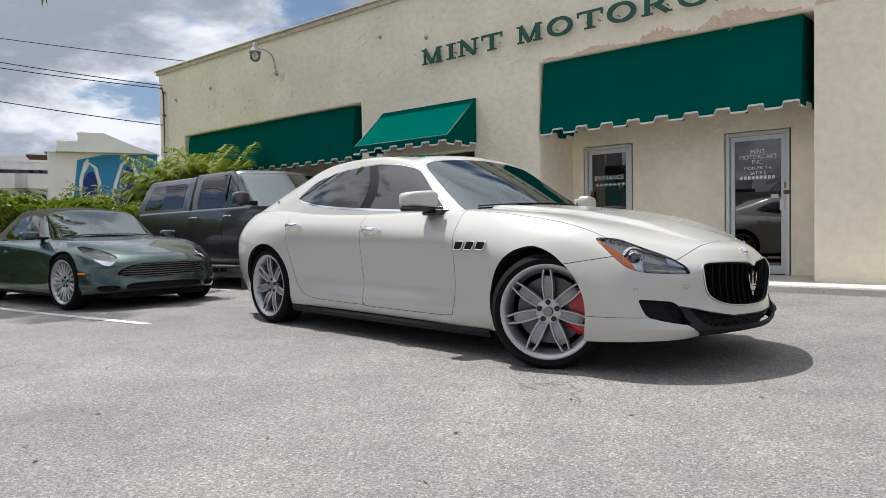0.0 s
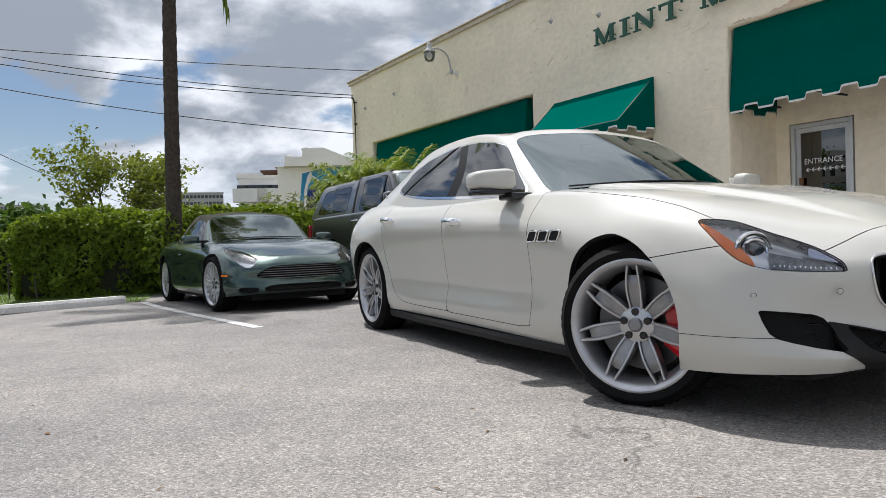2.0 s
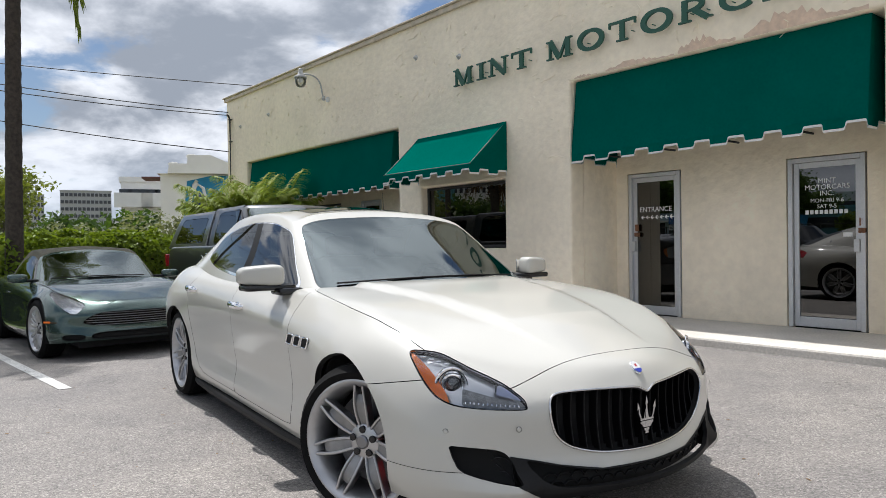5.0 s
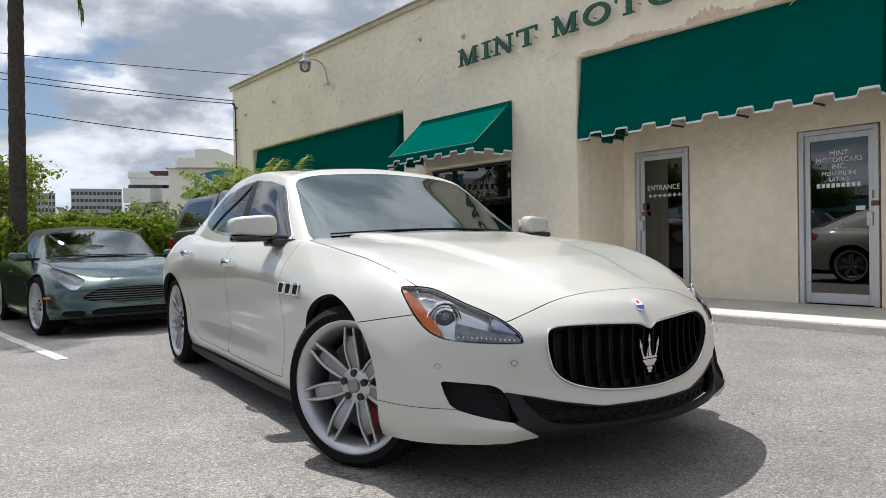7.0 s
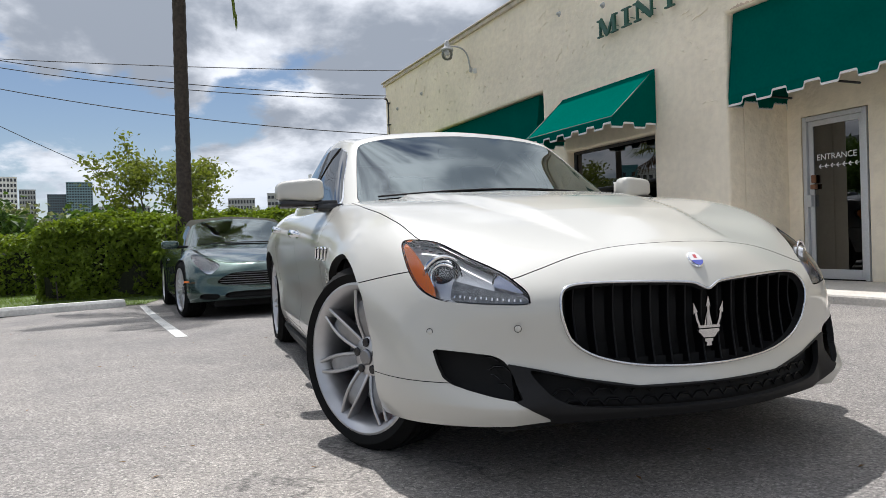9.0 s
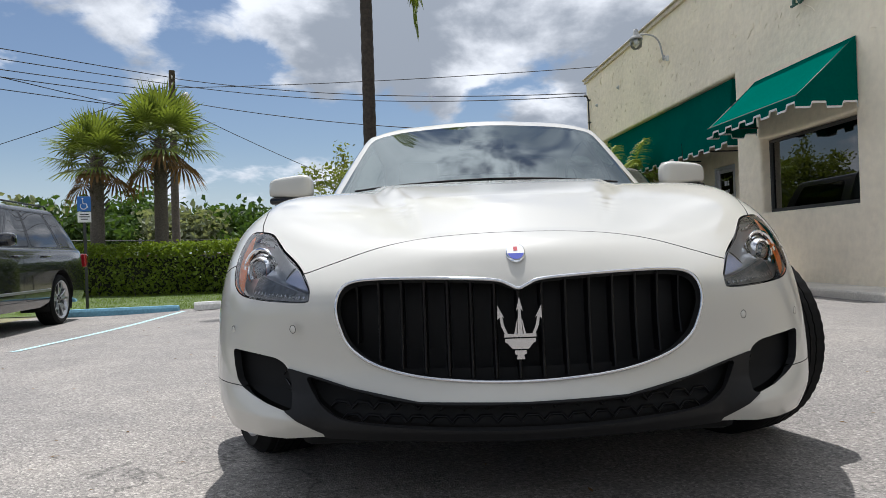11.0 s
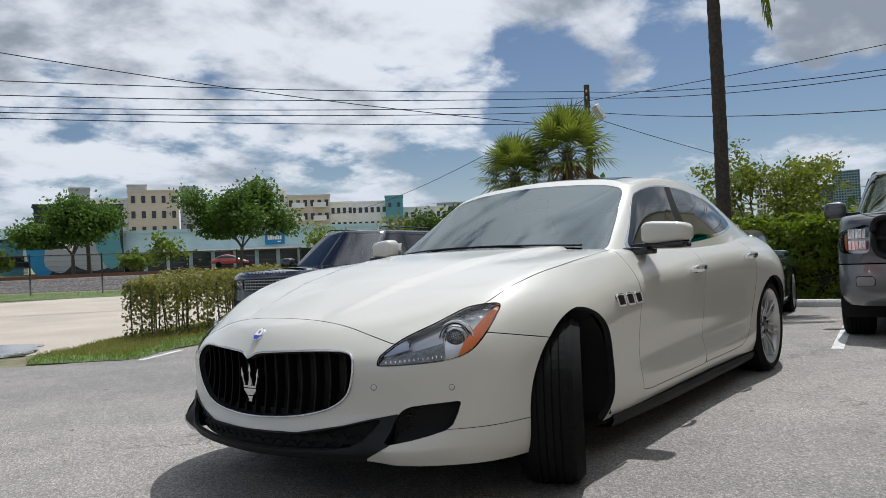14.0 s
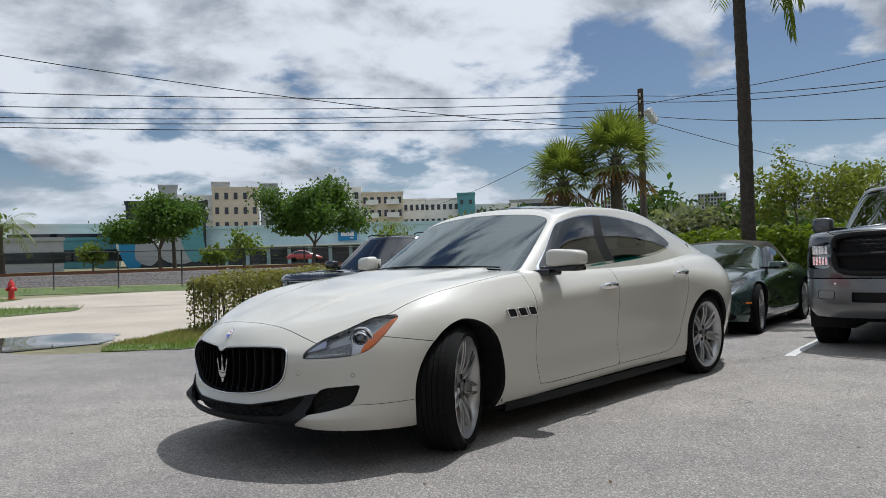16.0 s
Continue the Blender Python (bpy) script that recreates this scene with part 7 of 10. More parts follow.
def pickup(m):
    car = thing("pickup_truck", m, "dark grey pickup truck with matching bed cap and black grille", "truck")
    body = loft(tall_rails(0.92, -4.86, 0.995, 0.36, 0.50, 0.75, 0.97, 1.21, 1.28, 1.34, 3.57, 1.2, 0.10, -0.80, belt=1.255), 9, 8)
    arches = ((0.0, 0.40, 0.47), (-3.57, 0.40, 0.47))
    body = cut_arches(body, arches)
    bumper, body = split(body, lambda a: np.minimum(0.76 - a[:, 2], a[:, 0] - 0.40), 0.006)
    mouth = smooth_loop(both_sides([(0, 1.205), (.32, 1.203), (.56, 1.19), (.645, 1.14), (.65, .93), (.60, .84), (.47, .815), (.2, .81), (0, .81)]), 3)
    hole, body = clip(body, front_field(mouth, 0.5)(body[0]))
    lamp = smooth_loop([(.70, 1.12), (.80, 1.11), (.92, 1.08), (.965, 1.03), (.955, .90), (.90, .865), (.74, .865), (.695, .91)], 3)
    lens, body = split(body, front_field(lamp, 0.4), 0.003)
    slot = both_sides([(0, .62), (.50, .62), (.50, .52), (0, .52)])
    slot_hole, bumper = clip(bumper, front_field(slot, 0.3)(bumper[0]))
    fogs, bumper = split(bumper, front_field(np.array([(.66, .64), (.82, .64), (.82, .55), (.66, .55)]), 0.3), 0.003)
    hood_loop = smooth_loop([(.80, 0), (.77, .5), (.70, .70), (.3, .82), (-.7, .86), (-.8, .5), (-.8, 0), (-.8, -.5), (-.7, -.86), (.3, -.82), (.70, -.70), (.77, -.5)], 4)
    hood, body = split(body, lambda a: np.where(a[:, 2] > 1.0, inside(a[:, [0, 1]], hood_loop), -1.0), 0.004)
    doors = []
    for x0, x1 in ((-.66, -1.72), (-1.72, -2.72)):
        low = 0.55
        loop = [(x0, 1.3), (x0, low + 0.1), (x0 - 0.05, low), (x1 + 0.08, low), (x1, low + 0.12), (x1, 1.3)]
        d, body = split(body, side_field(loop, 0.5, 1.24), 0.004)
        doors.append((d, x1))
    gapline, body = clip(body, 0.012 - np.abs(body[0][:, 0] + 2.80))
    panel("body_shell", body, PAINT_GREY, car, rim=0.03)
    bump = panel("front_bumper", bumper, PAINT_SILVER, car, rim=0.03, label="grey front bumper")
    panel("bonnet", hood, PAINT_GREY, car)
    pair("fog_lamp", fogs, ALLOY_DARK, car)
    for sheet, d in ((hole, 0.06), (slot_hole, 0.04)):
        a = sheet[0].copy()
        a[:, 0] -= d
        panel("opening_backing", (a, sheet[1]), BLACK_MATT, car, rim=0)
    grille = new("grille")
    grille.parent = car
    bm = bmesh.new()
    ring = [(0.915 - 0.26 * abs(y) ** 2.2 + 0.006, y, z) for y, z in mouth]
    tube(bm, ring + [ring[0]], 0.03, 8, cap=False)
    soft(part("grille_surround", bm, BLACK_MATT, grille))
    for y0, z0, y1, z1 in ((0, .82, 0, 1.17), (-.62, 1.0, .62, 1.0)):
        bm = bmesh.new()
        n = 9
        tube(bm, [(0.905 - 0.26 * abs(y0 + (y1 - y0) * i / n) ** 2.2 - 0.01, y0 + (y1 - y0) * i / n, z0 + (z1 - z0) * i / n) for i in range(n + 1)], 0.022, 6)
        part("grille_bar", bm, BLACK_MATT, grille)
    bm = bmesh.new()
    honeycomb(bm, -0.58, 0.58, 0.84, 1.15, lambda y: 0.88 - 0.26 * abs(y) ** 2.2, 0.04, 0.004)
    part("grille_mesh", bm, BLACK_MATT, grille)
    # cab
    cab = loft(cab_rails(-0.70, -2.80, 0.915, 1.245, 1.885, 0.78, 0.02, 0.20, 1.0, 0.2), 9, 10)
    screen, cab = split(cab, pane_field(-2.72, 2.72, 0.08, 1.90, 0.2), 0.003)
    fr, cab = split(cab, pane_field(3.12, 5.0, 0.10, 1.80, 0.2), 0.003)
    rr, cab = split(cab, pane_field(5.14, 6.75, 0.10, 1.80, 0.2), 0.003)
    panel("cab", cab, PAINT_GREY, car, rim=0.02)
    panel("windscreen", screen, SCREEN_GLASS, car, rim=0.004)
    pair("front_window", fr, DARK_GLASS, car, 0.004)
    pair("rear_side_window", rr, DARK_GLASS, car, 0.004)
    # bed cap
    cap = loft(cab_rails(-2.815, -4.80, 0.915, 1.245, 1.86, 0.02, 0.34, 0.20, 0.2, 0.5), 8, 9)
    win, cap = split(cap, pane_field(3.3, 6.7, 0.26, 1.66, 0.12), 0.003)
    panel("bed_cap", cap, PAINT_GREY, car, rim=0.02)
    pair("cap_window", win, DARK_GLASS, car, 0.004)
    for s, nm, k in ((1, "left", 0), (-1, "right", 1)):
        for d, x1 in doors:
            ob = panel("door", d, PAINT_GREY, car, nm)
            bar_handle(ob, x1 + 0.17, 1.0, 1.13, s, CHROME, 0.2)
        lampob = new("headlamp")
        lampob.parent = car
        panel("lens", lens, LENS, lampob, nm, 0.004, "clear lens")
        a = lens[0].copy()
        a[:, :3] -= 0.06 * a[:, 3:6]
        panel("lamp_bowl", (a, lens[1]), mat_lamp_bowl(), lampob, nm, 0.0)
        at, _ = clip((a, lens[1]), np.minimum(a[:, 1] - 0.885, 1.06 - a[:, 2]))
        panel("turn_signal", at, AMBER, lampob, nm, 0.0, "amber strip", 0.01)
        for zz in (-0.055, 0.055):
            for k in range(5):
                bm = bmesh.new()
                box(bm, (-0.02, -0.075 + 0.031 * k, zz - 0.045), (0.0 + 0.004 * (k % 2), -0.047 + 0.031 * k, zz + 0.045), 0.004)
                bm.transform(Matrix.Translation((0.755, s * 0.80, 0.995)) @ pose(0, 0, 0, 0, 0, s * 15))
                part("reflector", bm, LAMP_SILVER, lampob)
        mirror_box(car, -0.98, 1.10, 1.37, 0.08, 0.12, 0.10, PAINT_GREY, s, 0.14)
        bm = bmesh.new()
        tube(bm, [(-0.62, s * 0.93, 0.37), (-0.8, s * 1.0, 0.36), (-2.6, s * 1.0, 0.36), (-2.8, s * 0.93, 0.37)], 0.045, 10)
        bmesh.ops.scale(bm, vec=(1, 1, 0.5), verts=bm.verts, space=Matrix.Translation((0, 0, -0.36)))
        part("running_board", bm, STEEL_DARK, car)
        bm = bmesh.new()
        box(bm, (-4.80, 0.80, 0.92), (-4.72, 0.985, 1.14), 0.02)
        if s < 0:
            mirror_y(bm)
        part("tail_lamp", bm, LAMP_RED, car)
    arch_liners(car, arches, 0.97, 0.55)
    plain_cabin(car, -0.85, -2.75, 0.80, 0.55, 1.25, (-1.7, -2.5))
    bm = bmesh.new()
    box(bm, (-4.7, -0.55, 0.30), (0.55, 0.55, 0.48), 0.03)
    part("chassis", bm, BLACK_VOID, car)
    bm = bmesh.new()
    box(bm, (-5.05, -0.95, 0.52), (-4.84, 0.95, 0.72), 0.03)
    part("rear_bumper", bm, CHROME, car)
    bm = bmesh.new()
    tube(bm, [(-0.25, 0.80, 1.15), (-0.27, 0.80, 1.60), (-0.29, 0.80, 1.98)], 0.004, 5)
    part("aerial", bm, BLACK_MATT, car)
    four_wheels(car, 3.57, 0.985, 0.405, 0.262, 0.275, 5, True, ALLOY, None, steer=0.0, split_w=0.42)
    return car


def off_roader(m):
    car = thing("suv", m, "black luxury off-road wagon parked nose out beside the hedge", "car")
    body = loft(tall_rails(0.86, -4.10, 0.985, 0.30, 0.44, 0.68, 0.90, 1.075, 1.13, 1.16, 2.92, 1.1, 0.12, -0.72, belt=1.15), 9, 8)
    arches = ((0.0, 0.385, 0.445), (-2.92, 0.385, 0.445))
    body = cut_arches(body, arches)
    mouth = smooth_loop(both_sides([(0, 1.01), (.32, 1.008), (.485, 1.0), (.51, .97), (.49, .85), (.45, .82), (.2, .815), (0, .815)]), 3)
    hole, body = clip(body, front_field(mouth, 0.4)(body[0]))
    lamp = smooth_loop([(.545, 1.0), (.72, .995), (.86, .975), (.93, .94), (.90, .90), (.84, .872), (.66, .852), (.565, .848), (.535, .90)], 3)
    lens, body = split(body, front_field(lamp, 0.3), 0.003)
    band = both_sides([(0, .66), (.60, .66), (.80, .70), (.85, .60), (.80, .545), (.55, .53), (0, .53)])
    black, body = clip(body, front_field(np.array(band), 0.35)(body[0]))
    hood_loop = smooth_loop([(.72, 0), (.70, .5), (.62, .72), (.3, .83), (-.6, .86), (-.74, .5), (-.74, 0), (-.74, -.5), (-.6, -.86), (.3, -.83), (.62, -.72), (.70, -.5)], 4)
    hood, body = split(body, lambda a: np.where(a[:, 2] > 0.95, inside(a[:, [0, 1]], hood_loop), -1.0), 0.004)
    doors = []
    for x0, x1 in ((-.62, -1.62), (-1.62, -2.55)):
        loop = [(x0, 1.3), (x0, 0.5), (x0 - 0.06, 0.42), (x1 + 0.08, 0.42), (x1, 0.5), (x1, 1.3)]
        d, body = split(body, side_field(loop, 0.5, 1.14), 0.004)
        doors.append((d, x1))
    panel("body_shell", body, PAINT_BLACK, car, rim=0.03)
    panel("bonnet", hood, PAINT_BLACK, car)
    panel("lower_grille", black, BLACK_MATT, car, push=-0.012)
    # near-black sheet behind the mouth, coloured as its shade
    a = hole[0].copy()
    a[:, 0] -= 0.05
    panel("opening_backing", (a, hole[1]), BLACK_VOID, car, rim=0)
    grille = new("grille")
    grille.parent = car
    for k in range(4):
        bm = bmesh.new()
        z = 0.842 + 0.046 * k
        tube(bm, [(0.852 - 0.26 * abs(y) ** 2.2 - 0.012, y, z) for y in np.linspace(-0.45, 0.45, 11)], 0.009, 6)
        part("slat", bm, ALLOY, grille)
    for k in range(15):
        bm = bmesh.new()
        y = -0.42 + 0.06 * k
        x = 0.852 - 0.26 * abs(y) ** 2.2 - 0.018
        tube(bm, [(x, y - 0.012, 0.825), (x, y + 0.012, 1.0)], 0.005, 5)
        part("grille_bar", bm, ALLOY, grille)
    for k in range(11):
        if k == 5:
            continue
        y = 0.36 - 0.072 * k
        bm = bmesh.new()
        box(bm, (0.745, y - 0.022, 1.088), (0.751, y + 0.022, 1.115))
        part("badge_bar", bm, ALLOY, car)
    bm = bmesh.new()
    tube(bm, [(0.862 - 0.26 * abs(y) ** 2.2, y, 0.535) for y in np.linspace(-0.82, 0.82, 17)], 0.012, 6)
    part("bumper_trim", bm, ALLOY, car)
    cab = loft(cab_rails(-0.62, -3.98, 0.915, 1.145, 1.80, 0.72, 0.42, 0.26), 9, 10)
    screen, cab = split(cab, pane_field(-2.72, 2.72, 0.08, 1.90, 0.2), 0.003)
    rear, cab = split(cab, pane_field(7.3, 12.7, 0.2, 1.8, 0.2), 0.003)
    panes = []
    for s0, s1 in ((3.10, 4.62), (4.72, 5.82), (5.92, 7.05)):
        g, cab = split(cab, pane_field(s0, s1, 0.10, 1.78, 0.12), 0.003)
        panes.append(g)
    posts, cab = clip(cab, np.minimum(1.88 - cab[0][:, 7], cab[0][:, 6] - 3.02))
    panel("pillar_trim", posts, BLACK_GLOSS, car, rim=0.015)
    panel("roof", cab, PAINT_BLACK, car, rim=0.02)
    panel("windscreen", screen, CAR_GLASS, car, rim=0.004)
    panel("rear_window", rear, DARK_GLASS, car, rim=0.004)
    for g in panes:
        pair("side_window", g, DARK_GLASS, car, 0.004)
    for s, nm in ((1, "left"), (-1, "right")):
        for d, x1 in doors:
            ob = panel("door", d, PAINT_BLACK, car, nm)
            bar_handle(ob, x1 + 0.17, 0.985, 1.04, s, PAINT_BLACK, 0.2)
        lampob = new("headlamp")
        lampob.parent = car
        panel("lens", lens, LENS, lampob, nm, 0.004, "clear lens")
        a = lens[0].copy()
        a[:, :3] -= 0.05 * a[:, 3:6]
        panel("lamp_bowl", (a, lens[1]), mat_lamp_bowl(), lampob, nm, 0.0)
        at, _ = clip((a, lens[1]), a[:, 1] - 0.84)
        panel("side_marker", at, AMBER, lampob, nm, 0.0, "orange side marker", 0.02)
        for y in (0.60, 0.72):
            bm = bmesh.new()
            lathe(bm, [(0.0, 0.02), (0.035, 0.01), (0.05, -0.01)], 18, "X")
            bm.transform(Matrix.Translation((0.70 - 0.25 * (y - 0.6), s * y, 0.925)) @ pose(0, 0, 0, 0, 0, s * 12))
            soft(part("projector", bm, CHROME, lampob))
        mirror_box(car, -0.92, 1.06, 1.25, 0.08, 0.13, 0.085, PAINT_BLACK, s, 0.1)
        bm = bmesh.new()
        box(bm, (-2.46, 0.984, 0.53), (-0.72, 0.998, 0.565), 0.004)
        box(bm, (-0.72, 0.984, 0.515), (-0.53, 0.998, 0.60), 0.004)
        if s < 0:
            mirror_y(bm)
        part("side_trim", bm, ALLOY, car, "bright side trim")
        bm = bmesh.new()
        tube(bm, [(-1.55, s * 0.60, 1.80), (-1.65, s * 0.60, 1.835), (-3.3, s * 0.60, 1.835), (-3.4, s * 0.60, 1.79)], 0.014, 6)
        part("roof_rail", bm, BLACK_GLOSS, car)
        bm = bmesh.new()
        box(bm, (-4.08, 0.78, 0.86), (-3.98, 0.975, 1.08), 0.02)
        if s < 0:
            mirror_y(bm)
        part("tail_lamp", bm, LAMP_RED, car)
    arch_liners(car, arches, 0.96, 0.55)
    plain_cabin(car, -0.75, -3.6, 0.78, 0.5, 1.13, (-1.7, -2.6))
    bm = bmesh.new()
    box(bm, (-3.9, -0.6, 0.26), (0.6, 0.6, 0.42), 0.03)
    part("underbody", bm, BLACK_VOID, car)
    four_wheels(car, 2.92, 0.975, 0.385, 0.285, 0.275, 5, True, ALLOY, None, steer=0.0, split_w=0.42)
    return car


tourer(Matrix.Translation((-6.66, -0.87, -0.062)) @ pose(0, 0, 0, 0, -0.7, 7))
pickup(Matrix.Translation((-6.06, 1.94, -0.04)) @ pose(0, 0, 0, 0, -0.6, 5.2))
off_roader(Matrix.Translation((-4.76, -6.41, -0.163)) @ pose(0, 0, 0, 0, 0, 9.4) @ Matrix.Scale(0.95, 4))

# ---------------------------------------------------------------- plants
LEAF_HEDGE = mat("hedge_leaf", (0.130, 0.182, 0.020), 0.45, spread=0.5, leaf=True)
LEAF_HEDGE_DRY = mat("dry_hedge_leaf", (0.20, 0.195, 0.07), 0.5, spread=0.5, leaf=True)
LEAF_TREE = mat("tree_leaf", (0.125, 0.175, 0.03), 0.45, spread=0.4, leaf=True)
LEAF_LIGHT = mat("light_tree_leaf", (0.145, 0.175, 0.035), 0.45, spread=0.5, leaf=True)
LEAF_STREET = mat("street_tree_leaf", (0.075, 0.135, 0.03), 0.5, spread=0.45, leaf=True)
LEAF_DARK = mat("dark_tree_leaf", (0.05, 0.092, 0.022), 0.5, spread=0.45, leaf=True)
LEAF_GREY = mat("silvery_leaf", (0.17, 0.19, 0.12), 0.6, spread=0.45, leaf=True)
LEAF_PALM = mat("palm_leaf", (0.125, 0.16, 0.035), 0.42, spread=0.35, leaf=True)
LEAF_LIME = mat("lime_palm_leaf", (0.20, 0.255, 0.035), 0.5, spread=0.35, leaf=True)
LEAF_DEAD = mat("dead_palm_leaf", (0.16, 0.095, 0.05), 0.8, spread=0.35, leaf=True)
BLADE = mat("grass_blade", (0.12, 0.18, 0.035), 0.6, spread=0.45, leaf=True)
BLADE_DRY = mat("dry_grass_blade", (0.22, 0.19, 0.08), 0.7, spread=0.45, leaf=True)
BARK = mat("grey_bark", (0.10, 0.085, 0.07), 0.9, grain=(25, 0.35), bump=0.7, bump_scale=40)
BARK_PALM = mat("palm_bark", (0.055, 0.043, 0.034), 0.9, grain=(18, 0.35), bump=0.8, bump_scale=30)
HEDGE_SHADE = mat("hedge_shade", (0.022, 0.024, 0.012), 0.95, grain=(20, 0.4))
rng = np.random.default_rng(7)


def raw(name, verts, faces, material, parent=None, smooth=False):
    me = bpy.data.meshes.new(name)
    me.from_pydata(verts.tolist() if hasattr(verts, "tolist") else verts, [], faces.tolist() if hasattr(faces, "tolist") else faces)
    me.materials.append(material)
    if smooth:
        me.polygons.foreach_set("use_smooth", [True] * len(me.polygons))
    ob = new(name, me)
    ob.parent = parent
    return ob


def leaf_arrays(c, size, out=None, up=0.4, long=1.7):
    """Folded leaves at the centres c; out: directions that they tend to face."""
    n = len(c)
    d = rng.normal(size=(n, 3))
    if out is not None:
        d += 1.3 * out
    d[:, 2] += up
    d /= np.linalg.norm(d, axis=1, keepdims=True)
    t = np.cross(d, rng.normal(size=(n, 3)))
    t /= np.linalg.norm(t, axis=1, keepdims=True) + 1e-9
    b = np.cross(d, t)
    s = (size * rng.uniform(0.6, 1.3, n))[:, None]
    v = np.stack([c - t * s * long * 0.5, c + b * s * 0.5 + d * s * 0.12, c + t * s * long * 0.5 - d * s * 0.15, c - b * s * 0.5 + d * s * 0.12], 1).reshape(-1, 3)
    k = np.arange(n) * 4
    f = np.concatenate([np.stack([k, k + 1, k + 2], 1), np.stack([k, k + 2, k + 3], 1)])
    return v, f


def hedge(name_label, line, width, height, leaf, material, n, lumps=0.12, bare=0.0):
    """A clipped hedge along a line of ground points: a solid near-black core under a skin of leaves."""
    thing_ob = tagged(new("hedge"), name_label, "hedge")
    line = np.array(line, float)
    seg = np.linalg.norm(np.diff(line, axis=0), axis=1)
    cum = np.concatenate([[0], np.cumsum(seg)])
    length = cum[-1]

    def at(s):
        return np.stack([np.interp(s, cum, line[:, 0]), np.interp(s, cum, line[:, 1])], 1)

    def side(s):
        p, q = at(np.minimum(s + 0.05, length)), at(np.maximum(s - 0.05, 0))
        t = p - q
        t /= np.linalg.norm(t, axis=1, keepdims=True) + 1e-9
        return np.stack([-t[:, 1], t[:, 0]], 1), t

    s = rng.uniform(0, length, n)
    pick = rng.uniform(size=n)
    a = np.where(pick < 0.36, rng.uniform(-1, 1, n), np.where(pick < 0.68, 1.0, -1.0))
    h = np.where(pick < 0.36, 1.0, rng.uniform(0.02, 1.0, n) ** 1.15)
    ends = rng.uniform(size=n) < 0.10 * min(1, 4 / length)
    a = np.where(ends, rng.uniform(-1, 1, n), a)
    s = np.where(ends, np.where(rng.uniform(size=n) < 0.5, 0, length), s)
    inset = np.abs(rng.normal(0, 0.16 if bare else 0.10, n))
    bulge = np.array([noise.noise((q * 1.3, r * 1.7, hh * 2.0)) for q, r, hh in zip(s, a, h)]) * lumps
    fine = np.array([noise.noise((q * 4.1, r * 3.7 + 8, hh * 5.0)) for q, r, hh in zip(s, a, h)]) * lumps * 0.5
    nrm, tan = side(s)
    shrink = 1 - (0.34 * np.maximum(0, 0.82 - h) / 0.82 if lumps > 0.2 else 0.18 * np.maximum(0, 0.35 - h) / 0.35)
    off = a * (width / 2) * shrink - np.sign(a) * inset * (np.abs(a) > 0.99) + np.sign(a) * (bulge + fine) * (np.abs(a) > 0.99)
    z = h * height - inset * (h > 0.99) + (bulge + fine) * (h > 0.99)
    top_edge = np.maximum(0, np.abs(a) - 0.55) / 0.45
    z = z - (h > 0.99) * 0.16 * height * top_edge ** 2
    off = off * (1 - 0.16 * np.maximum(0, (h - 0.72) / 0.28) ** 2 * (np.abs(a) > 0.99) * (h < 0.99))
    round_ = np.minimum(1, np.minimum(s, length - s) / 0.35)
    z = z * (0.88 + 0.12 * np.sqrt(round_))
    p = at(s) + nrm * off[:, None]
    c = np.stack([p[:, 0], p[:, 1], z + ground_z(p[:, 0], p[:, 1])], 1)
    out = np.stack([nrm[:, 0] * np.sign(a) * (np.abs(a) > 0.99), nrm[:, 1] * np.sign(a) * (np.abs(a) > 0.99), (h > 0.99) * 1.0], 1)
    keep = np.ones(n, bool)
    if bare:
        keep = (h > 0.4) | (rng.uniform(size=n) > bare)
    v, f = leaf_arrays(c[keep], leaf, out[keep])
    ob = raw("leaves", v, f, material, thing_ob)
    ob["kind"] = "stuff"
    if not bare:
        # solid filler hull; its near-black colour holds the shade deep among the leaves
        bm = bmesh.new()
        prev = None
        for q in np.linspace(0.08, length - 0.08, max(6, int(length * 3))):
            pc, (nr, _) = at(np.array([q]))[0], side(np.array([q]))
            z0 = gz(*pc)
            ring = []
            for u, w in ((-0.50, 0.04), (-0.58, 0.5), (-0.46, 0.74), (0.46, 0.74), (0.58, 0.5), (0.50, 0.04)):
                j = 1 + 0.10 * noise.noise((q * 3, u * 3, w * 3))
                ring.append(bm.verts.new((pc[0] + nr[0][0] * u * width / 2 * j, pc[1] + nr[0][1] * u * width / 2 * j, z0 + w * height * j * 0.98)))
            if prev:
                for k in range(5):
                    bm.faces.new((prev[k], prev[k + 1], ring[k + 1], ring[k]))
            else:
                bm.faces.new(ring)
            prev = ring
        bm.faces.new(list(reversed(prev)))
        part("twig_core", bm, HEDGE_SHADE, thing_ob)
    bm = bmesh.new()
    for q in np.arange(0.2, length, 0.24 if bare else 0.35):
        pc = at(np.array([q]))[0]
        for _ in range(3 if bare else 2):
            x, y = pc + rng.uniform(-width * 0.35, width * 0.35, 2)
            tube(bm, [(x, y, gz(x, y) - 0.03), (x + rng.uniform(-.1, .1), y + rng.uniform(-.1, .1), gz(x, y) + (0.85 if bare else 0.45) * height)], 0.013, 5, cap=False)
    part("stems", bm, BARK, thing_ob)["kind"] = "stuff"
    return thing_ob


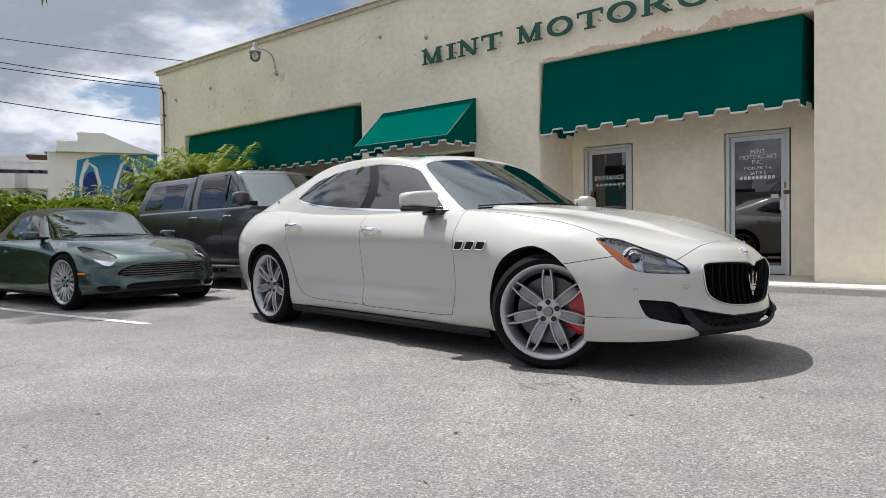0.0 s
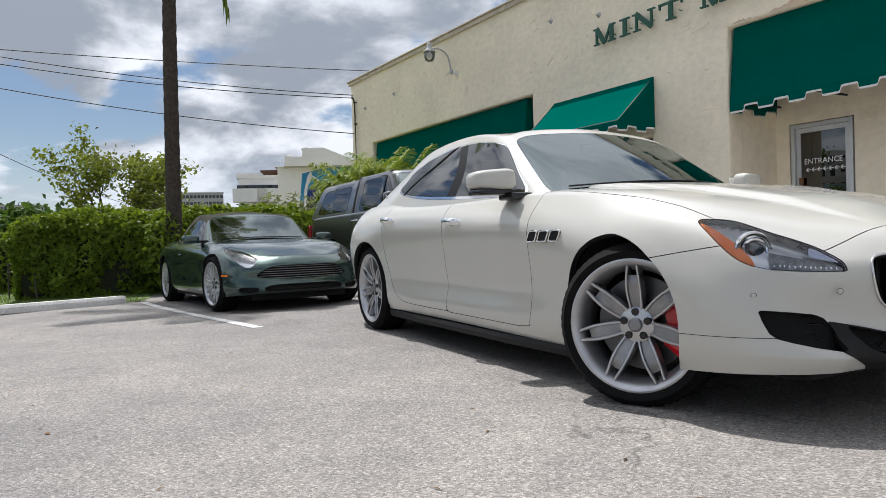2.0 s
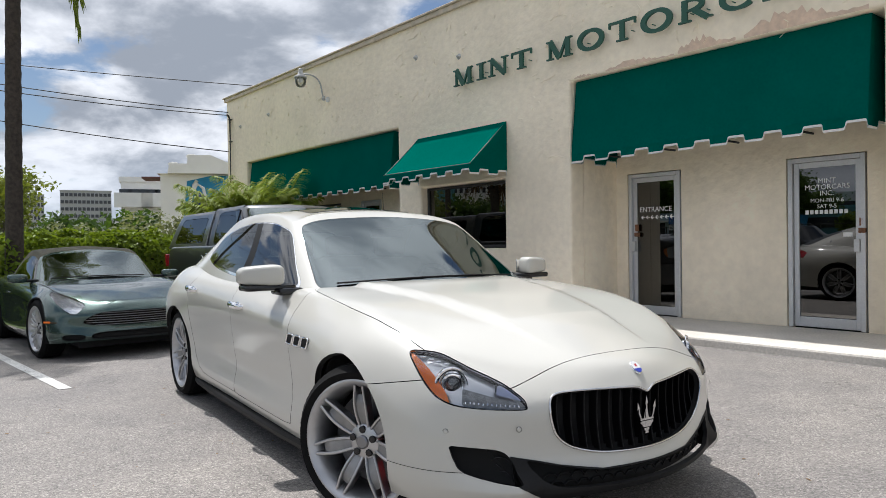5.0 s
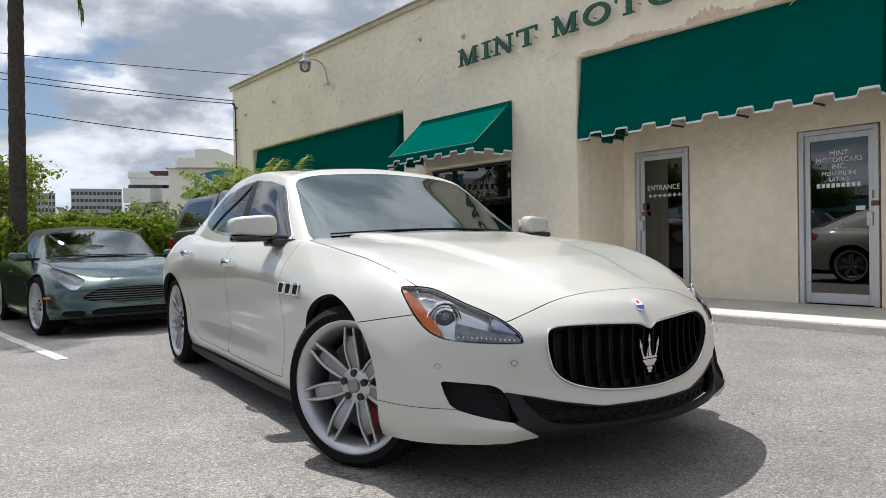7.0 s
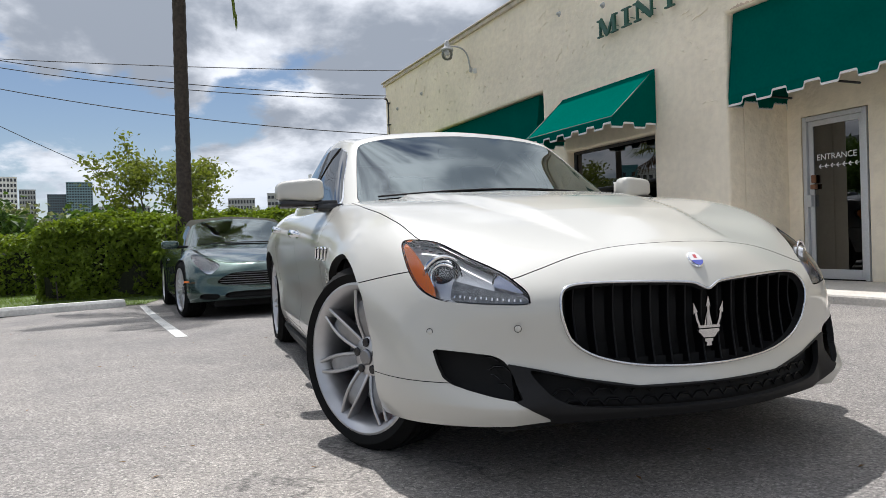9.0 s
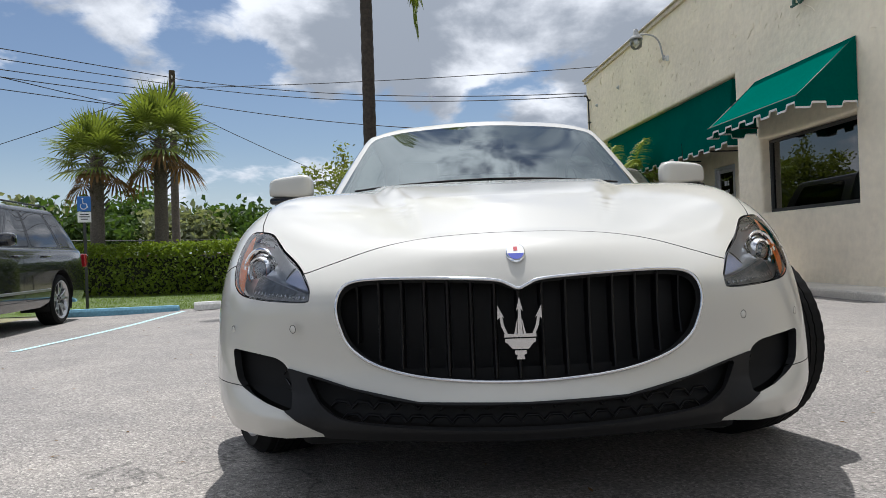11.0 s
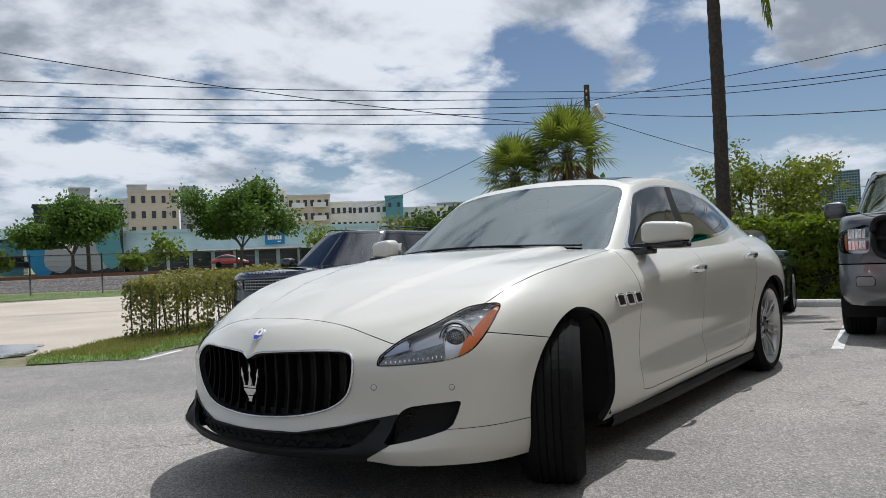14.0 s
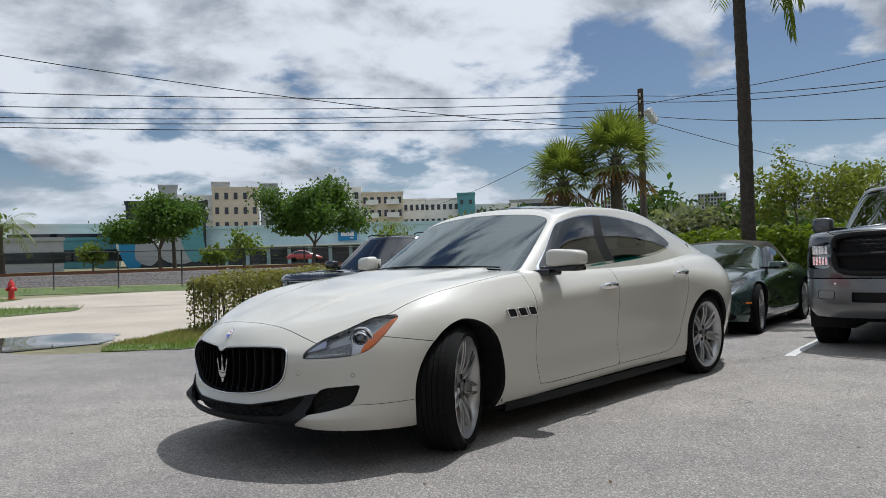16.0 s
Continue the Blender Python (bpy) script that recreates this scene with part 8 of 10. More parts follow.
def limb(bm, p, d, length, rad, depth, tips, spread, wob, seg=6):
    pts, rads = [Vector(p)], [rad]
    n = 5
    for i in range(n):
        d = (d + Vector(rng.normal(0, wob, 3))).normalized()
        pts.append(pts[-1] + d * (length / n))
        rads.append(rad * (1 - 0.45 * (i + 1) / n))
        if depth <= 1 and i >= 1:
            tips.append((pts[-1].copy(), d.copy()))
    tube(bm, pts, rads, seg, cap=False)
    if depth == 0:
        return
    for _ in range(3 if depth > 1 else 3):
        a = Vector(rng.normal(0, 1, 3))
        nd = (d + spread * (a - a.dot(d) * d).normalized()).normalized()
        nd.z = nd.z * 0.8 + 0.12
        k = int(rng.integers(2, n + 1))
        limb(bm, pts[k], nd.normalized(), length * rng.uniform(0.6, 0.85), rads[k] * 0.72, depth - 1, tips, spread, wob, 5)


def broad_tree(label, x, y, height, trunk_r, leaf, material, per_tip, stems=1, depth=3, fork=0.3, spread=0.85, cloud=0.35, name="tree", low=0.22):
    t = tagged(new(name), label, "tree")
    t.location = (x, y, gz(x, y) - 0.03)
    bm = bmesh.new()
    tips = []
    for k in range(stems):
        d = Vector((rng.normal(0, 0.12 if stems == 1 else 0.28), rng.normal(0, 0.12 if stems == 1 else 0.28), 1)).normalized()
        b = Vector((rng.uniform(-0.1, 0.1), rng.uniform(-0.1, 0.1), 0)) * (stems > 1)
        top = b + d * height * fork
        tube(bm, [b, b.lerp(top, 0.5) + Vector(rng.normal(0, 0.02, 3)), top], [trunk_r * 1.25, trunk_r, trunk_r * 0.85], 8, cap=False)
        for _ in range(4 if stems == 1 else 2):
            a = Vector(rng.normal(0, 1, 3))
            nd = (d + spread * (a - a.dot(d) * d).normalized()).normalized()
            nd.z = abs(nd.z) + 0.15
            limb(bm, top, nd.normalized(), height * (0.36 if depth > 2 else 0.42), trunk_r * 0.6, depth - 1, tips, spread, 0.13)
    pts = np.array([p[:] for p, _ in tips])
    mean = pts.mean(0)
    pts[:, :2] -= np.outer(pts[:, 2] / mean[2], mean[:2])
    tall = min(1.0, (height - cloud) / pts[:, 2].max())
    pts[:, 2] *= tall
    for v in bm.verts:
        v.co.x -= mean[0] * v.co.z / mean[2]
        v.co.y -= mean[1] * v.co.z / mean[2]
        v.co.z *= tall
    soft(part("trunk", bm, BARK, t), 60)
    c = np.repeat(pts, per_tip, axis=0) + rng.normal(0, cloud, (len(pts) * per_tip, 3)) * np.array([1, 1, 0.7])
    c = c[c[:, 2] > height * low]
    v, f = leaf_arrays(c, leaf, None, 0.7)
    ob = raw("crown", v, f, material, t)
    ob["kind"] = "stuff"
    return t


def frond_arrays(base, az, lift, length, droop, width, pairs, blade=0.016):
    """A feather leaf: a bent rib with two rows of narrow blades. Returns rib points, blades."""
    d = np.array([math.cos(az), math.sin(az), 0.0])
    t = np.linspace(0, 1, 12)
    rise = lift * t - droop * t ** 2
    rib = base + np.outer(t * length * (1 - 0.18 * droop * t), d)
    rib[:, 2] += rise * length
    side = np.array([-d[1], d[0], 0.0])
    vs, fs = [], []
    for k in range(pairs):
        f = 0.10 + 0.90 * (k + 0.5) / pairs
        i = min(10, int(f * 11))
        w = f * 11 - i
        p = rib[i] * (1 - w) + rib[i + 1] * w
        tan = rib[i + 1] - rib[i]
        tan /= np.linalg.norm(tan)
        L = width * (math.sin(math.pi * (0.12 + 0.80 * f)) ** 0.7) * rng.uniform(0.85, 1.1)
        for s in (-1, 1):
            out = side * s * 0.86 + tan * (0.45 + 0.3 * f) + np.array([0, 0, -0.10 - 0.45 * rng.uniform(0.2, 1)])
            out += rng.normal(0, 0.07, 3)
            out /= np.linalg.norm(out)
            bw = np.cross(out, np.array([0, 0, 1.0]))
            bw = bw / (np.linalg.norm(bw) + 1e-9) * blade * (width / 0.5) ** 0.5
            q = p + out * L * 0.55
            e = p + out * L - np.array([0, 0, 0.22 * L])
            n = len(vs)
            vs += [p - bw * 0.6, p + bw * 0.6, q + bw, q - bw, e]
            fs += [(n, n + 1, n + 2), (n, n + 2, n + 3), (n + 3, n + 2, n + 4)]
    return rib, np.array(vs), fs


def feather_palm(parent, base, fronds, length, width, pairs, material, name="frond", lifts=(0.1, 0.9), droops=(0.5, 1.0), blade=0.016):
    """Each leaf a part of its own."""
    for k in range(fronds):
        f = (k + 0.5) / fronds
        az = k * 2.39996 + rng.normal(0, 0.15)
        lift = lifts[1] + (lifts[0] - lifts[1]) * f
        droop = droops[0] + (droops[1] - droops[0]) * f
        rib, v, fs = frond_arrays(np.array(base, float), az, lift, length * rng.uniform(0.85, 1.1), droop, width, pairs, blade)
        bm = bmesh.new()
        tube(bm, rib.tolist(), [0.018 * (1 - 0.85 * i / 11) for i in range(12)], 5, cap=False)
        bv = [bm.verts.new(q) for q in v]
        for t in fs:
            bm.faces.new([bv[i] for i in t])
        part(name, bm, material, parent)


def palm_trunk(parent, pts, r0, r1, rings, material):
    p = spline(pts, np.linspace(0, len(pts) - 1, rings))
    rad = [r0 + (r1 - r0) * i / (rings - 1) + (0.008 if i % 2 else 0.0) + (0.06 * math.exp(-i / 2.5)) for i in range(rings)]
    bm = bmesh.new()
    tube(bm, p.tolist(), rad, 14, cap=False)
    return soft(part("trunk", bm, material, parent), 70)


def tall_palm():
    x, y = -11.1, -1.79
    t = tagged(new("palm_tree"), "tall slender palm with a rough grey trunk and drooping fronds", "palm tree")
    t.location = (x, y, gz(x, y) - 0.05)
    palm_trunk(t, [(0.0, -0.02, 0), (0.02, 0.0, 2.2), (0.05, 0.02, 4.2), (0.16, 0.04, 6.0), (0.22, 0.05, 7.8)], 0.135, 0.10, 58, BARK_PALM)
    feather_palm(t, (0.22, 0.05, 7.75), 15, 2.4, 0.62, 40, LEAF_PALM, lifts=(0.15, 1.1), droops=(0.5, 0.85))
    for k, (az, dp) in enumerate(((1.55, 1.9), (2.0, 1.4), (1.1, 1.6))):
        rib, v, fs = frond_arrays(np.array([0.22, 0.05, 7.6]), az, 0.15, 1.45, dp, 0.7, 40)
        bm = bmesh.new()
        tube(bm, rib.tolist(), [0.016 * (1 - 0.85 * i / 11) for i in range(12)], 5, cap=False)
        bv = [bm.verts.new(q) for q in v]
        for f in fs:
            bm.faces.new([bv[i] for i in f])
        part("hanging_frond", bm, LEAF_PALM, t)
    bm = bmesh.new()
    bmesh.ops.create_icosphere(bm, subdivisions=2, radius=0.2)
    bmesh.ops.scale(bm, vec=(1, 1, 1.9), verts=bm.verts)
    bmesh.ops.translate(bm, vec=(0.22, 0.05, 7.7), verts=bm.verts)
    part("crown_shaft", bm, BARK_PALM, t)


def fan_leaf(bm, base, az, el, petiole, size, blades=22, sag=0.5):
    d = Vector((math.cos(az) * math.cos(el), math.sin(az) * math.cos(el), math.sin(el)))
    base = Vector(base)
    hub = base + d * petiole + Vector((0, 0, -0.12 * petiole))
    tube(bm, [base, base.lerp(hub, 0.5) + Vector((0, 0, 0.06)), hub], 0.014, 4, cap=False)
    side = d.cross(Vector((0, 0, 1)))
    if side.length < 0.1:
        side = Vector((1, 0, 0))
    side.normalize()
    up = side.cross(d)
    for k in range(blades):
        a = radians(-125 + 250 * (k + 0.5) / blades)
        out = (d * math.cos(a) + side * math.sin(a) + up * 0.12 * math.cos(a * 2)).normalized()
        L = size * (1.0 - 0.25 * abs(a) / 2.2) * float(rng.uniform(0.85, 1.1))
        w = (out.cross(up)).normalized() * 0.034 * size
        mid = hub + out * L * 0.6
        tip = hub + out * L - Vector((0, 0, sag * L * float(rng.uniform(0.25, 0.6))))
        v = [bm.verts.new(q) for q in (hub, mid + w, tip, mid - w)]
        bm.faces.new(v)


def sabal(x, y, height, crown, dead):
    t = tagged(new("palm_tree"), "cabbage palm with fan leaves and a dead brown skirt", "palm tree", "cabbage palms")
    t.location = (x, y, gz(x, y) - 0.05)
    palm_trunk(t, [(0, 0, 0), (0.05, 0.03, height * 0.5), (0.0, 0.05, height)], 0.20, 0.17, 36, BARK)
    bm = bmesh.new()
    for k in range(46):
        z = height - 1.5 + 1.5 * k / 46
        a = k * 2.4
        tube(bm, [(0.15 * math.cos(a), 0.05 + 0.15 * math.sin(a), z), (0.30 * math.cos(a), 0.05 + 0.30 * math.sin(a), z + 0.16)], 0.025, 4)
    part("leaf_boots", bm, BARK, t)
    n = 30
    for k in range(n):
        f = k / (n - 1)
        el = radians(85 - 104 * f)
        bm = bmesh.new()
        fan_leaf(bm, (0, 0.05, height), k * 2.39996, el, crown * 0.52, crown * 0.66, 26, 0.12 + 0.38 * f)
        part("fan_leaf", bm, LEAF_PALM, t)
    for k in range(dead):
        bm = bmesh.new()
        fan_leaf(bm, (0, 0.05, height - 0.1), k * 2.1 + 0.4, radians(-24 - 13 * (k % 3)), crown * 0.50, crown * 0.55, 20, 0.9)
        part("dead_leaf", bm, LEAF_DEAD, t, "dead brown leaf")


def bush_palm(x, y, h, length, stems, group):
    t = tagged(new("bush_palm"), "low clump of bright green feather palms against the building", "palm", group)
    t.location = (x, y, gz(x, y) - 0.02)
    bm = bmesh.new()
    heads = []
    for k in range(stems):
        a = 2 * math.pi * k / stems + 0.4
        top = (0.35 * math.cos(a), 0.35 * math.sin(a), h * (0.85 + 0.15 * (k % 2)))
        heads.append(top)
        tube(bm, [(0.12 * math.cos(a), 0.12 * math.sin(a), 0), top], [0.07, 0.06], 8, cap=False)
    part("trunk", bm, BARK_PALM, t)
    for top in heads:
        feather_palm(t, top, 20, length, 0.36, 60, LEAF_LIME, lifts=(0.3, 1.5), droops=(0.5, 1.05), blade=0.018)


def shrub(label, x, y, r, h, leaf, material, n, name="shrub"):
    t = tagged(new(name), label, "shrub")
    t.location = (x, y, gz(x, y))
    d = rng.normal(size=(n, 3))
    d /= np.linalg.norm(d, axis=1, keepdims=True)
    rad = 1 - np.abs(rng.normal(0, 0.22, n))
    lump = np.array([1 + 0.35 * noise.noise((q[0] * 2.2 + x, q[1] * 2.2 + y, q[2] * 2.2)) for q in d])
    c = d * (rad * lump)[:, None] * np.array([r, r, h * 0.5]) + np.array([0, 0, h * 0.5])
    c[:, 2] = np.maximum(c[:, 2], 0.02)
    v, f = leaf_arrays(c, leaf, d)
    ob = raw("leaves", v, f, material, t)
    ob["kind"] = "stuff"
    bm = bmesh.new()
    for k in range(9):
        a, e = rng.uniform(0, 6.28), rng.uniform(0.6, 1.3)
        tube(bm, [(0, 0, -0.03), (0.4 * r * math.cos(a), 0.4 * r * math.sin(a), 0.4 * h), (0.7 * r * math.cos(a), 0.7 * r * math.sin(a), e * h * 0.7)], [0.03, 0.02, 0.008], 5, cap=False)
    part("stems", bm, BARK, t)["kind"] = "stuff"
    return t


def litter(label, n, seed):
    """Dry leaves and twigs lying about on the asphalt."""
    r = random.Random(seed)
    v, f = [], []
    for _ in range(n):
        x, y = r.uniform(-6, 3.5), r.uniform(-6.5, 3.5)
        a, s, w = r.uniform(0, 6.28), r.uniform(0.006, 0.022), r.uniform(0.15, 0.5)
        c, d = math.cos(a) * s, math.sin(a) * s
        z = gz(x, y) + 0.006
        k = len(v)
        v += [(x - c, y - d, z), (x + d * w, y - c * w, z + 0.003), (x + c, y + d, z + r.uniform(0, 0.006)), (x - d * w, y + c * w, z + 0.003)]
        f += [(k, k + 1, k + 2), (k, k + 2, k + 3)]
    ob = raw("leaf_litter", np.array(v), np.array(f), LEAF_DEAD)
    tagged(ob, label, "leaf litter", kind="stuff")


def grass(label, loop, n, height, material, name="grass", edge=0.0):
    loop = np.asarray(loop, float)
    lo, hi = loop.min(0), loop.max(0)
    p = rng.uniform(lo, hi, (n * 3, 2))
    p = p[inside(p, loop) > edge][:n]
    m = len(p)
    patch = np.array([0.5 + 0.5 * noise.noise((q[0] * 1.1, q[1] * 1.1, 3.0)) for q in p])
    h = height * (0.35 + 0.9 * patch) * rng.uniform(0.5, 1.2, m)
    a = rng.uniform(0, 2 * math.pi, m)
    w = 0.004 + 0.003 * rng.uniform(size=m)
    z = ground_z(p[:, 0], p[:, 1]) + 0.005
    lean = rng.normal(0, 0.45, (m, 2)) * h[:, None]
    b0 = np.stack([p[:, 0] - w * np.cos(a), p[:, 1] - w * np.sin(a), z], 1)
    b1 = np.stack([p[:, 0] + w * np.cos(a), p[:, 1] + w * np.sin(a), z], 1)
    t = np.stack([p[:, 0] + lean[:, 0], p[:, 1] + lean[:, 1], z + h], 1)
    v = np.stack([b0, b1, t], 1).reshape(-1, 3)
    ob = raw(name, v, np.arange(m * 3).reshape(-1, 3), material)
    return tagged(ob, label, "grass", kind="stuff")


# lawns
LAWN_WEST = [(-9.5, -2.4), (-9.35, -4.6), (-9.2, -8.4), (-13.0, -9.6), (-17.0, -10), (-17.0, -3), (-13.5, 2.2), (-11.2, 2.2), (-11.0, -2.2)]
LAWN_SOUTH = [(-1.0, -7.0), (-1.9, -6.25), (-3.0, -7.1), (-4.5, -7.75), (-9.2, -8.2), (-13.0, -9.5), (-13.0, -11.0), (-6.0, -10.6), (-3.4, -9.6), (-1.7, -8.4)]
VERGE = [(-41.4, -11.0), (-23.0, -24.0), (-5.0, -38.0), (28.0, -62.0), (34.0, -53.0), (1.5, -27.5), (-5.5, -28.5), (-20.0, -20.5), (-36.0, -8.5)][::-1]
PENINSULA = [(6, -14.5), (1.5, -16.0), (-2.2, -17.0), (-4.0, -17.4), (-4.6, -18.6), (-3.6, -20.2), (-1.0, -21.2), (4.0, -21.5), (12, -19)]
HYDRANT_LAWN = [(8, -23.2), (0.0, -23.6), (-3.8, -24.2), (-4.9, -25.6), (-2.8, -27.0), (8, -28)]
for nm, loop, st in (("lawn", LAWN_WEST, 0.3), ("lawn", LAWN_SOUTH, 0.2), ("verge", VERGE, 1.0), ("lawn", PENINSULA, 0.4), ("lawn", HYDRANT_LAWN, 0.5)):
    sheet_on_ground(nm, loop, 0.012, TURF, "patchy green lawn over bare soil", "lawn", st, fringe=0.12)
grass("short green grass behind the wheel stop", LAWN_WEST, 26000, 0.06, BLADE, edge=0.02)
grass("ragged green grass on the island", LAWN_SOUTH, 20000, 0.075, BLADE, edge=-0.05)
grass("dry grass and leaf litter on the island", [(-1.6, -8.3), (-2.2, -7.0), (-3.6, -8.2), (-8, -9.6), (-6.0, -10.5), (-3.4, -9.5)], 9000, 0.09, BLADE_DRY)
grass("rough roadside grass", VERGE, 26000, 0.2, BLADE)
grass("weedy grass by the drive", PENINSULA, 9000, 0.15, BLADE)
grass("weedy grass round the hydrant", HYDRANT_LAWN, 6000, 0.15, BLADE)

litter("scattered dry leaves and twigs on the asphalt", 420, 5)
tall_palm()
sabal(-17.0, -10.2, 3.8, 1.38, 8)
sabal(-18.2, -8.9, 4.5, 1.65, 9)
for q in ((-12.5, 2.5, 1.72, 1.05), (-12.9, 3.2, 1.90, 1.05), (-13.9, 2.7, 1.85, 1.1)):
    bush_palm(q[0], q[1], q[2], q[3], 4, "palms by the wall")
hedge("dense green clipped hedge behind the parked cars", [(-12.2, -4.25), (-12.0, -3.2), (-11.95, -1.6), (-12.1, 0.2), (-12.2, 1.4)], 1.5, 1.47, 0.058, LEAF_HEDGE, 44000, 0.30)
hedge("green hedge along the far side of the lot", [(-15.4, -4.6), (-15.6, -9.0), (-16.2, -13.5)], 1.2, 1.32, 0.062, LEAF_HEDGE, 18000)
hedge("thin brownish hedge beside the drive", [(-3.5, -9.0), (-5.6, -9.45), (-8.2, -9.9), (-10.8, -10.3)], 0.85, 1.08, 0.044, LEAF_HEDGE_DRY, 21000, 0.18, 0.55)
shrub("bushy foliage climbing the palm's foot", -11.15, -1.95, 0.42, 1.5, 0.07, LEAF_HEDGE, 1100)
broad_tree("small open-crowned tree with many thin stems", -17.3, -2.3, 4.05, 0.055, 0.070, LEAF_LIGHT, 20, stems=3, depth=3, fork=0.38, spread=0.48, cloud=0.15, low=0.45)
for x, y, r, h in ((-14.6, 0.7, 0.9, 2.0), (-15.6, -0.6, 0.9, 1.9), (-15.2, 1.7, 0.8, 2.1)):
    shrub("loose silvery green shrub", x, y, r, h, 0.075, LEAF_GREY, 1500)
# street trees beyond the railway
for az, d, h in ((-113.6, 70, 7.6), (-124.9, 68, 8.9)):
    a = radians(az)
    broad_tree("round-headed dark green street tree", 2.77 + d * math.cos(a), 3.63 + d * math.sin(a), h, 0.16, 0.21, LEAF_STREET, 84, depth=3, fork=0.26, spread=0.78, cloud=0.66, low=0.36)
for az, d, h in ((-117.6, 75, 2.6), (-119.8, 74, 4.3), (-109.0, 72, 3.0), (-101.5, 60, 6.0), (-98.0, 60, 6.5), (-131.5, 72, 4.4)):
    a = radians(az)
    broad_tree("young bright green street tree by the railway", 2.77 + d * math.cos(a), 3.63 + d * math.sin(a), h, 0.08, 0.28, LEAF_TREE, 7, depth=2, fork=0.3, spread=0.9, cloud=0.45)
for k, (az, d, h) in enumerate(((-139, 62, 5.0), (-142, 58, 5.4), (-145, 60, 5.2), (-147.5, 55, 5.6), (-150.5, 52, 5.4), (-153.5, 55, 6.2), (-156.5, 50, 5.0), (-159, 54, 5.4), (-162, 50, 5.0), (-165, 56, 5.2), (-168.5, 50, 4.2), (-172.5, 54, 4.0), (-176, 58, 3.8), (179, 56, 3.6), (175, 50, 3.6))):
    a = radians(az)
    broad_tree("leafy dark green tree among other trees", 2.77 + d * math.cos(a), 2.0 + d * math.sin(a), h, 0.14, 0.32, LEAF_DARK if k % 3 else LEAF_GREY, 8, depth=3, fork=0.22, spread=1.0, cloud=0.6)
for az, d, h in ((-103.5, 58, 5.2), (-114.6, 78, 8.3), (-131.2, 95, 6.5)):
    a = radians(az)
    x, y = 2.77 + d * math.cos(a), 3.63 + d * math.sin(a)
    t = tagged(new("palm_tree"), "feather palm by the railway", "palm tree", "railway palms")
    t.location = (x, y, gz(x, y) - 0.05)
    palm_trunk(t, [(0, 0, 0), (0.1, 0, h * 0.5), (0.05, 0.1, h * 0.75)], 0.16, 0.12, 12, BARK_PALM)
    feather_palm(t, (0.05, 0.1, h * 0.75), 14, 2.6, 0.9, 18, LEAF_PALM, lifts=(0.0, 1.0), droops=(0.5, 1.0))

# ---------------------------------------------------------------- lot furniture
def wheel_stop(x, y, angle, length, material, label):
    t = thing("wheel_stop", Matrix.Translation((x, y, gz(x, y) + 0.003)) @ pose(0, 0, 0, 0, 0, angle), label, "wheel stop", "wheel stops")
    bm = bmesh.new()
    h = length / 2
    prof = [(-0.085, 0.0), (-0.075, 0.08), (-0.05, 0.12), (0.05, 0.12), (0.075, 0.08), (0.085, 0.0)]
    rings = []
    for q, k in ((-h, 0.92), (-h + 0.02, 1.0), (-h * 0.33, 1.0), (h * 0.33, 1.0), (h - 0.02, 1.0), (h, 0.92)):
        rings.append([bm.verts.new((a * k, q, b * (k if b > 0 else 1))) for a, b in prof])
    for a, b in zip(rings, rings[1:]):
        for i in range(len(prof) - 1):
            bm.faces.new((a[i], a[i + 1], b[i + 1], b[i]))
    bm.faces.new(rings[0]), bm.faces.new(list(reversed(rings[-1])))
    bmesh.ops.recalc_face_normals(bm, faces=bm.faces)
    part("block", bm, material, t)


WHITE_STOP = mat("whitewashed_concrete", (0.62, 0.61, 0.58), 0.85, grain=(30, 0.12), blotch=0.12, blotch_scale=2.5)
BLUE_STOP = mat("blue_painted_concrete", (0.16, 0.36, 0.48), 0.8, grain=(30, 0.15), blotch=0.1, blotch_scale=2.5)
wheel_stop(-9.02, -3.55, 20, 1.85, WHITE_STOP, "white painted concrete wheel stop at the edge of the lawn")
wheel_stop(-10.45, 0.25, 7, 1.8, WHITE_STOP, "white painted concrete wheel stop behind the convertible")
wheel_stop(-9.0, -5.75, 8, 1.85, BLUE_STOP, "blue painted concrete wheel stop beside the wagon")


def stripe(x0, y0, x1, y1, w, material, label):
    d = np.array([x1 - x0, y1 - y0])
    L = np.linalg.norm(d)
    d /= L
    nrm = np.array([-d[1], d[0]]) * w / 2
    a, b = np.array([x0, y0]), np.array([x1, y1])
    loop = [a - nrm, b - nrm, b + nrm, a + nrm]
    n = 14
    vs, fs = [], []
    for i in range(n + 1):
        p = a + (b - a) * i / n
        for s in (-1, 1):
            q = p + nrm * s * (1 + 0.06 * noise.noise((p[0] * 5, p[1] * 5, s * 3.0)))
            vs.append((q[0], q[1], gz(*q) + 0.008))
    for i in range(n):
        k = 2 * i
        fs.append((k, k + 2, k + 3, k + 1))
    ob = raw("parking_line", np.array(vs), fs, material)
    tagged(ob, label, "road marking", "parking lines", "structure")


stripe(-4.1, -1.67, -9.3, -2.42, 0.10, PAINT_LINE, "worn white parking line on the asphalt")
stripe(-4.5, 1.13, -9.4, 0.52, 0.10, PAINT_LINE, "worn white parking line on the asphalt")
stripe(-3.6, -4.10, -8.8, -4.62, 0.09, BLUE_LINE, "pale blue parking line on the asphalt")
stripe(-1.9, -6.05, -2.9, -6.75, 0.09, PAINT_LINE, "worn white parking line on the asphalt")


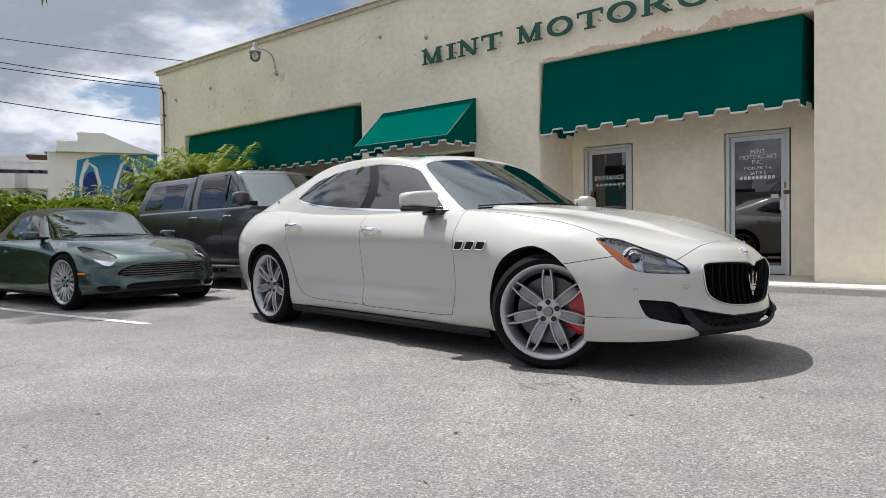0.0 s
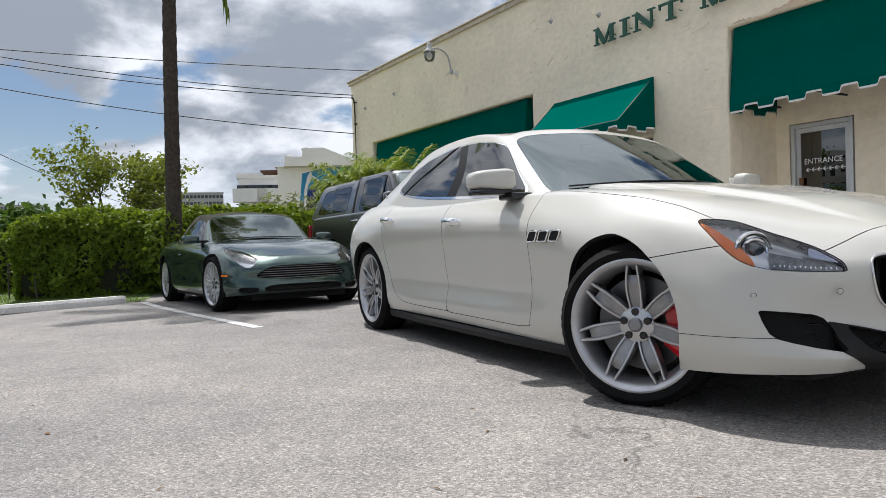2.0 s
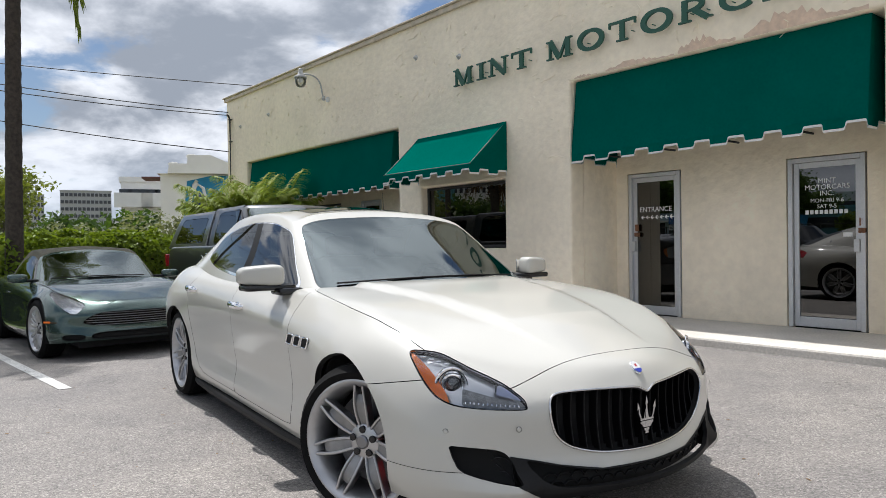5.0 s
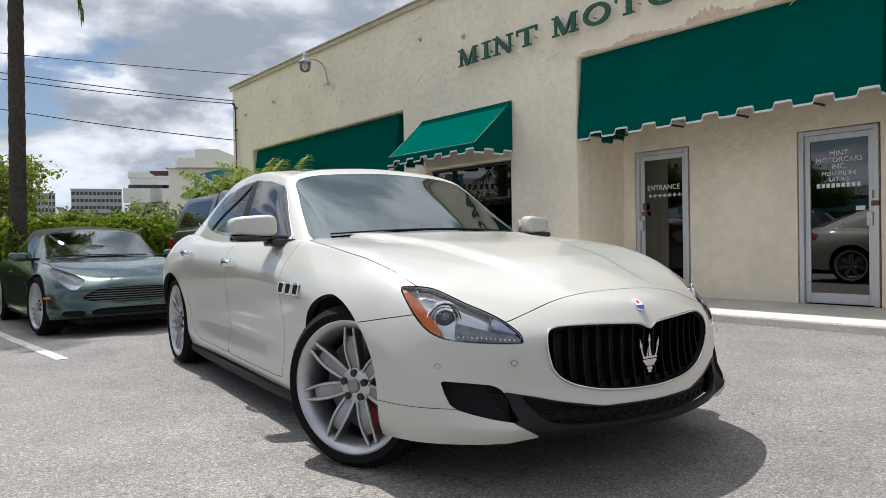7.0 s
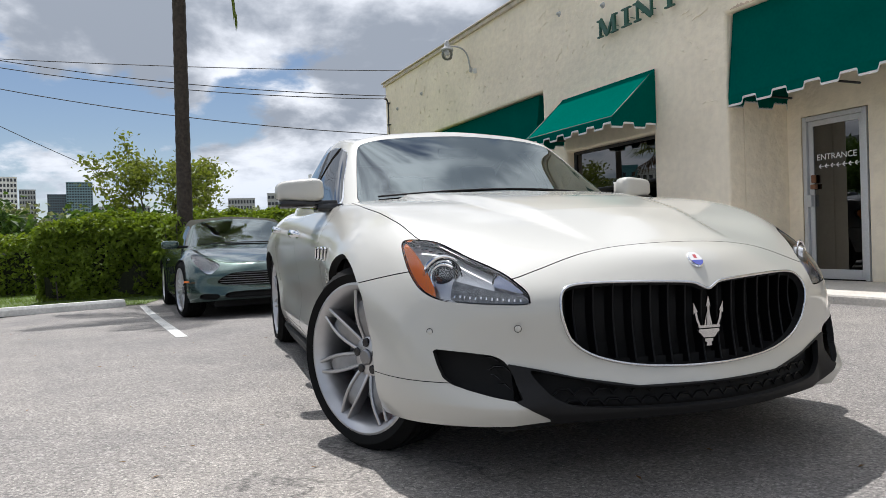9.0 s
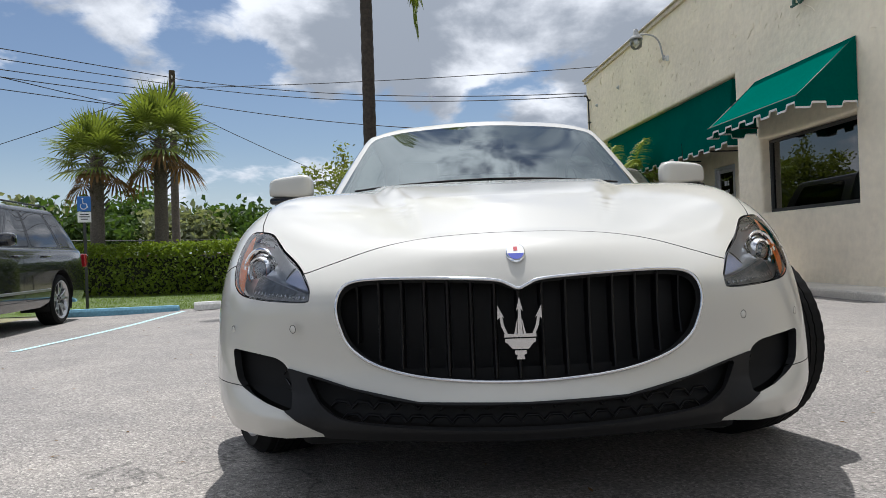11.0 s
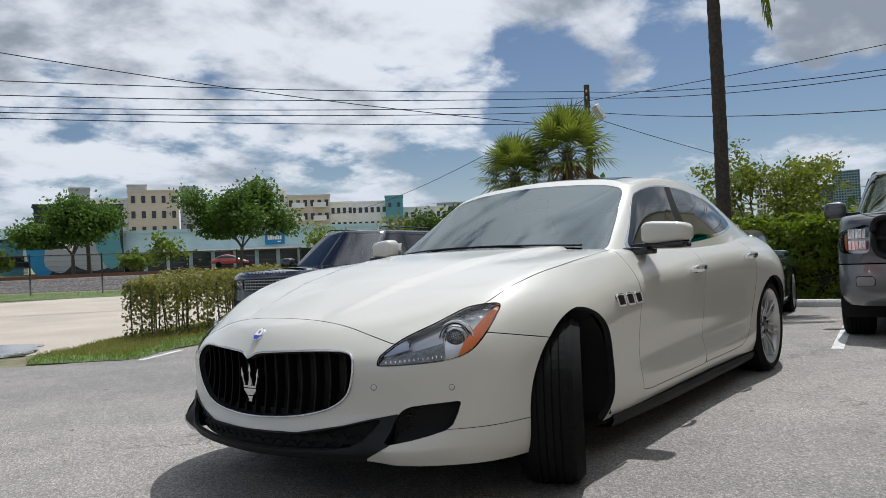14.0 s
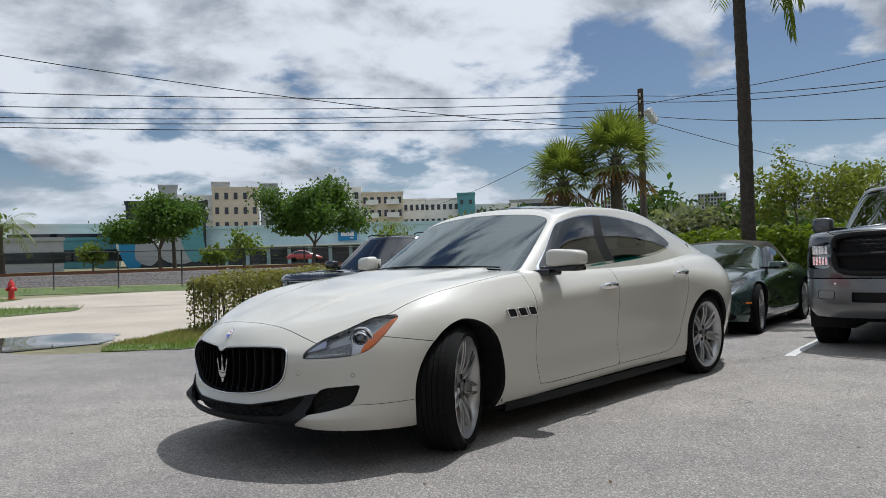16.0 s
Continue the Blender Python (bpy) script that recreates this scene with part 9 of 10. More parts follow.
def parking_sign():
    x, y = -10.6, -7.15
    z = gz(x, y)
    t = thing("parking_sign", Matrix.Translation((x, y, z + 0.58)) @ pose(0, 0, 0, 0, 0, 118) @ Matrix.Scale(0.74, 4), "blue and white disabled parking sign on a dark post", "sign")
    bm = bmesh.new()
    box(bm, (-0.035, 0.0, -0.85), (0.035, 0.03, 2.0), 0.006)
    part("post", bm, STEEL_DARK, t)
    bm = bmesh.new()
    box(bm, (-0.155, -0.012, 1.72), (0.155, 0.0, 2.10), 0.004)
    part("blue_plate", bm, mat("sign_blue", (0.02, 0.14, 0.45), 0.4), t, "blue plate")
    bm = bmesh.new()
    ring = [(0.075 * math.cos(a) - 0.01, -0.016, 1.85 + 0.075 * math.sin(a)) for a in np.linspace(2.4, 6.3, 16)]
    tube(bm, ring, 0.011, 5)
    tube(bm, [(-0.03, -0.016, 2.0), (-0.02, -0.016, 1.91), (0.05, -0.016, 1.91), (0.085, -0.016, 1.81)], 0.012, 5)
    lathe(bm, [(0.0, -0.02), (0.02, -0.018), (0.02, -0.012)], 10)
    bmesh.ops.translate(bm, vec=(-0.03, 0, 2.04), verts=[v for v in bm.verts if abs(v.co.z) < 0.03])
    part("symbol", bm, LETTER_WHITE, t)
    bm = bmesh.new()
    box(bm, (-0.155, -0.012, 1.44), (0.155, 0.0, 1.70), 0.004)
    part("white_plate", bm, LETTER_WHITE, t, "white plate")
    bm = bmesh.new()
    for k, w in enumerate((0.20, 0.24, 0.16)):
        box(bm, (-w / 2, -0.015, 1.63 - 0.06 * k), (w / 2, -0.0125, 1.655 - 0.06 * k))
    part("plain_bars", bm, STEEL_DARK, t)


parking_sign()
sheet_on_ground("puddle", smooth_loop([(1.4, -8.2), (0.2, -8.1), (-0.9, -8.5), (-1.7, -8.7), (-2.1, -9.5), (-2.2, -10.2), (-1.2, -10.9), (1.0, -11.0), (3.5, -10.2), (2.8, -8.8)], 3), 0.012, PUDDLE, "shallow rain puddle reflecting the sky", "puddle", 0.15, fringe=0.15)


def hydrant():
    x, y = -4.5, -25.6
    red = mat("hydrant_red", (0.50, 0.03, 0.025), 0.4, grain=(20, 0.12))
    t = thing("fire_hydrant", Matrix.Translation((x, y, gz(x, y))), "red cast iron fire hydrant on the grass", "hydrant")
    bm = bmesh.new()
    lathe(bm, [(0.0, 0.0), (0.15, 0.0), (0.15, 0.04), (0.10, 0.05), (0.095, 0.45), (0.13, 0.47), (0.13, 0.51), (0.11, 0.55), (0.10, 0.62), (0.06, 0.69), (0.03, 0.70), (0.03, 0.75), (0.0, 0.75)], 20, "Z")
    soft(part("barrel", bm, red, t))
    for ax, r, L in (("X", 0.055, 0.17), ("X", 0.055, -0.17), ("Y", 0.075, 0.18)):
        bm = bmesh.new()
        lathe(bm, [(r, 0.0), (r, L * 0.8), (r * 1.2, L * 0.8), (r * 1.2, L), (0.0, L)], 14, ax)
        bm.transform(Matrix.Translation((0, 0, 0.38)))
        part("outlet", bm, red, t)


hydrant()


# ---------------------------------------------------------------- utility pole and cables
POLE = Vector((-22.0, -10.0, gz(-22, -10)))


def utility_pole(at, height, lamp):
    t = thing("utility_pole", Matrix.Translation(at), "weathered wooden utility pole carrying cables", "utility pole", "utility poles")
    bm = bmesh.new()
    tube(bm, [(0, 0, -0.1), (0.02, 0.02, height * 0.5), (0.0, 0.05, height)], [0.15, 0.13, 0.105], 12)
    part("shaft", bm, mat("pole_wood", (0.09, 0.075, 0.06), 0.9, grain=(14, 0.3), bump=0.5, bump_scale=30) if lamp else BARK, t)
    for z in (height - 0.3, height - 0.55, height - 1.0):
        bm = bmesh.new()
        tube(bm, [(-0.02, 0.05, z), (0.18, 0.12, z)], 0.02, 6)
        lathe(bm, [(0.0, 0.0), (0.035, 0.0), (0.03, 0.05), (0.04, 0.07), (0.0, 0.10)], 10, "Z")
        bmesh.ops.translate(bm, vec=(0.18, 0.12, z), verts=bm.verts[-50:])
        part("insulator", bm, LAMP_GREY, t)
    if lamp:
        bm = bmesh.new()
        tube(bm, [(0, 0.05, height - 1.25), (0.35, 0.45, height - 1.15), (0.6, 0.75, height - 1.1)], 0.025, 6)
        part("lamp_arm", bm, LAMP_GREY, t)
        bm = bmesh.new()
        box(bm, (-0.14, -0.12, -0.30), (0.14, 0.12, 0.30), 0.04, Matrix.Translation((0.66, 0.82, height - 1.25)) @ pose(0, 0, 0, 20, 25, 0))
        part("lamp_head", bm, LAMP_GREY, t)


utility_pole(POLE, 7.35 - POLE.z, True)


def cable(a, b, sag, r=0.011):
    """One hanging cable between two points."""
    a, b = Vector(a), Vector(b)
    mid = (a + b) / 2
    t = tagged(new("cable"), "black overhead cable sagging between supports", "cable", "overhead cables")
    bm = bmesh.new()
    pts = [a.lerp(b, f) - Vector((0, 0, 4 * sag * f * (1 - f))) for f in np.linspace(0, 1, 30)]
    tube(bm, pts, r, 5, cap=False)
    part("strand", bm, WIRE, t)


MAST = BM @ Vector((-9.4, -0.15, 0))
P2 = Vector((14.0, -31.0, 0))
for zp, zm, sag in ((7.10, 4.78, 0.30), (6.88, 4.70, 0.33), (6.35, 3.72, 0.30)):
    cable((POLE.x, POLE.y, zp), (MAST.x, MAST.y, zm), sag, 0.013)
for zp, z2, sag in ((7.12, 7.0, 0.55), (6.88, 6.5, 0.60), (6.60, 6.15, 0.62), (6.35, 5.95, 0.55), (5.9, 5.9, 0.45), (5.75, 11.3, 1.0)):
    cable((POLE.x, POLE.y, zp), (P2.x, P2.y, z2 + 0.15), sag, 0.014)
cable((POLE.x, POLE.y, 6.75), (-15.2, 30.0, 7.4), 0.8, 0.013)
cable((POLE.x, POLE.y, 6.2), (-70.0, 6.0, 4.2), 1.6, 0.014)
cable((POLE.x, POLE.y, 6.85), (-60, -70.0, 8.0), 1.5, 0.016)


# ---------------------------------------------------------------- railway
def railway():
    e, nrm = np.array([-0.79, 0.613]), np.array([0.613, 0.79])
    c = np.array([-12.6, -38.7])
    z = 1.0
    bm = bmesh.new()
    prof = [(4.3, -0.95), (2.9, -0.10), (-4.6, -0.12), (-8.0, -0.9)]
    prev = None
    for k in np.linspace(-70, 130, 60):
        p = c + e * k
        ring = [bm.verts.new((*(p + nrm * a), z + b + 0.05 * noise.noise((k * 0.3, a, 0)))) for a, b in prof]
        if prev:
            for i in range(3):
                bm.faces.new((prev[i], ring[i], ring[i + 1], prev[i + 1]))
        prev = ring
    ob = part("ballast_bed", bm, BALLAST)
    tagged(ob, "grey stone ballast bank of the railway", "ballast", kind="structure")
    for j, off in enumerate((1.2, -0.24, -2.6, -4.0)):
        bm = bmesh.new()
        a, b = c + e * -70 + nrm * off, c + e * 130 + nrm * off
        m = [(a[0], a[1]), (b[0], b[1])]
        for (w, z0, z1) in ((0.035, 0.06, 0.10), (0.012, -0.04, 0.06), (0.07, -0.08, -0.04)):
            vs = []
            for p in m:
                for s, q in ((-w, z0), (w, z0), (w, z1), (-w, z1)):
                    vs.append(bm.verts.new((p[0] + nrm[0] * s, p[1] + nrm[1] * s, z + q)))
            for i in range(4):
                bm.faces.new((vs[i], vs[(i + 1) % 4], vs[4 + (i + 1) % 4], vs[4 + i]))
        ob = part("rail", bm, RUST)
        tagged(ob, "rusty steel rail on the ballast", "rail", "rails", "structure")
    # the wire fence in front of it
    f0 = c + nrm * 7.4
    fence = thing("fence", Matrix(), "black wire fence along the railway", "fence")
    tops = []
    for k in range(-12, 30):
        p = f0 + e * (k * 2.9)
        zg = gz(*p)
        bm = bmesh.new()
        tube(bm, [(p[0], p[1], zg - 0.05), (p[0], p[1], zg + 1.78)], 0.035, 6)
        part("post", bm, STEEL_DARK, fence)
        tops.append((p[0], p[1], zg + 1.74))
    bm = bmesh.new()
    tube(bm, tops, 0.022, 5)
    part("top_rail", bm, STEEL_DARK, fence)
    bm = bmesh.new()
    for h in np.arange(0.15, 1.7, 0.22):
        tube(bm, [(q[0], q[1], q[2] - 1.74 + h) for q in tops], 0.004, 3, cap=False)
    ob = part("wire_mesh", bm, STEEL_DARK, fence)
    ob["kind"] = "stuff"


railway()


# ---------------------------------------------------------------- distant buildings
PLASTER_WHITE = mat("white_render", (0.78, 0.77, 0.74), 0.8, grain=(1.2, 0.05), blotch=0.06, blotch_scale=0.2)
PLASTER_TAN = mat("tan_render", (0.62, 0.53, 0.42), 0.8, grain=(1.2, 0.05), blotch=0.06, blotch_scale=0.2)
PLASTER_GREY = mat("grey_render", (0.36, 0.37, 0.38), 0.8, grain=(1.2, 0.06), blotch=0.06, blotch_scale=0.2)
PLASTER_TEAL = mat("teal_render", (0.10, 0.30, 0.34), 0.7, grain=(1.2, 0.05))
STORE_BLUE = mat("pale_blue_render", (0.46, 0.62, 0.66), 0.8, grain=(1.2, 0.05), blotch=0.06, blotch_scale=0.3)
MURAL_BLUE = mat("mural_blue", (0.02, 0.22, 0.42), 0.7, grain=(2, 0.06))
MURAL_DARK = mat("mural_navy", (0.01, 0.03, 0.16), 0.7, grain=(2, 0.06))
MURAL_BLACK = mat("mural_black", (0.03, 0.035, 0.04), 0.8, grain=(1.5, 0.3))
TOWER_GLASS = mat("tower_glass", (0.05, 0.09, 0.11), 0.12, spec=0.7)
TOWER_TEAL = mat("tower_teal_panel", (0.14, 0.24, 0.28), 0.4)
WINDOW_DARK = mat("dark_window_glass", (0.02, 0.024, 0.03), 0.12, spec=0.6)
RED_TILE = mat("red_roof_tile", (0.13, 0.055, 0.05), 0.8)


def window_mesh():
    bm = bmesh.new()
    box(bm, (-0.5, -0.10, -0.5), (0.5, 0.06, 0.5))
    me = bpy.data.meshes.new("window")
    bm.to_mesh(me)
    bm.free()
    me.materials.append(WINDOW_DARK)
    return me


WINDOW_MESH = window_mesh()


def at_az(az, d, eye=(2.7, 2.0)):
    a = radians(az)
    return eye[0] + d * math.cos(a), eye[1] + d * math.sin(a)


def block(az0, az1, d, top, wall, rows, cols, label, name="building", eye=(2.7, 2.0), depth=14.0, win=(1.5, 1.4), joined=False, foot=0.0, parapet=0.4, balconies=False, d1=None):
    """A building whose front spans two bearings at a distance, with real window pieces."""
    x0, y0 = at_az(az0, d, eye)
    x1, y1 = at_az(az1, d1 or d, eye)
    z = min(gz(x0, y0), gz(x1, y1)) - 0.3
    w = math.hypot(x1 - x0, y1 - y0)
    ang = math.degrees(math.atan2(y1 - y0, x1 - x0))
    b = thing(name, Matrix.Translation((x0, y0, z)) @ pose(0, 0, 0, 0, 0, ang), label, "building")
    back = 1 if (x1 - x0) * (eye[1] - y0) - (y1 - y0) * (eye[0] - x0) < 0 else -1
    h = top - z
    bm = bmesh.new()
    ya, yb = sorted((0.0, back * depth))
    box(bm, (0, ya, 0), (w, yb, h))
    box(bm, (-0.15, ya - 0.15, h), (w + 0.15, yb + 0.15, h + parapet))
    part("wall", bm, wall, b)
    bm_all = bmesh.new() if joined else None
    for r in range(rows):
        for c in range(cols):
            u = w * (c + 0.5) / cols
            q = foot + (h - foot) * (r + 0.5) / rows
            if joined:
                box(bm_all, (u - win[0] / 2, -0.1, q - win[1] / 2), (u + win[0] / 2, 0.1, q + win[1] / 2))
            else:
                o = new("window", WINDOW_MESH)
                o.parent = b
                o.matrix_local = Matrix.Translation((u, 0, q)) @ Matrix.Diagonal((win[0], 1, win[1], 1))
            if balconies and c % 3 == 1:
                bm = bmesh.new()
                yo = -back
                y2, y3 = sorted((0.0, yo * 1.2))
                box(bm, (u - 1.4, y2, q - win[1] / 2 - 0.35), (u + 1.4, y3, q - win[1] / 2 - 0.15))
                y2, y3 = sorted((yo * 1.12, yo * 1.2))
                box(bm, (u - 1.4, y2, q - win[1] / 2 - 0.15), (u + 1.4, y3, q - win[1] / 2 + 0.75))
                part("balcony", bm, PLASTER_WHITE, b)
    if joined:
        ob = part("glazing", bm_all, WINDOW_DARK, b)
        ob["kind"] = "stuff"
    return b, w, h, back


# apartments and shops beyond the railway
E16 = (2.77, 3.63)
block(-114.6, -118.6, 170, 17.2, PLASTER_WHITE, 5, 6, "white five-storey apartment block", eye=E16, win=(0.9, 1.5), balconies=True)
block(-117.4, -120.9, 166, 18.6, PLASTER_TAN, 5, 5, "tan five-storey apartment block", eye=E16, win=(0.8, 1.5))
block(-125.6, -128.9, 165, 18.2, PLASTER_WHITE, 5, 4, "white five-storey apartment block", eye=E16, win=(0.9, 1.5))
block(-128.9, -132.2, 160, 16.4, PLASTER_TAN, 5, 6, "tan five-storey apartment block with balconies", eye=E16, win=(0.8, 1.4), balconies=True)
block(-132.2, -134.0, 166, 15.2, PLASTER_WHITE, 4, 4, "white flat-roofed apartment block", eye=E16, win=(0.7, 1.3))
block(-133.4, -137.2, 175, 15.9, PLASTER_WHITE, 4, 8, "white apartment block with flat roof", eye=E16, win=(0.8, 1.3))
block(-136.6, -138.0, 172, 16.8, PLASTER_TEAL, 4, 2, "narrow teal stair tower", eye=E16, win=(0.7, 1.0))
block(-138.0, -141.6, 178, 14.3, PLASTER_WHITE, 4, 7, "white flat-roofed apartment block", eye=E16, win=(0.8, 1.3))
block(-140.8, -144.2, 230, 19.3, PLASTER_GREY, 5, 9, "pale grey hotel with a roof frame", eye=E16, joined=True)
for az, d, top, w2 in ((-117.4, 168, 20.0, 3), (-121.0, 168, 19.6, 3), (-113.6, 150, 17.3, 3)):
    block(az, az - 1.3, d, top, PLASTER_GREY, 1, 1, "grey roof-top plant room", eye=E16, depth=5)


def shop_row():
    b, w, h, back = block(-116.8, -139.0, 100, 6.15, STORE_BLUE, 1, 1, "long pale blue shop with dark display windows", "shop", E16, 18, (0.01, 0.01))
    yo = -back
    n = 14
    for k in range(n):
        bm = bmesh.new()
        u0, u1 = w * k / n + 0.25, w * (k + 1) / n - 0.25
        y2, y3 = sorted((0.0, yo * 0.12))
        box(bm, (u0, y2, 0.4), (u1, y3, 2.75))
        part("display_window", bm, WINDOW_DARK, b)
    bm = bmesh.new()
    y2, y3 = sorted((0.0, yo * 1.3))
    box(bm, (0, y2, 2.85), (w, y3, 3.05))
    part("canopy", bm, PLASTER_WHITE, b)
    u0, u1 = w * 0.458, w * 0.524
    bm = bmesh.new()
    y2, y3 = sorted((yo * 0.1, yo * 0.25))
    box(bm, (u0, y2, 3.45), (u1, y3, 4.95), 0.03)
    board = part("sign_board", bm, mat("sign_board_blue", (0.01, 0.20, 0.42), 0.5), b, "blue sign board")
    for k in range(6):
        bm = bmesh.new()
        a = u0 + 0.35 + (u1 - u0 - 0.7) * k / 6
        y2, y3 = sorted((yo * 0.25, yo * 0.30))
        box(bm, (a, y2, 4.05), (a + (u1 - u0) * 0.10, y3, 4.62))
        part("plain_bar", bm, LETTER_WHITE, board)
    bm = bmesh.new()
    box(bm, (u0 + 1.6, y2, 3.7), (u1 - 0.5, y3, 3.85))
    part("plain_bar", bm, LETTER_WHITE, board)


shop_row()
b, w, h, back = block(-111.3, -116.9, 98, 9.4, MURAL_BLACK, 1, 1, "dark warehouse with a grey and teal mural", "warehouse", E16, 16, (0.01, 0.01))
for k, (u, z, rw, rh, mm) in enumerate(((0.08, 0.30, 1.6, 2.6, MURAL_BLUE), (0.28, 0.42, 2.2, 3.0, PLASTER_GREY), (0.50, 0.62, 2.6, 2.2, PLASTER_WHITE), (0.66, 0.36, 2.4, 2.4, PLASTER_GREY), (0.85, 0.5, 1.4, 3.4, PLASTER_TEAL))):
    bm = bmesh.new()
    pts = smooth_loop([(w * u + rw * math.cos(a) * (1 + 0.3 * math.sin(3 * a + k)), h * z + rh * math.sin(a)) for a in np.linspace(0, 6.28, 9)[:-1]], 3)
    yo = -back
    vs = [bm.verts.new((p[0], yo * (0.01 + 0.004 * k), min(max(p[1], 0.1), h - 0.1))) for p in pts]
    bm.faces.new(vs)
    part("mural_patch", bm, mm, b)
block(-104.0, -110.9, 120, 7.9, PLASTER_WHITE, 2, 16, "long white two-storey building", eye=E16, win=(1.8, 1.0))
block(-106.8, -110.6, 105, 5.2, PLASTER_TEAL, 1, 4, "low teal building with a mural", eye=E16, win=(2.0, 1.5))
block(-98.0, -107.2, 90, 4.6, PLASTER_GREY, 1, 9, "low beige storage shed", eye=E16, win=(2.0, 1.2))


def parked_red_car():
    """A small red saloon in front of the far shops."""
    x, y = at_az(-124.3, 88, E16)
    t = thing("car", Matrix.Translation((x, y, gz(x, y) + 0.35)) @ pose(0, 0, 0, 0, 0, 142), "small red saloon parked by the far shops", "car")
    rows = [[(2.0, 0, .35), (1.9, .6, .35), (1.2, .82, .35), (0, .85, .35), (-1.2, .83, .35), (-2.0, .6, .35), (-2.1, 0, .35)],
            [(2.1, 0, .55), (1.98, .6, .55), (1.2, .86, .6), (0, .88, .6), (-1.2, .86, .62), (-2.08, .6, .65), (-2.18, 0, .65)],
            [(1.6, 0, .78), (1.5, .5, .78), (.9, .78, .88), (0, .80, .92), (-1.2, .78, .94), (-1.8, .5, .92), (-1.9, 0, .92)],
            [(.5, 0, 1.25), (.4, .3, 1.25), (.2, .55, 1.28), (-.3, .58, 1.36), (-.9, .55, 1.32), (-1.1, .3, 1.28), (-1.2, 0, 1.28)],
            [(-.1, 0, 1.42), (-.12, 0, 1.42), (-.2, 0, 1.42), (-.3, 0, 1.42), (-.5, 0, 1.42), (-.6, 0, 1.41), (-.65, 0, 1.41)]]
    sh = loft(rows, 5, 5)
    gl, sh = clip(sh, np.minimum(sh[0][:, 7] - 2.1, 2.85 - sh[0][:, 7]))
    panel("body", sh, mat("red_paint", (0.35, 0.02, 0.02), 0.3, coat=1.0), t)
    panel("glass", gl, WINDOW_DARK, t)
    for sx in (1.25, -1.3):
        for sy in (0.8, -0.8):
            bm = bmesh.new()
            lathe(bm, [(0.0, -0.1), (0.30, -0.1), (0.31, 0.0), (0.30, 0.1), (0.0, 0.1)], 16)
            bm.transform(Matrix.Translation((sx, sy, 0.30)))
            part("wheel", bm, RUBBER, t)


parked_red_car()

# towers beyond the trees
for az0, az1, d, top, wallm, r, c, lab in ((-169.3, -170.5, 900, 66, TOWER_GLASS, 22, 8, "tall dark glass tower block"), (-170.5, -172.2, 880, 78, TOWER_TEAL, 26, 10, "tall blue-green glass tower"),
                                          (-165.6, -167.5, 700, 66, PLASTER_WHITE, 14, 9, "white tower with dark windows"), (-167.6, -168.6, 720, 57, PLASTER_GREY, 12, 6, "plain grey concrete tower"),
                                          (-172.5, -176.0, 500, 29, PLASTER_GREY, 6, 16, "low grey office block"), (-155.6, -157.6, 620, 48, PLASTER_GREY, 14, 9, "grey residential tower with balconies"),
                                          (-152.6, -154.6, 620, 43, PLASTER_WHITE, 12, 9, "white residential tower with balconies"), (-148.4, -150.4, 560, 43, PLASTER_GREY, 10, 8, "grey tower behind the palms"),
                                          (-161.5, -164.0, 640, 42, PLASTER_GREY, 12, 9, "grey residential tower with balconies"), (178.4, 176.4, 420, 28, PLASTER_GREY, 8, 9, "grey square office block")):
    block(az0, az1, d, top, wallm, r, c, lab, "tower", (2.6, -1.5), 30, (d * abs(az1 - az0) / 57.3 / c * 0.62, top / r * 0.55), True)
block(175.3, 172.0, 300, 22.0, PLASTER_GREY, 8, 12, "grey concrete office block with a roof frame", "office_block", (2.54, -2.24), 20, (1.1, 1.2), True)
block(169.6, 165.4, 62, 6.3, PLASTER_WHITE, 2, 7, "white apartment row with small balconies", eye=(2.67, -4.14), win=(0.9, 1.1), foot=2.0, balconies=True)
block(173.0, 169.0, 70, 3.2, PLASTER_GREY, 1, 4, "low plain grey building", eye=(2.67, -4.14), win=(1.2, 1.0))


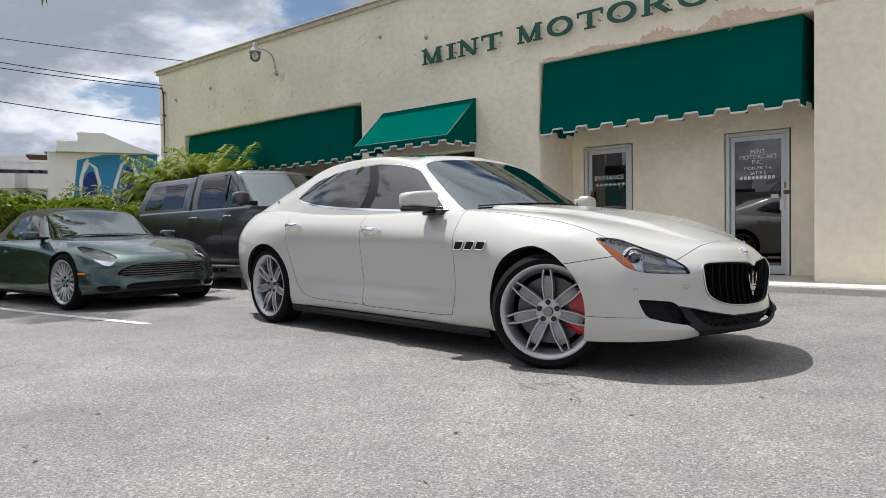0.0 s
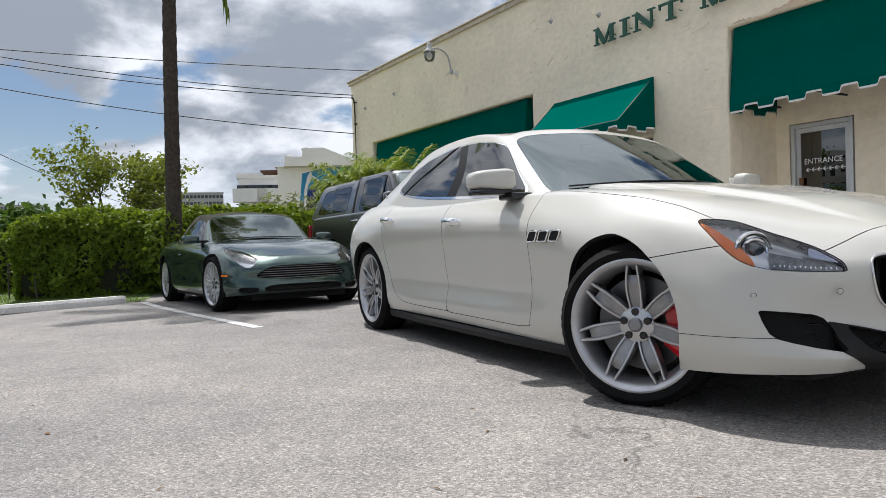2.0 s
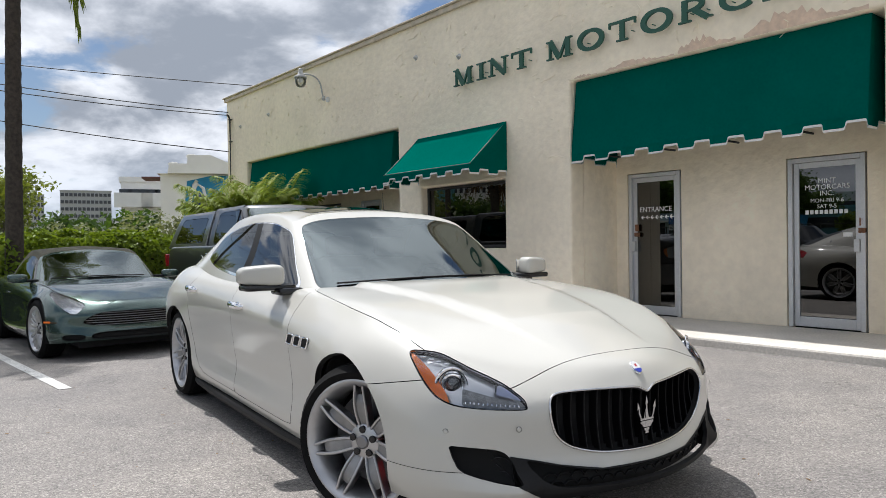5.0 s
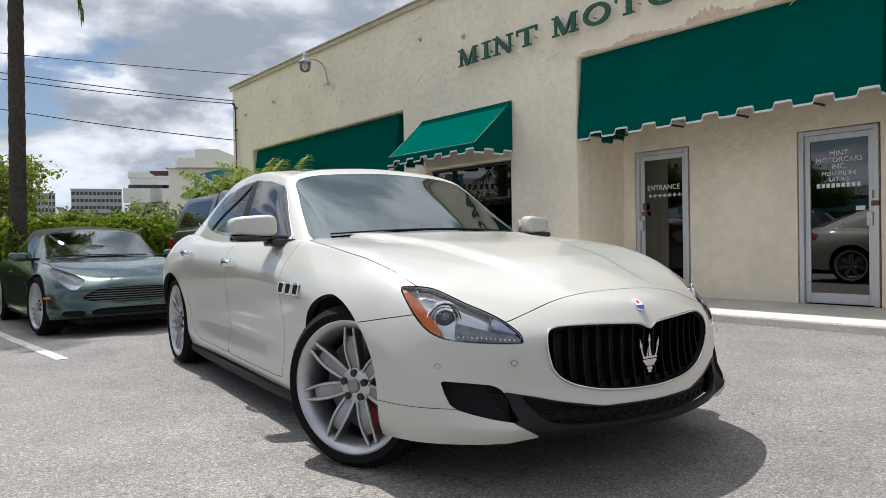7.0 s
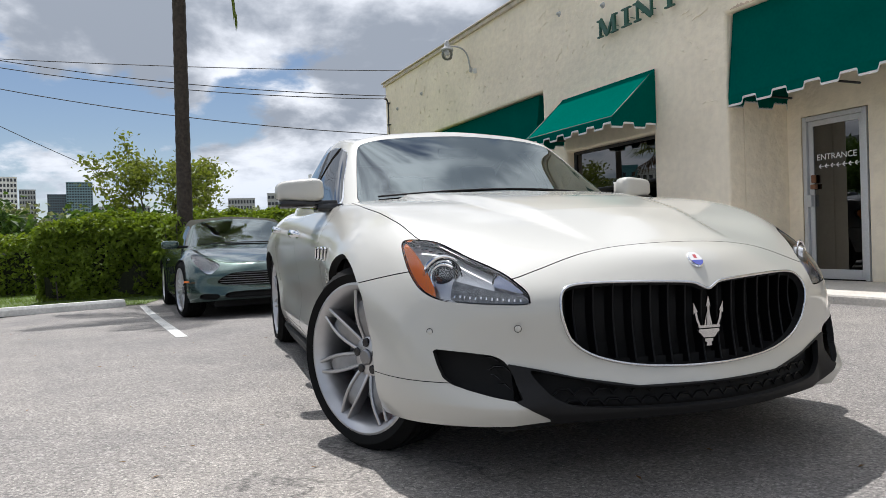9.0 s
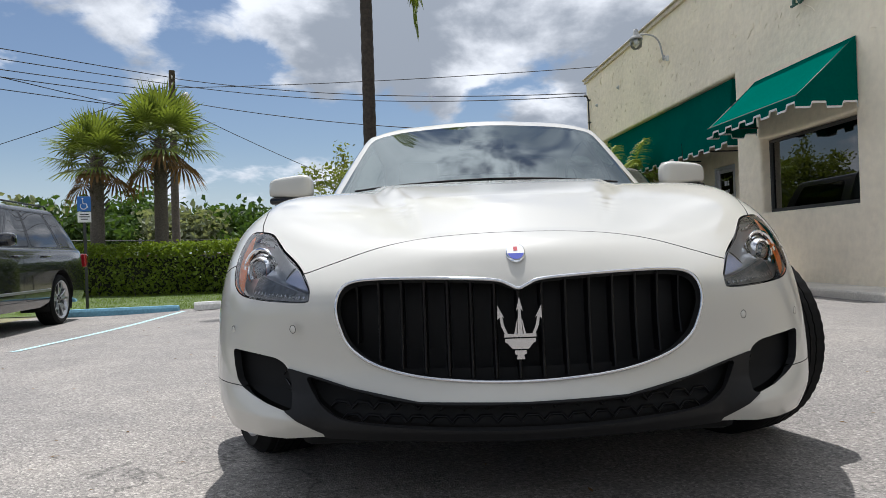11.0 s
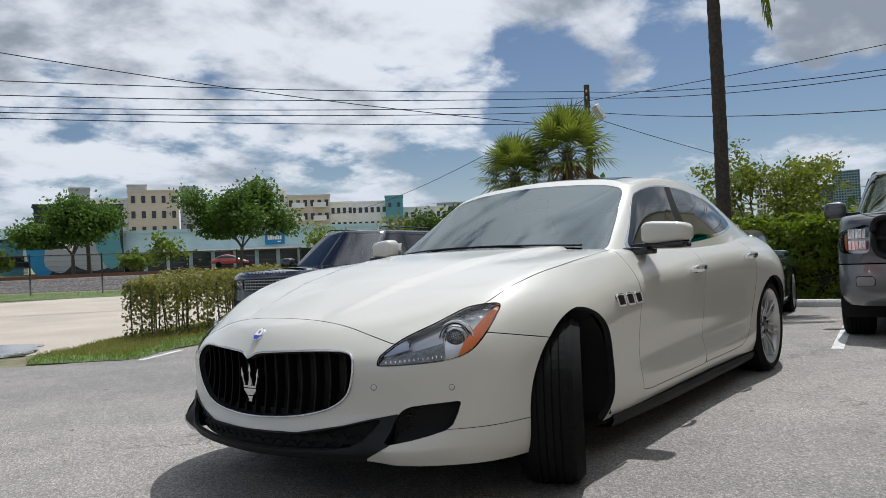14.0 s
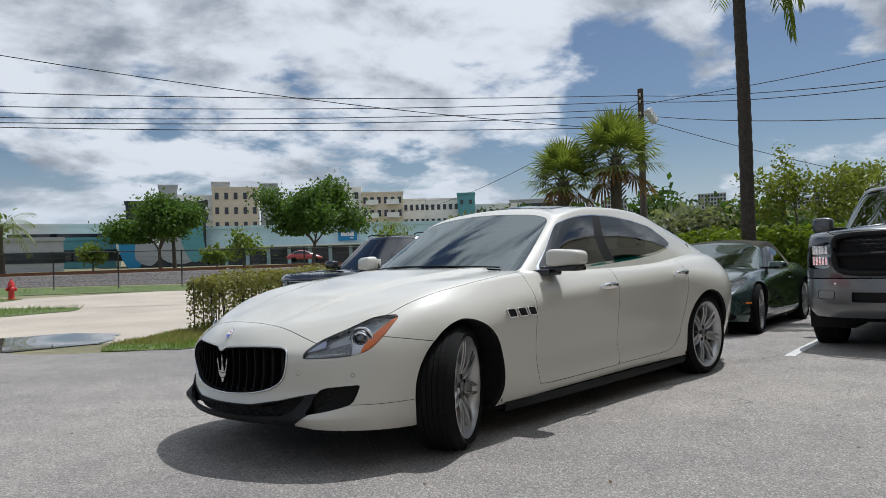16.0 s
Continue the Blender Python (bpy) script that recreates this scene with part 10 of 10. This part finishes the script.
def mural_building():
    """White gabled wall with rolled parapet steps and a blue mural."""
    b, w, h, back = block(166.2, 159.0, 44, 5.3, PLASTER_WHITE, 1, 1, "white building with stepped parapet and a blue painted mural", eye=(2.67, -4.14), depth=10, win=(0.01, 0.01), parapet=0.02)
    yo = -back
    z0 = 5.3 - h
    bm = bmesh.new()
    prism(bm, [(w * u, z - z0) for u, z in ((.08, 5.3), (.10, 5.85), (.27, 5.85), (.28, 6.33), (.50, 6.36), (.76, 5.75), (.98, 5.32), (1.0, 5.3))], 0.6)
    part("gable", bm, PLASTER_WHITE, b)
    for f, z in ((0.13, 5.86), (0.31, 6.33)):
        bm = bmesh.new()
        y2, y3 = sorted((yo * 0.05, back * 1.2))
        tube(bm, [(w * f, y2, z - z0), (w * f, y3, z - z0)], 0.2, 16)
        bmesh.ops.scale(bm, vec=(1.5, 1, 0.7), verts=bm.verts, space=Matrix.Translation((-w * f, 0, z0 - z)))
        part("parapet_roll", bm, PLASTER_WHITE, b)
    for pts, mm, lift in (([(.21, 2.2), (.26, 4.9), (.5, 5.22), (1.0, 5.28), (1.0, 2.2)], MURAL_BLUE, 0.015), ([(.30, 2.4), (.31, 3.7), (.35, 4.2), (.40, 4.3), (.43, 3.9), (.43, 2.4)], MURAL_DARK, 0.022),
                          ([(.64, 2.4), (.66, 4.0), (.71, 4.6), (.76, 4.5), (.79, 4.0), (.80, 2.4)], MURAL_DARK, 0.022)):
        bm = bmesh.new()
        bm.faces.new([bm.verts.new((w * u, yo * lift, z - z0)) for u, z in pts])
        part("mural_patch", bm, mm, b)
    for pts in (((.275, 2.4), (.29, 3.8), (.33, 4.7), (.36, 4.95)), ((.30, 4.1), (.36, 4.75), (.42, 4.5), (.455, 3.6), (.46, 2.4)), ((.56, 2.4), (.60, 3.6), (.66, 4.7), (.72, 4.95)), ((.82, 2.4), (.81, 4.0), (.76, 4.8))):
        bm = bmesh.new()
        tube(bm, [(w * u, yo * 0.03, z - z0) for u, z in pts], 0.10, 5)
        bmesh.ops.scale(bm, vec=(1, 0.1, 1), verts=bm.verts, space=Matrix.Translation((0, -yo * 0.03, 0)))
        part("mural_stroke", bm, LETTER_WHITE, b)
    bm = bmesh.new()
    y2, y3 = sorted((0.0, back * 2.0))
    box(bm, (-1.0, y2, h - 0.26), (0.0, y3, h - 0.16))
    part("roof", bm, RED_TILE, b)


mural_building()
